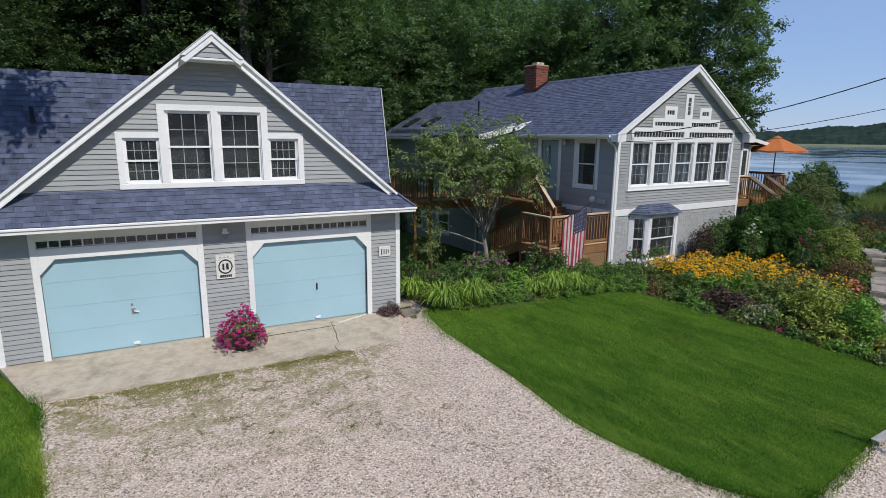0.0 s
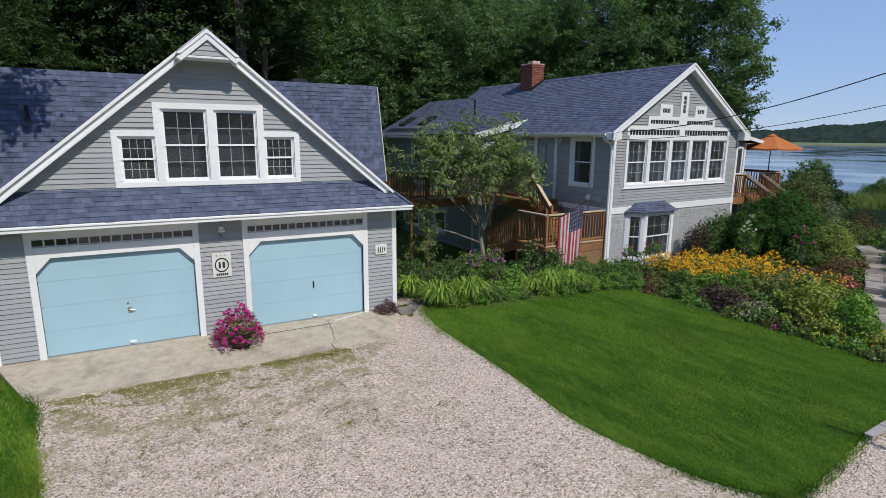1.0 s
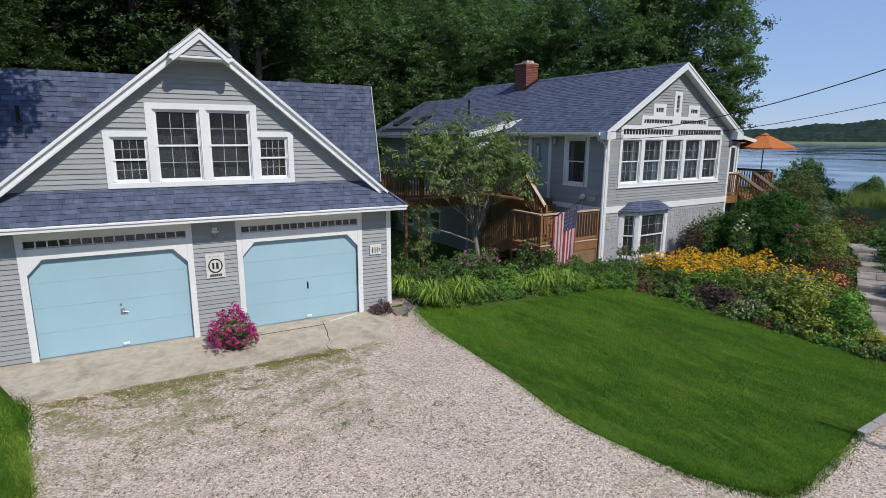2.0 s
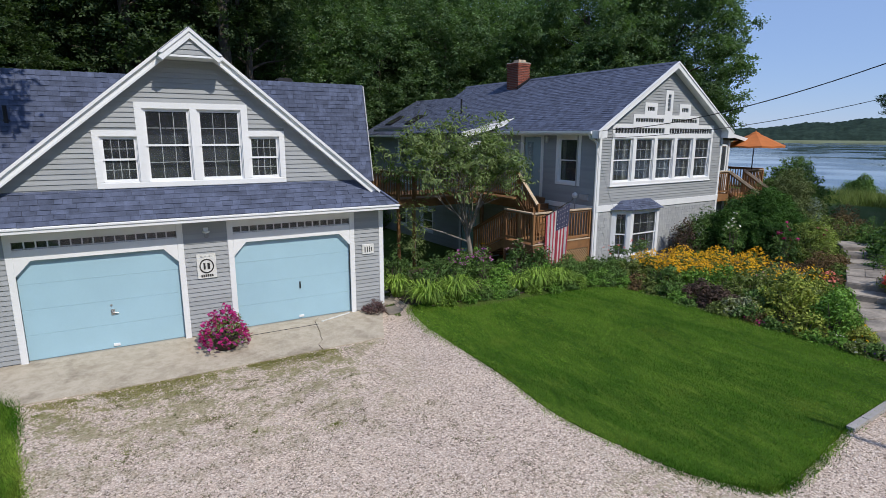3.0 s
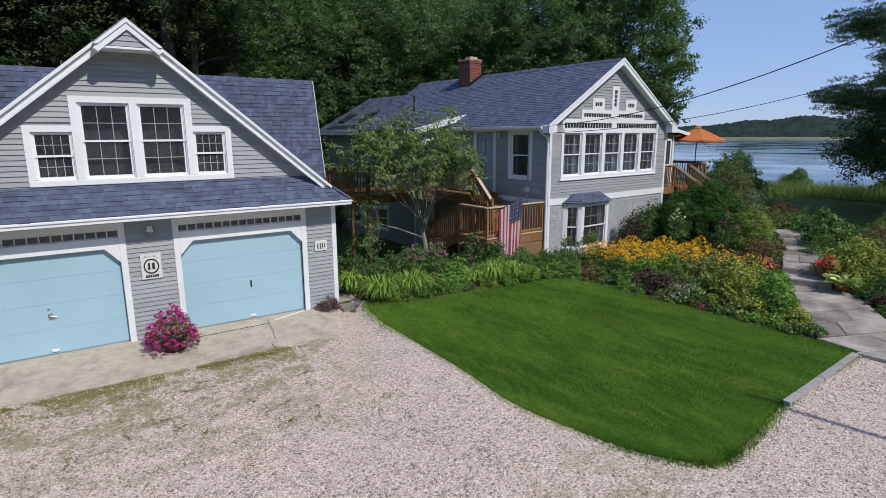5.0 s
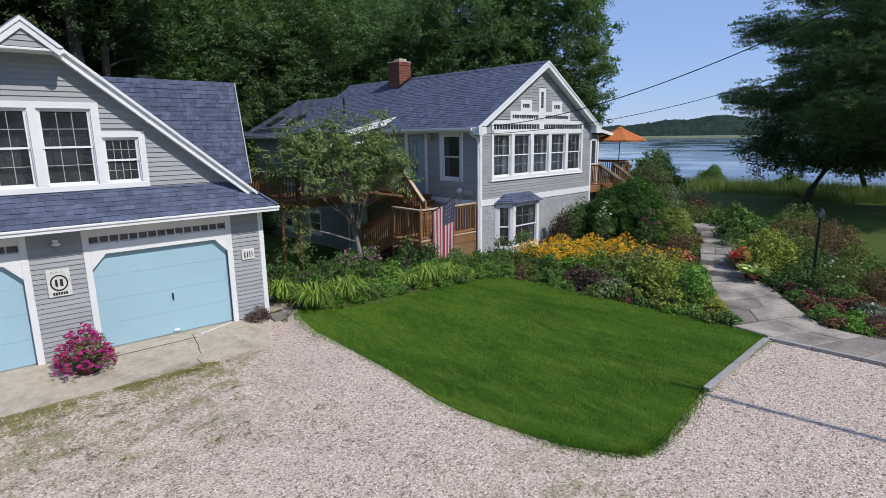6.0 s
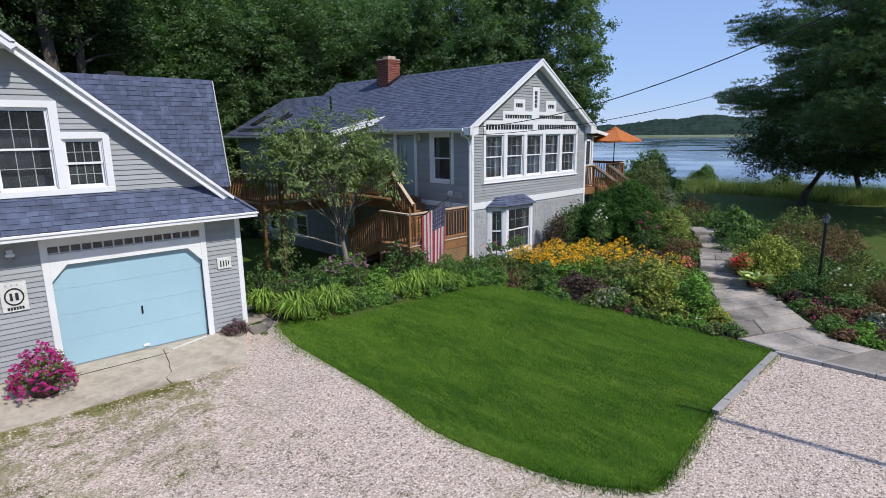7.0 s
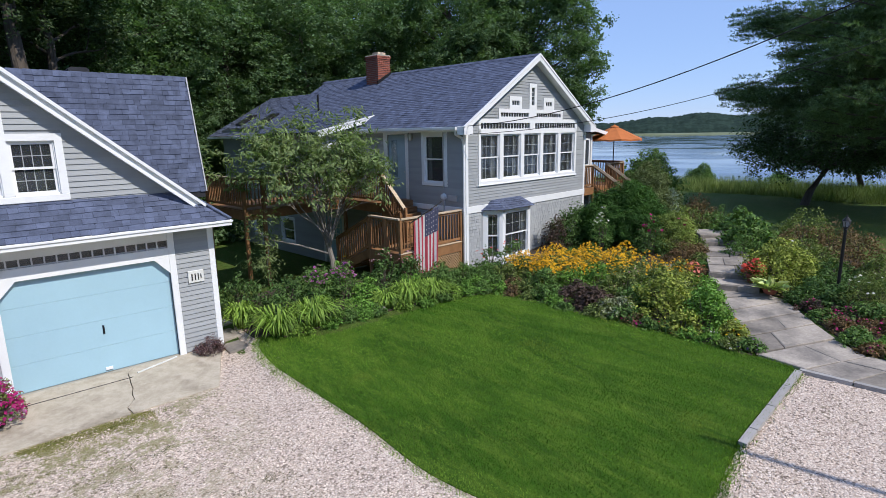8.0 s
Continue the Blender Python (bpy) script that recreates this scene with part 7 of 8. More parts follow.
def plant_beds():
    rnd = random.Random(31)
    # golden coneflowers in a sweep before the bay
    k = 0
    for x, y, r, h in ((9.0, -1.1, .55, .95), (9.6, -1.7, .6, 1.0), (10.3, -1.3, .6, 1.05), (10.3, -2.3, .62, 1.05), (11.2, -2.0, .6, 1.05), (11.0, -3.0, .62, 1.05), (11.9, -2.8, .6, 1.05), (11.6, -3.8, .6, 1.0),
                       (10.4, -3.4, .55, .98), (9.6, -2.6, .5, .95), (11.0, -4.4, .55, .9), (11.9, -4.6, .5, .85), (9.0, -2.0, .45, .9)):
        ruddy(x, y, r, h * .84, 400 + k, 270 if y > -3.2 else 80)
        k += 1
    S = lambda *a, **q: shrub(*a, **q)
    # front of the sweep
    S("perennial", "tall mid-green perennial with narrow leaves", "plant", 8.25, -2.5, 0.5, 0.5, 0.8, L_MID, 420, (.10, .03), 70, 26, .14, group="border perennials")
    S("perennial", "bright green leafy perennial in the garden bed", "plant", 9.3, -3.5, .6, .6, .85, L_LIME, 421, (.09, .035), 70, 26, .14, group="border perennials")
    S("perennial", "dark purple leafy perennial in the garden bed", "plant", 8.2, -3.6, 0.5, 0.5, 0.62, L_PURPLE, 422, (.08, .045), 70, 26, .13, group="border perennials")
    S("perennial", "dark purple leafy perennial in the garden bed", "plant", 8.2, -4.2, 0.5, 0.5, 0.6, L_PURPLE, 423, (.08, .045), 60, 26, .13, group="border perennials")
    S("perennial", "olive perennial with seed heads", "plant", 9.4, -4.4, .65, .65, .85, L_OLIVE, 424, (.09, .04), 80, 26, .14, group="border perennials", blossoms=(P_BLUSH, 14, .05, .6))
    S("perennial", "pale variegated perennial in the garden bed", "plant", 8.05, -4.95, 0.42, 0.42, 0.6, L_PALE, 425, (.08, .04), 40, 22, .13, group="border perennials")
    S("shrub", "yellow-green rounded shrub in the garden bed", "shrub", 8.7, -5.75, 0.75, 0.75, 1.1, L_GOLDEN, 426, (.075, .04), 150, 30, .17)
    S("shrub", "yellow-green rounded shrub in the garden bed", "shrub", 9.8, -5.2, 0.75, 0.75, 0.95, L_OLIVE, 427, (.075, .04), 110, 28, .16)
    S("shrub", "loose arching shrub with bright green leaves", "shrub", 8.75, -6.75, 0.55, 0.5, 0.95, L_LIME, 428, (.085, .04), 90, 24, .17)
    S("shrub", "loose arching shrub with bright green leaves", "shrub", 9.8, -6.3, 0.5, 0.5, 0.75, L_LIME, 429, (.085, .04), 70, 22, .16)
    S("groundcover", "low magenta-flowered ground cover", "flowers", 7.95, -5.5, 0.4, 0.35, 0.28, L_RUST, 430, (.05, .03), 40, 20, .10, blossoms=(P_PINK, 26, .06, .3))
    S("groundcover", "low coral-flowered ground cover", "flowers", 8.0, -6.2, 0.35, 0.35, 0.26, L_MID, 431, (.05, .03), 40, 20, .10, blossoms=(P_RED, 14, .05, .3))
    S("groundcover", "small yellow-flowered clump in the garden bed", "flowers", 8.5, -7.45, 0.28, 0.28, 0.42, L_GOLDEN, 432, (.06, .02), 30, 22, .09, blossoms=(P_WHITE, 10, .05, .5))
    S("groundcover", "violet-flowered edging plant in the garden bed", "flowers", 8.2, -7.9, 0.22, 0.2, 0.22, L_PURPLE, 433, (.05, .03), 30, 18, .08, blossoms=(P_VIOLET, 22, .05, .3))
    S("groundcover", "low edging plant with pale flowers", "flowers", 8.0, -7.2, 0.28, 0.26, 0.28, L_LIME, 434, (.06, .03), 34, 20, .09, blossoms=(P_WHITE, 6, .06, .5))
    S("perennial", "low rusty sedum by the lawn edge", "plant", 8.1, -1.55, 0.35, 0.3, 0.35, L_RUST, 435, (.06, .04), 40, 22, .12, group="border perennials")
    S("perennial", "pale green leafy perennial in the garden bed", "plant", 8.1, -1.2, .5, .5, .6, L_OLIVE, 436, (.08, .04), 50, 24, .13, group="border perennials")
    for i, (x, y, r, h, m, lab) in enumerate(((7.85, -2.9, .38, .5, L_MID, "mid-green leafy border plant"), (7.8, -3.3, .35, .4, L_LIME, "bright green leafy perennial in the garden bed"), (7.9, -4.6, .36, .42, L_OLIVE, "olive perennial with seed heads"), (8.0, -5.2, .34, .4, L_MID, "mid-green leafy border plant"), (8.15, -6.5, .4, .5, L_GOLDEN, "yellow-green low perennial in the garden bed"), (7.9, -2.1, .36, .45, L_OLIVE, "pale green leafy perennial in the garden bed"),
                                                 (8.9, -3.0, .5, .8, L_LIME, "bright green leafy perennial in the garden bed"), (9.0, -4.2, .55, .8, L_OLIVE, "olive perennial with seed heads"), (10.2, -4.2, .55, .85, L_OLIVE, "olive perennial with seed heads"), (8.9, -5.0, .5, .75, L_MID, "mid-green leafy border plant"), (10.9, -5.2, .5, .7, L_GOLDEN, "yellow-green low perennial in the garden bed"), (11.5, -5.5, .4, .5, L_LIME, "bright green leafy perennial in the garden bed"))):
        S("perennial", lab, "plant", x, y, r, r, h, m, 460 + i, (.08, .035), 56, 26, .13, group="border perennials")
    for i, (x, y, r, h, m, f) in enumerate(((8.1, -7.95, .28, .26, L_MID, P_VIOLET), (8.55, -7.45, .32, .40, L_GOLDEN, P_YELLOW), (9.0, -7.1, .32, .42, L_LIME, None), (9.4, -6.8, .3, .4, L_OLIVE, None), (9.8, -6.5, .3, .4, L_MID, None), (10.2, -6.25, .32, .42, L_LIME, P_WHITE), (10.65, -5.95, .32, .4, L_OLIVE, None), (11.05, -5.7, .3, .38, L_RUST, P_RED), (8.0, -7.7, .3, .3, L_OLIVE, P_WHITE),
                                              (10.3, -9.35, .3, .25, L_MID, None), (10.75, -8.95, .3, .28, L_RUST, P_PINK), (11.15, -8.5, .32, .3, L_MID, None), (11.6, -8.15, .34, .32, L_PURPLE, P_PINK), (12.15, -7.75, .32, .34, L_SHRUB, None), (9.95, -9.9, .28, .24, L_LIME, None), (9.85, -10.5, .3, .25, L_RUST, P_PINK), (9.9, -11.1, .3, .25, L_MID, None), (2.95, -.62, .3, .28, L_MID, None), (1.75, -.62, .26, .22, L_LILY, None), (2.55, -.68, .26, .22, L_LIME, None), (4.55, -.86, .24, .2, L_LILY, None), (5.2, -.95, .26, .22, L_LIME, None), (5.75, -1.0, .26, .22, L_MID, None), (3.4, -.68, .28, .25, L_LIME, None), (3.8, -.7, .26, .24, L_MID, None), (6.2, -.98, .3, .32, L_LILY, None), (6.65, -1.05, .3, .32, L_LIME, None), (7.1, -1.2, .3, .32, L_MID, None), (7.45, -1.5, .28, .3, L_LIME, None), (7.55, -1.95, .28, .32, L_RUST, None), (7.6, -2.5, .26, .3, L_OLIVE, None), (7.6, -3.7, .25, .3, L_MID, None), (7.7, -4.4, .25, .28, L_OLIVE, None), (7.85, -5.8, .25, .28, L_MID, None), (7.9, -6.8, .25, .28, L_LIME, None), (12.5, -5.05, .3, .4, L_RUST, P_RED), (13.1, -4.75, .32, .4, L_MID, None), (13.8, -4.45, .32, .42, L_OLIVE, None), (14.5, -4.1, .34, .45, L_RUST, None), (15.1, -3.75, .34, .5, L_OLIVE, None), (13.2, -6.45, .3, .35, L_MID, None), (13.9, -6.1, .3, .35, L_LIME, None), (14.8, -5.75, .3, .35, L_MID, None), (9.6, -9.75, .26, .22, L_RUST, P_PINK), (9.9, -9.35, .26, .24, L_MID, None), (9.58, -10.25, .26, .22, L_LIME, None), (9.6, -11.6, .26, .22, L_OLIVE, None))):
        S("edging_plant", "low leafy plant spilling over the bed edge", "plant", x, y, r, r, h, m, 700 + i, (.065, .032), 46, 24, .1, group="bed edging plants", blossoms=(f, 18, .055, .35) if f else None)
    # coral planting and stones beside the steps
    S("groundcover", "coral red-flowered plant beside the steps", "flowers", 12.3, -4.85, 0.32, 0.30, 0.55, L_RUST, 437, (.06, .035), 34, 20, .1, blossoms=(P_CORAL, 110, .085, .4))
    S("shrub", "rusty brown low shrub beside the steps", "shrub", 13.8, -3.9, 0.6, 0.55, 0.65, L_RUST, 438, (.06, .03), 90, 26, .16)
    S("shrub", "upright olive green shrub in the garden bed", "shrub", 14.8, -3.1, 0.78, 0.75, 1.42, L_SPIKY, 439, (.15, .022), 190, 34, .2, up=.9, blossoms=(P_PINK, 4, .09, .7))
    S("rose_bush", "dark leafy bush with magenta flowers", "bush", 13.75, -2.75, .55, .55, 1.3, L_SHRUB, 440, (.08, .04), 70, 24, .16, blossoms=(P_PINK, 14, .12, .7))
    # big dark shrubs before the far deck
    S("shrub", "large dense dark green shrub beside the house", "shrub", 15.1, -0.95, 1.75, 1.6, 1.95, L_YEW, 441, (.15, .022), 900, 64, .22, up=.9)
    S("shrub", "dark green shrub against the house wall", "shrub", 13.6, 0.35, 1.0, 0.55, 1.35, L_SHRUB, 442, (.09, .04), 150, 28, .22)
    S("shrub", "dark wine-leaved bush under the window", "bush", 12.6, 0.3, 0.55, 0.45, 1.25, L_PURPLE, 443, (.07, .04), 70, 24, .16)
    S("shrub", "smooth rounded evergreen bush", "bush", 17.6, -0.45, 1.55, 1.4, 2.5, L_BOX, 444, (.055, .036), 1000, 50, .17)
    S("shrub", "green bush beside the terrace", "bush", 21.4, 1.6, 1.75, 1.7, 2.8, L_MID, 445, (.12, .06), 620, 34, .26)
    S("shrub", "silver-blue juniper in the garden bed", "bush", 17.7, -1.35, 0.5, 0.5, 1.6, L_SILVER, 446, (.10, .03), 110, 26, .22)
    S("shrub", "low rust-leaved hedge plant", "bush", 19.3, -1.9, .95, 0.8, 1.3, L_RUST, 447, (.08, .04), 110, 26, .2)
    S("white_phlox", "tall white-flowered perennial in the garden bed", "flowers", 12.75, -1.45, .35, .35, 1.55, L_MID, 448, (.08, .03), 40, 22, .14, blossoms=(P_WHITE, 26, .11, .72))
    S("rose_bush", "airy rose bush with red blooms under the bay", "bush", 8.55, -.15, .5, .4, 1.0, L_SHRUB, 449, (.07, .04), 46, 20, .14, blossoms=(P_RED, 7, .10, .6))
    S("rose_bush", "airy rose bush with red blooms under the bay", "bush", 9.4, -.45, .5, .4, 1.15, L_MID, 450, (.07, .035), 46, 20, .14, blossoms=(P_RED, 5, .10, .6))
    # bed along the deck: day lilies and phlox
    lil = ((1.4, -.3, .72, .62), (2.2, -.42, .74, .62), (4.25, -.55, .5, .45), (4.95, -.62, .62, .58), (5.7, -.7, .55, .5), (1.0, .8, .5, .6))
    for i, (x, y, r, h) in enumerate(lil):
        grass_clump("daylily", "arching clump of bright green daylily leaves", x, y, r, h, L_LILY, 500 + i, 260, .032, "daylily clumps")
    S("phlox", "phlox clump with lilac pink flower heads", "flowers", 3.0, .75, .55, .5, 1.0, L_MID, 520, (.09, .03), 70, 24, .14, blossoms=(P_LILAC, 58, .085, .72), group="phlox")
    S("phlox", "phlox clump with lilac pink flower heads", "flowers", 3.7, .55, .5, .45, 1.05, L_MID, 521, (.09, .03), 60, 24, .14, blossoms=(P_LILAC, 58, .085, .72), group="phlox")
    S("phlox", "leafy phlox with pale pink flower heads", "flowers", 5.1, .75, .6, .5, 1.1, L_SHRUB, 522, (.09, .035), 70, 24, .15, blossoms=(P_BLUSH, 34, .085, .75), group="phlox")
    S("phlox", "leafy phlox with pale pink flower heads", "flowers", 5.9, .55, .5, .45, 1.0, L_SHRUB, 523, (.09, .035), 60, 24, .15, blossoms=(P_BLUSH, 24, .07, .75), group="phlox")
    S("perennial", "mid-green leafy border plant", "plant", 6.6, .0, .6, .5, .7, L_MID, 524, (.09, .04), 70, 24, .14, group="border perennials")
    S("perennial", "mid-green leafy border plant", "plant", 7.3, -.3, .6, .5, .6, L_MID, 525, (.08, .03), 70, 24, .14, group="border perennials")
    S("perennial", "feathery green border plant", "plant", 7.9, -.6, .55, .5, .55, L_MID, 526, (.10, .015), 70, 30, .14, group="border perennials")
    S("perennial", "mid-green leafy border plant", "plant", 4.2, .2, .5, .4, .6, L_LIME, 527, (.09, .04), 60, 24, .14, group="border perennials")
    S("perennial", "dark leafy border plant", "plant", 2.2, .9, .6, .6, .9, L_SHRUB, 528, (.10, .04), 70, 24, .16, group="border perennials")
    S("perennial", "dark leafy border plant", "plant", 1.5, 2.0, .6, .7, .9, L_SHRUB, 529, (.10, .04), 70, 24, .16, group="border perennials")
    S("perennial", "dark leafy border plant", "plant", 3.6, 1.8, .8, .7, .8, L_SHRUB, 530, (.10, .05), 70, 24, .16, group="border perennials")
    S("lily", "yellow-flowered lily beside the tree", "flowers", 4.1, 1.4, .25, .25, 1.25, L_LIME, 531, (.1, .03), 20, 18, .12, blossoms=(P_YELLOW, 4, .14, .8))
    for i, (x, y, r, h) in enumerate(((3.5, -.45, .4, .4), (4.6, -.3, .4, .5), (6.2, -.5, .45, .55), (7.1, -1.0, .4, .4), (7.6, -1.2, .4, .45), (7.5, -.7, .45, .55), (5.4, -.2, .45, .6), (2.6, .1, .5, .65), (1.7, .3, .5, .7))):
        S("perennial", "mid-green leafy border plant", "plant", x, y, r, r, h, L_MID if i % 3 else L_LIME, 480 + i, (.08, .03), 50, 26, .12, group="border perennials")
    # bed beyond the path
    S("shrub", "dense golden-green rounded shrub", "shrub", 13.27, -6.9, 1.05, 0.95, 1.2, L_GOLDEN, 540, (.07, .04), 260, 34, .18)
    S("shrub", "low spreading dark evergreen in the garden bed", "shrub", 12.3, -7.9, 0.65, 0.55, 0.5, L_SHRUB, 541, (.07, .025), 90, 26, .15)
    S("shrub", "low spreading dark evergreen in the garden bed", "shrub", 13.3, -8.5, 0.7, 0.6, 0.55, L_SHRUB, 542, (.07, .025), 60, 26, .14)
    S("hydrangea", "leafy blue-green hydrangea bush", "bush", 16.5, -4.9, 0.8, 0.8, 1.05, L_MID, 543, (.13, .08), 100, 22, .2, group="hydrangeas")
    S("hydrangea", "leafy blue-green hydrangea bush", "bush", 17.6, -4.2, 1.0, 1.0, 1.15, L_MID, 544, (.13, .08), 100, 22, .2, group="hydrangeas")
    S("shrub", "low leafy shrub beside the upper path", "shrub", 15.2, -6.2, .6, .5, .5, L_SHRUB, 545, (.09, .05), 70, 24, .16)
    S("shrub", "olive shrub with reddish tips", "shrub", 18.4, -6.0, 1.1, 1.0, 1.25, L_OLIVE, 546, (.08, .04), 120, 26, .2)
    S("shrub", "reddish brown loose shrub in the garden bed", "shrub", 15.9, -8.1, 0.8, 0.8, 1.0, L_RUST, 547, (.07, .035), 110, 26, .19)
    S("shrub", "reddish brown loose shrub in the garden bed", "shrub", 17.2, -7.2, 0.9, 0.9, 1.15, L_RUST, 548, (.07, .035), 90, 26, .18)
    S("perennial", "white-flowered feathery perennial in the garden bed", "flowers", 12.4, -9.1, 0.8, 0.75, 0.95, L_OLIVE, 549, (.09, .015), 110, 30, .17, blossoms=(P_WHITE, 22, .075, .55))
    S("perennial", "white-flowered feathery perennial in the garden bed", "flowers", 13.4, -9.6, 0.8, 0.7, 0.8, L_MID, 550, (.09, .02), 80, 28, .16, blossoms=(P_WHITE, 8, .075, .55))
    S("perennial", "tall rusty grass-like perennial in the garden bed", "plant", 12.4, -9.95, 0.5, 0.5, 0.8, L_RUST, 551, (.14, .015), 80, 28, .18)
    S("groundcover", "mat of magenta-flowered ground cover", "flowers", 11.45, -8.8, 0.55, 0.42, 0.32, L_PURPLE, 552, (.05, .03), 60, 22, .1, blossoms=(P_PINK, 34, .06, .35))
    S("groundcover", "mat of magenta-flowered ground cover", "flowers", 11.0, -9.45, 0.45, 0.4, 0.32, L_RUST, 553, (.05, .03), 60, 22, .1, blossoms=(P_PINK, 34, .06, .35))
    S("groundcover", "bright green edging clump", "plant", 10.3, -10.0, 0.25, 0.25, 0.34, L_LIME, 554, (.09, .02), 34, 24, .1)
    S("groundcover", "low purple-leaved edging plant", "flowers", 10.2, -10.45, 0.4, 0.4, 0.3, L_PURPLE, 555, (.05, .03), 44, 20, .09, blossoms=(P_PINK, 20, .06, .35))
    S("groundcover", "pale-flowered edging plant in the garden bed", "flowers", 10.8, -10.1, 0.5, 0.45, 0.35, L_SILVER, 556, (.06, .03), 44, 20, .1, blossoms=(P_WHITE, 8, .08, .4))
    for i, (x, y, r, h, m, lab) in enumerate(((12.0, -8.2, .4, .3, L_MID, "low green edging plant"), (11.98, -8.62, .42, .66, L_SHRUB, "dark leafy low shrub"), (12.9, -8.0, .5, .55, L_SHRUB, "dark leafy low shrub"), (13.9, -8.0, .6, .7, L_SHRUB, "dark leafy low shrub"), (14.6, -7.4, .7, .8, L_OLIVE, "olive leafy garden shrub"), (14.4, -8.9, .6, .8, L_OLIVE, "olive leafy garden shrub"), (11.7, -9.3, .5, .5, L_MID, "mid-green leafy border plant"), (11.3, -9.9, .45, .4, L_RUST, "rusty leaved low plant"),
                                                 (13.2, -10.4, .6, .8, L_OLIVE, "olive leafy garden shrub"), (14.3, -10.3, .6, .8, L_RUST, "rusty leaved low plant"), (10.3, -11.2, .5, .35, L_PURPLE, "low purple-leaved edging plant"), (11.4, -11.0, .5, .5, L_OLIVE, "olive leafy garden shrub"), (15.2, -5.3, .6, .7, L_MID, "mid-green leafy border plant"), (16.9, -6.4, .8, 1.0, L_RUST, "rusty leaved garden shrub"), (15.3, -6.9, .7, .9, L_OLIVE, "olive leafy garden shrub"), (19.0, -3.6, .9, 1.0, L_OLIVE, "olive leafy garden shrub"), (18.6, -2.9, .9, 1.1, L_MID, "mid-green leafy border plant"), (17.9, -2.4, .8, 1.2, L_OLIVE, "olive leafy garden shrub"))):
        S("border_plant", lab, "plant", x, y, r, r, h, m, 570 + i, (.08, .035), 64, 28, .15, group="path bed plants", blossoms=(P_WHITE, 5, .07, .5) if i % 5 == 4 else None)
    # potted hosta and coral flowers by the step
    z = .12
    root = thing("hosta_pot", "clay pot with variegated lime-edged hosta leaves", "plant pot", pose(12.0, -7.05, z))
    part("pot", Geo().lathe([(.13, 0), (.18, .10), (.195, .11), (.195, .14), (.17, .14), (.15, .1)], 16), M_BRICK, root, smooth=True)
    rng = np.random.default_rng(88)
    a = rng.uniform(0, 6.28, 60)
    c = np.column_stack([np.cos(a) * .08, np.sin(a) * .08, np.full(60, .14)])
    foliage("leaves", leaf_quads(rng, c, np.column_stack([np.cos(a), np.sin(a), rng.uniform(.25, 1.1, 60)]), .46, .20, .25), leafmat("hosta_leaf", (.55, .60, .26), (.36, .46, .15)), root)
    root = thing("flower_pot", "clay pot full of coral red flowers on the step", "plant pot", pose(12.5, -6.45, .22))
    part("pot", Geo().lathe([(.13, 0), (.18, .2), (.195, .21), (.195, .25), (.16, .25), (.14, .2)], 16), M_BRICK, root, smooth=True)
    c = dome(rng, 26, .28, .26, .34, .1) + np.array([0, 0, .22])
    foliage("leaves", clump_leaves(rng, c, np.full(26, .08), 16, .06, .04), L_MID, root)
    flowers(rng, dome(rng, 130, .30, .28, .38, .1, .85) + np.array([0, 0, .24]), .10, P_RED, "blossoms", root)
    # rocks edging the sweep
    for i in range(11):
        x, y = 11.35 + i * .12 + rnd.uniform(-.1, .1), -5.2 + i * .13 + rnd.uniform(-.15, .15)
        rock(x + .3, y + .05, rnd.uniform(.12, .24), 600 + i)
    rock(4.0, -.62, .13, 640)
    rock(3.6, -.5, .10, 641)


def rock(x, y, r, seed):
    rng = np.random.default_rng(seed)
    bm = bmesh.new()
    bmesh.ops.create_icosphere(bm, subdivisions=2, radius=r)
    o = rng.uniform(0, 50)
    for v in bm.verts:
        v.co *= 1 + .35 * noise.noise(v.co / r * .9 + Vector((o, o, o)))
        v.co.z *= .65
    me = bpy.data.meshes.new("rock")
    bm.to_mesh(me)
    bm.free()
    me.materials.append(M_ROCK)
    tagged(new("rock", me), "grey weathered garden rock edging the bed", "rock", "edging rocks").matrix_world = pose(x, y, land(x, y) + r * .28)


plant_beds()


def build_petunia():
    rng = np.random.default_rng(15)
    root = thing("petunia_pot", "dark pot overflowing with magenta petunias", "plant pot", pose(-3.87, -.84, -.062))
    part("pot", Geo().lathe([(.22, 0), (.28, .26), (.30, .27), (.30, .31), (.26, .31), (.24, .25)], 18), mat("dark_clay_pot", (.06, .045, .04), .7), root, smooth=True)
    c = dome(rng, 90, .48, .46, .64, .0) + np.array([0, 0, .16])
    foliage("leaves", clump_leaves(rng, c, np.full(90, .10), 16, .055, .03, .2), L_OLIVE, root)
    p = dome(rng, 520, .53, .50, .72, -.08, .6) + np.array([0, 0, .15]) + rng.normal(0, .02, (520, 3))
    flowers(rng, p[:430], .08, P_PINK, "blossoms", root, "magenta petunia blooms", 5, .9)
    flowers(rng, p[430:], .08, P_LILAC, "pale_blossoms", root, "lilac petunia blooms", 5, .9)


build_petunia()
shrub("heather", "small dark purple heather beside the garage door", "plant", -.16, -.28, .30, .24, .32, L_HEATHER, 17, (.05, .014), 60, 30, .09, z=-.03)


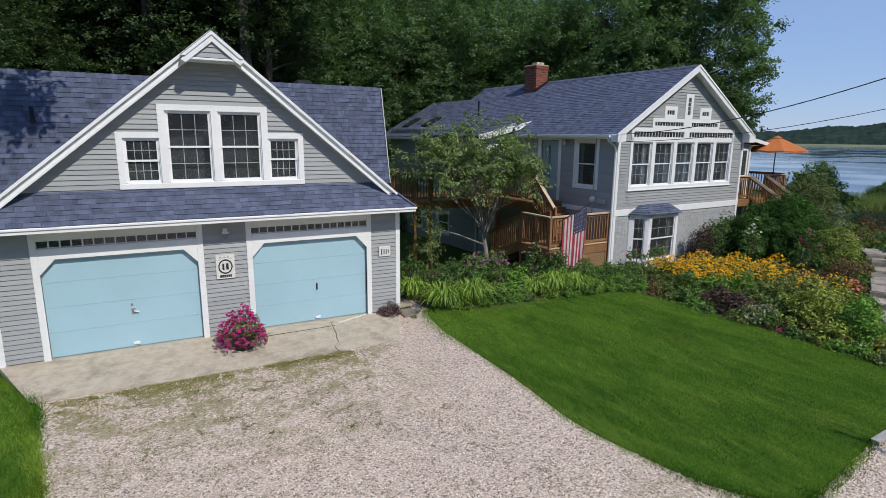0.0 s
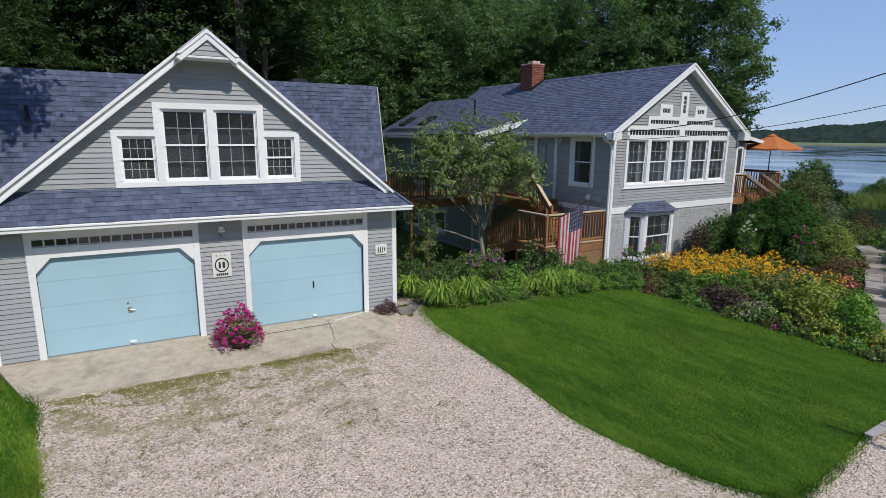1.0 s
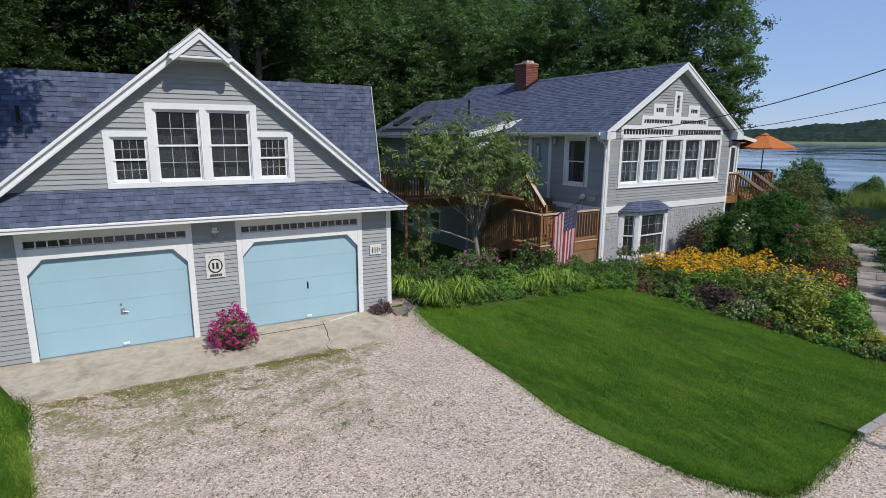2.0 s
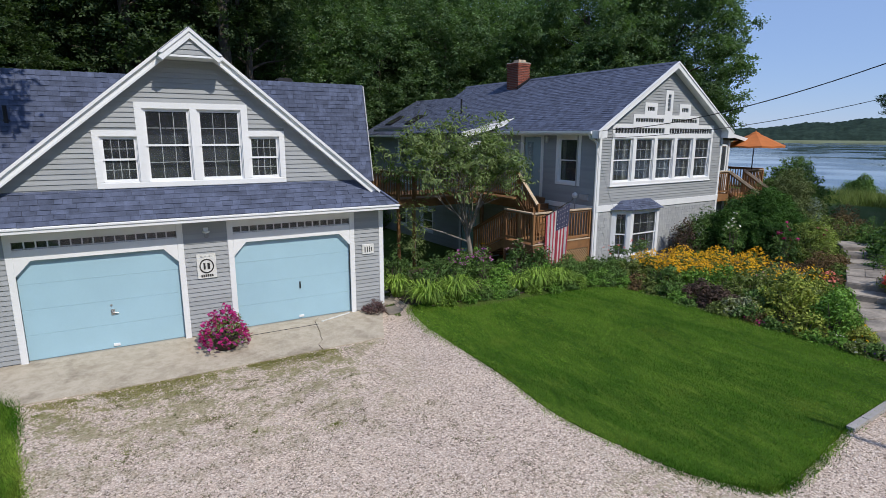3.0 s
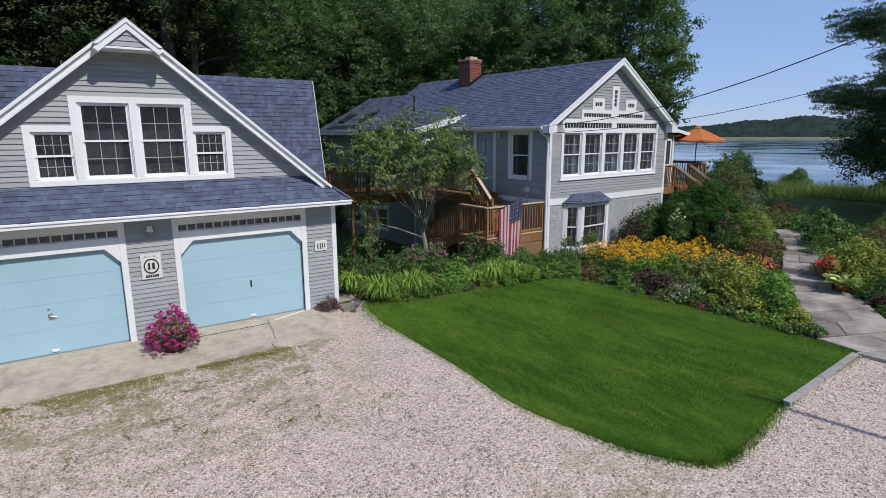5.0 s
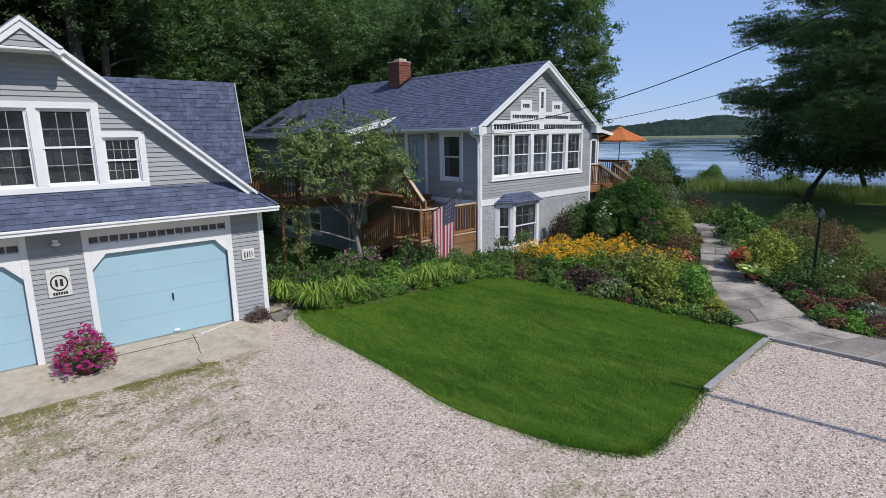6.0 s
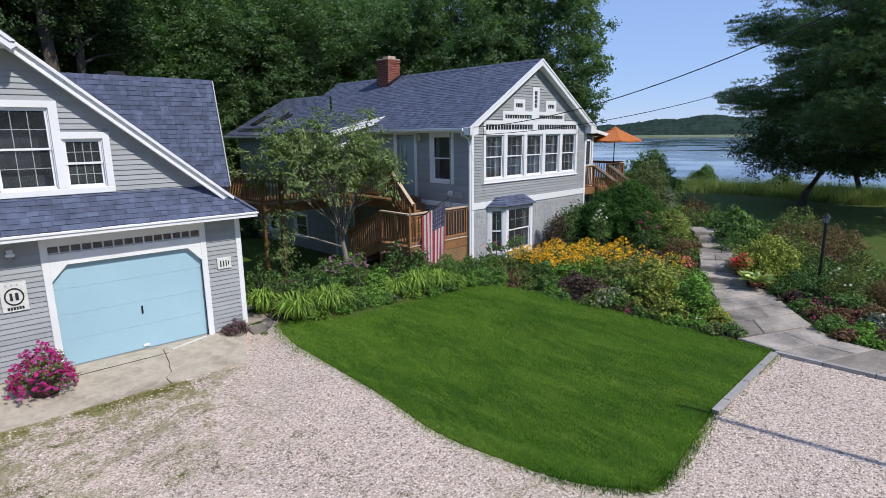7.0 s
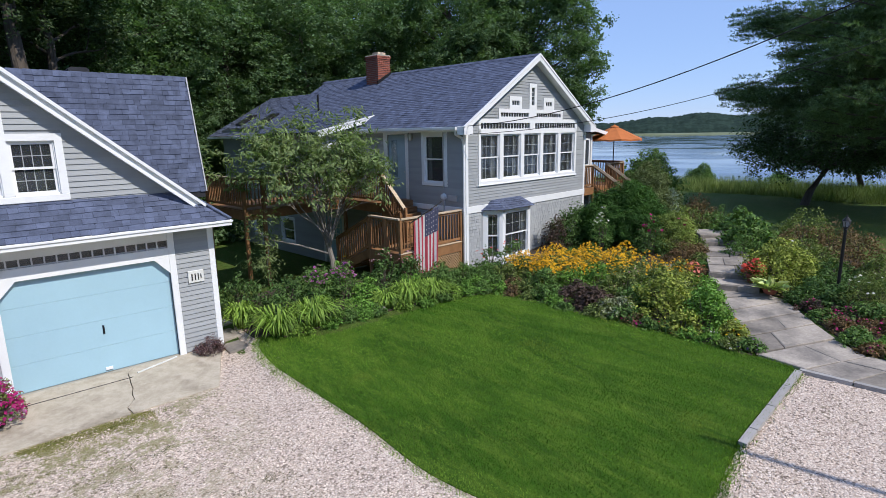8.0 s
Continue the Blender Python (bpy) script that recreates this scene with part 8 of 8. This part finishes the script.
def build_lamp_post():
    z = land(12.35, -8.45)
    root = thing("lamp_post", "black metal garden lamp post with a small glass lantern", "lamp post", pose(12.35, -8.45, z))
    h = 2.22 - z
    part("post", Geo().lathe([(.07, 0), (.07, .08), (.04, .12), (.036, h - .28), (.05, h - .26), (.03, h - .22)], 12), M_BLACK, root)
    lan = part("lantern", Geo().lathe([(.05, h - .22), (.075, h - .20), (.06, h - .19)], 8).lathe([(.10, h - .05), (.03, h + .04), (.012, h + .06), (.02, h + .08), (.0, h + .11)], 8), M_BLACK, root)
    part("lantern_glass", Geo().lathe([(.058, h - .19), (.085, h - .055)], 6), M_CURTAIN, lan)
    for k in range(6):
        a = math.pi * k / 3
        part("lantern_bar", Geo().tube([(.062 * math.cos(a), .062 * math.sin(a), h - .19), (.09 * math.cos(a), .09 * math.sin(a), h - .05)], .006, 4), M_BLACK, lan)


build_lamp_post()


def build_reeds():
    def region(rng, n):
        x = rng.uniform(33, 66, n)
        y = rng.uniform(-16, 34, n)
        p = np.column_stack([x, y])
        return p[(x + .30 * y > 32.5 + 1.2 * np.sin(y * .35)) & (x + .3 * y < 67)]
    blades("marsh_reeds", 190000, region, lambda x, y: land(x, y) + .16 * math.sin(x * .9 + 2 * math.sin(y * .6)) - .1, 1.05, .036, L_REED, 70, .45, "tall green marsh reeds along the shore")
    shrub("marsh_bush", "round green bush among the reeds", "bush", 56.5, 14.0, 1.5, 1.5, 2.35, L_MID, 71, (.10, .06), 420, 44, .3)
    shrub("marsh_bush", "low green bush among the reeds", "bush", 62, 8, 1.5, 1.5, 1.6, L_MID, 72, (.2, .1), 90, 24, .4)


build_reeds()


def edge_weeds():
    """Thin weeds where the gravel has worn along the apron and the lawn's edge."""
    def apron(rng, n):
        x = rng.uniform(-7.4, -.6, n)
        y = -1.86 - np.abs(rng.normal(0, .32, n)) * (1.2 - .6 * (x + 7.4) / 6.8)
        keep = np.sin(x * 2.1 + .4) + .7 * np.sin(x * 5.3 + y * 3) + .3 * np.sin(y * 9) > -.65 + .9 * np.clip((x + 4.5) / 3.7, 0, 1)
        return np.column_stack([x, y])[keep]
    def tufts(rng, n):
        spots = ((-6.0, -2.35, .75, .38), (-6.55, -2.0, .6, .15), (-4.3, -2.05, .6, .2), (-5.8, -4.3, .28, .5), (-4.5, -3.85, .45, .2), (-2.4, -2.05, .6, .15), (-4.9, -2.5, .35, .4), (-3.2, -1.98, .7, .12), (-1.3, -1.98, .5, .1), (-4.0, -4.6, .6, .5), (-7.1, -2.3, .25, .4), (-2.8, -5.0, .5, .3), (-.45, -7.4, .3, .6), (-.8, -6.6, .25, .4), (.0, -8.3, .35, .4), (-3.2, -3.0, .9, .4))
        k = rng.integers(0, len(spots), n)
        c = np.array(spots)[k]
        a, r = rng.uniform(0, 6.28, n), np.abs(rng.normal(0, .85, n))
        q = c[:, :2] + np.column_stack([np.cos(a) * r * c[:, 2], np.sin(a) * r * c[:, 3]])
        return q[np.sin(q[:, 0] * 9 + 3 * np.sin(q[:, 1] * 7)) + np.sin(q[:, 1] * 11 + q[:, 0] * 4) > -.5]
    blades("gravel_weeds", 30000, tufts, lambda x, y: DRIVE_Z, .026, .014, L_WEED, 83, 1.3, "patches of low olive weeds in the worn gravel")
    blades("gravel_weeds", 34000, apron, lambda x, y: DRIVE_Z, .034, .014, L_EDGE, 80, 1.2, "sparse yellowish weeds in the worn gravel")
    def wisps(rng, n):
        c = np.column_stack([rng.uniform(-6.8, 1.2, 560), rng.uniform(-11.5, -2.4, 560)])
        c = c[[inside(DRIVE, x, y) for x, y in c]]
        c = c[np.sin(c[:, 0] * .9 + c[:, 1] * .5 + 1.2) + .5 * np.sin(c[:, 0] * 2.3 - c[:, 1] * 1.9) > -.35]
        k = rng.integers(0, len(c), n)
        a = rng.uniform(-.6, 1.5, len(c))[k]
        u = rng.normal(0, .085, n) * rng.uniform(.5, 1.5, len(c))[k]
        v = rng.normal(0, .022, n) + .04 * np.sin(u * 22 + k)
        return c[k] + np.column_stack([np.cos(a) * u - np.sin(a) * v, np.sin(a) * u + np.cos(a) * v])
    blades("withered_weeds", 24000, wisps, lambda x, y: DRIVE_Z, .042, .010, L_DEAD, 85, 1.5, "withered brownish weed wisps scattered in the gravel")
    def edge(rng, n, loop=np.array(LAWN)):
        i = rng.integers(0, len(loop), n)
        f = rng.uniform(0, 1, (n, 1))
        p = loop[i] * (1 - f) + loop[(i + 1) % len(loop)] * f
        return p + rng.normal(0, .075, (n, 2))
    blades("lawn_fringe", 26000, edge, lambda x, y: max(lawn_z(x, y) - .03, DRIVE_Z), .085, .011, L_GRASS, 81, .6, "ragged grass fringe along the lawn edge")
    side = lambda rng, n: (lambda p: p[(p[:, 0] > -8.6) & (p[:, 1] > -8.5)])(edge(rng, n, np.array(SIDE_LAWN)))
    blades("side_fringe", 30000, side, lambda x, y: DRIVE_Z, .10, .012, L_GRASS, 82, .6, "ragged grass fringe along the drive edge")


edge_weeds()

# ---- kerb, flagstone path and steps ----
def build_kerb():
    rnd = random.Random(4)
    root = thing("kerb", "pale granite kerb stones between lawn and gravel", "kerb", pose(6, -9.2, -.1), kind="structure")
    a, b = Vector((4.27, -9.21, 0)), Vector((7.66, -8.98, 0))
    cuts = [0, .16, .45, .74, 1.0]
    for p, q in zip(cuts, cuts[1:]):
        u, v = a.lerp(b, p + .003), a.lerp(b, q - .003)
        g = Geo().beam((u.x - 6, u.y + 9.2, -.085), (v.x - 6, v.y + 9.2, -.085), .12, .22)
        part("kerb_stone", g, M_GRANITE, root)
    a, b = Vector((7.73, -8.97, 0)), Vector((8.15, -14.0, 0))
    for k in range(6):
        u, v = a.lerp(b, k / 6 + .002), a.lerp(b, (k + 1) / 6 - .002)
        part("kerb_stone", Geo().beam((u.x - 6, u.y + 9.2, -.075), (v.x - 6, v.y + 9.2, -.075), .10, .2), M_GRANITE, root)


build_kerb()


def flag_piece(poly, z, zs=0.0, th=.07):
    """A flagstone with softened rim from a rough quadrilateral."""
    c = Vector((sum(p[0] for p in poly) / len(poly), sum(p[1] for p in poly) / len(poly), 0))
    n = len(poly)
    g = Geo()
    inner = [((p[0] - c.x) * .965 + c.x, (p[1] - c.y) * .965 + c.y) for p in poly]
    g.v = [(x, y, z) for x, y in inner] + [(x, y, z - .012) for x, y in poly] + [(x, y, z - th) for x, y in poly]
    g.f = [tuple(range(n))] + [(n + k, n + (k + 1) % n, (k + 1) % n, k) for k in range(n)] + [(2 * n + k, 2 * n + (k + 1) % n, n + (k + 1) % n, n + k) for k in range(n)]
    return g


def build_path():
    rnd = random.Random(12)
    root = thing("flagstone_path", "irregular grey flagstone garden path with low steps", "path", pose(9.5, -7.5, 0), kind="structure")
    back = Matrix.Translation((-9.5, 7.5, 0))

    def lay(left, right, z0, z1, rows, cols):
        L = lambda f: Vector((*left[0], 0)).lerp(Vector((*left[1], 0)), f)
        R = lambda f: Vector((*right[0], 0)).lerp(Vector((*right[1], 0)), f)
        f = 0
        cuts = [0]
        for r in range(rows):
            cuts.append((r + 1) / rows + (rnd.uniform(-.25, .25) / rows if r < rows - 1 else 0))
        for f0, f1 in zip(cuts, cuts[1:]):
            n = cols + rnd.choice((-1, 0, 0))
            n = max(n, 1)
            xs = [0] + sorted(rnd.uniform(.3, .7) if n == 2 else (k / n + rnd.uniform(-.09, .09)) for k in range(1, n)) + [1]
            for a, b in zip(xs, xs[1:]):
                if b - a < .06:
                    continue
                j = lambda: rnd.uniform(-.015, .015)
                q = [L(f0).lerp(R(f0), a + .006), L(f0).lerp(R(f0), b - .006), L(f1).lerp(R(f1), b - .006 + j()), L(f1).lerp(R(f1), a + .006 + j())]
                q = [Vector((p.x + j(), p.y + j(), 0)) for p in q]
                d = Vector(q[3] - q[0]).normalized() * .012
                q = [q[0] + d, q[1] + d, q[2] - d, q[3] - d]
                z = z0 + (z1 - z0) * (f0 + f1) / 2 + rnd.uniform(-.006, .006)
                ob = part("flagstone", flag_piece([(p.x, p.y) for p in q], z), M_STONE, root)
                ob.matrix_local = back
    # along the gravel, then up to the steps
    lay([(7.82, -14.0), (7.82, -9.05)], [(9.40, -14.0), (9.35, -9.7)], -.085, -.08, 7, 2)
    lay([(7.82, -9.05), (7.95, -8.15)], [(9.35, -9.7), (10.0, -9.0)], -.08, -.07, 1, 2)
    lay([(7.95, -8.15), (10.2, -6.75)], [(10.0, -9.0), (12.05, -7.45)], -.06, -.005, 3, 2)
    lay([(10.2, -6.75), (11.75, -5.80)], [(12.05, -7.45), (12.35, -6.8)], .0, .03, 2, 2)
    # two low steps and the upper path
    lay([(11.75, -5.80), (12.25, -5.35)], [(12.15, -6.75), (12.75, -6.35)], .20, .20, 1, 2)
    lay([(12.25, -5.35), (15.4, -3.85)], [(12.75, -6.35), (16.6, -4.85)], .37, .45, 4, 2)
    lay([(15.4, -3.85), (16.0, -3.45)], [(16.6, -4.85), (17.2, -4.5)], .58, .58, 1, 2)
    lay([(16.0, -3.45), (17.0, -2.7)], [(17.2, -4.5), (18.0, -3.9)], .70, .72, 1, 2)
    for a, b, z in (((11.75, -5.80), (12.15, -6.75), .165), ((12.25, -5.35), (12.75, -6.35), .335), ((15.4, -3.85), (16.6, -4.85), .54), ((16.0, -3.45), (17.2, -4.5), .66)):
        d = (Vector((b[0], b[1], 0)) - Vector((a[0], a[1], 0))).normalized()
        n = Vector((-d.y, d.x, 0))
        n = n if n.x > 0 else -n
        for k in range(2):
            p, q = Vector((*a, 0)).lerp(Vector((*b, 0)), k / 2 + .002), Vector((*a, 0)).lerp(Vector((*b, 0)), (k + 1) / 2 - .002)
            p, q = p + n * .07, q + n * .07
            part("riser_stone", Geo().beam((p.x, p.y, z - .09), (q.x, q.y, z - .09), .2, .2), M_STONE, root).matrix_local = back
    # stepping stones by the garage corner
    for x, y, w, d in ((.55, .75, .55, .7), (.62, 1.6, .6, .7), (.45, -.05, .5, .6), (.75, 2.5, .6, .7)):
        q = [(x - w / 2, y - d / 2), (x + w / 2, y - d / 2 + .05), (x + w / 2 - .05, y + d / 2), (x - w / 2 + .04, y + d / 2 - .04)]
        part("flagstone", flag_piece(q, -.10 + .05 * max(y, 0)), M_STONE, root).matrix_local = back


build_path()
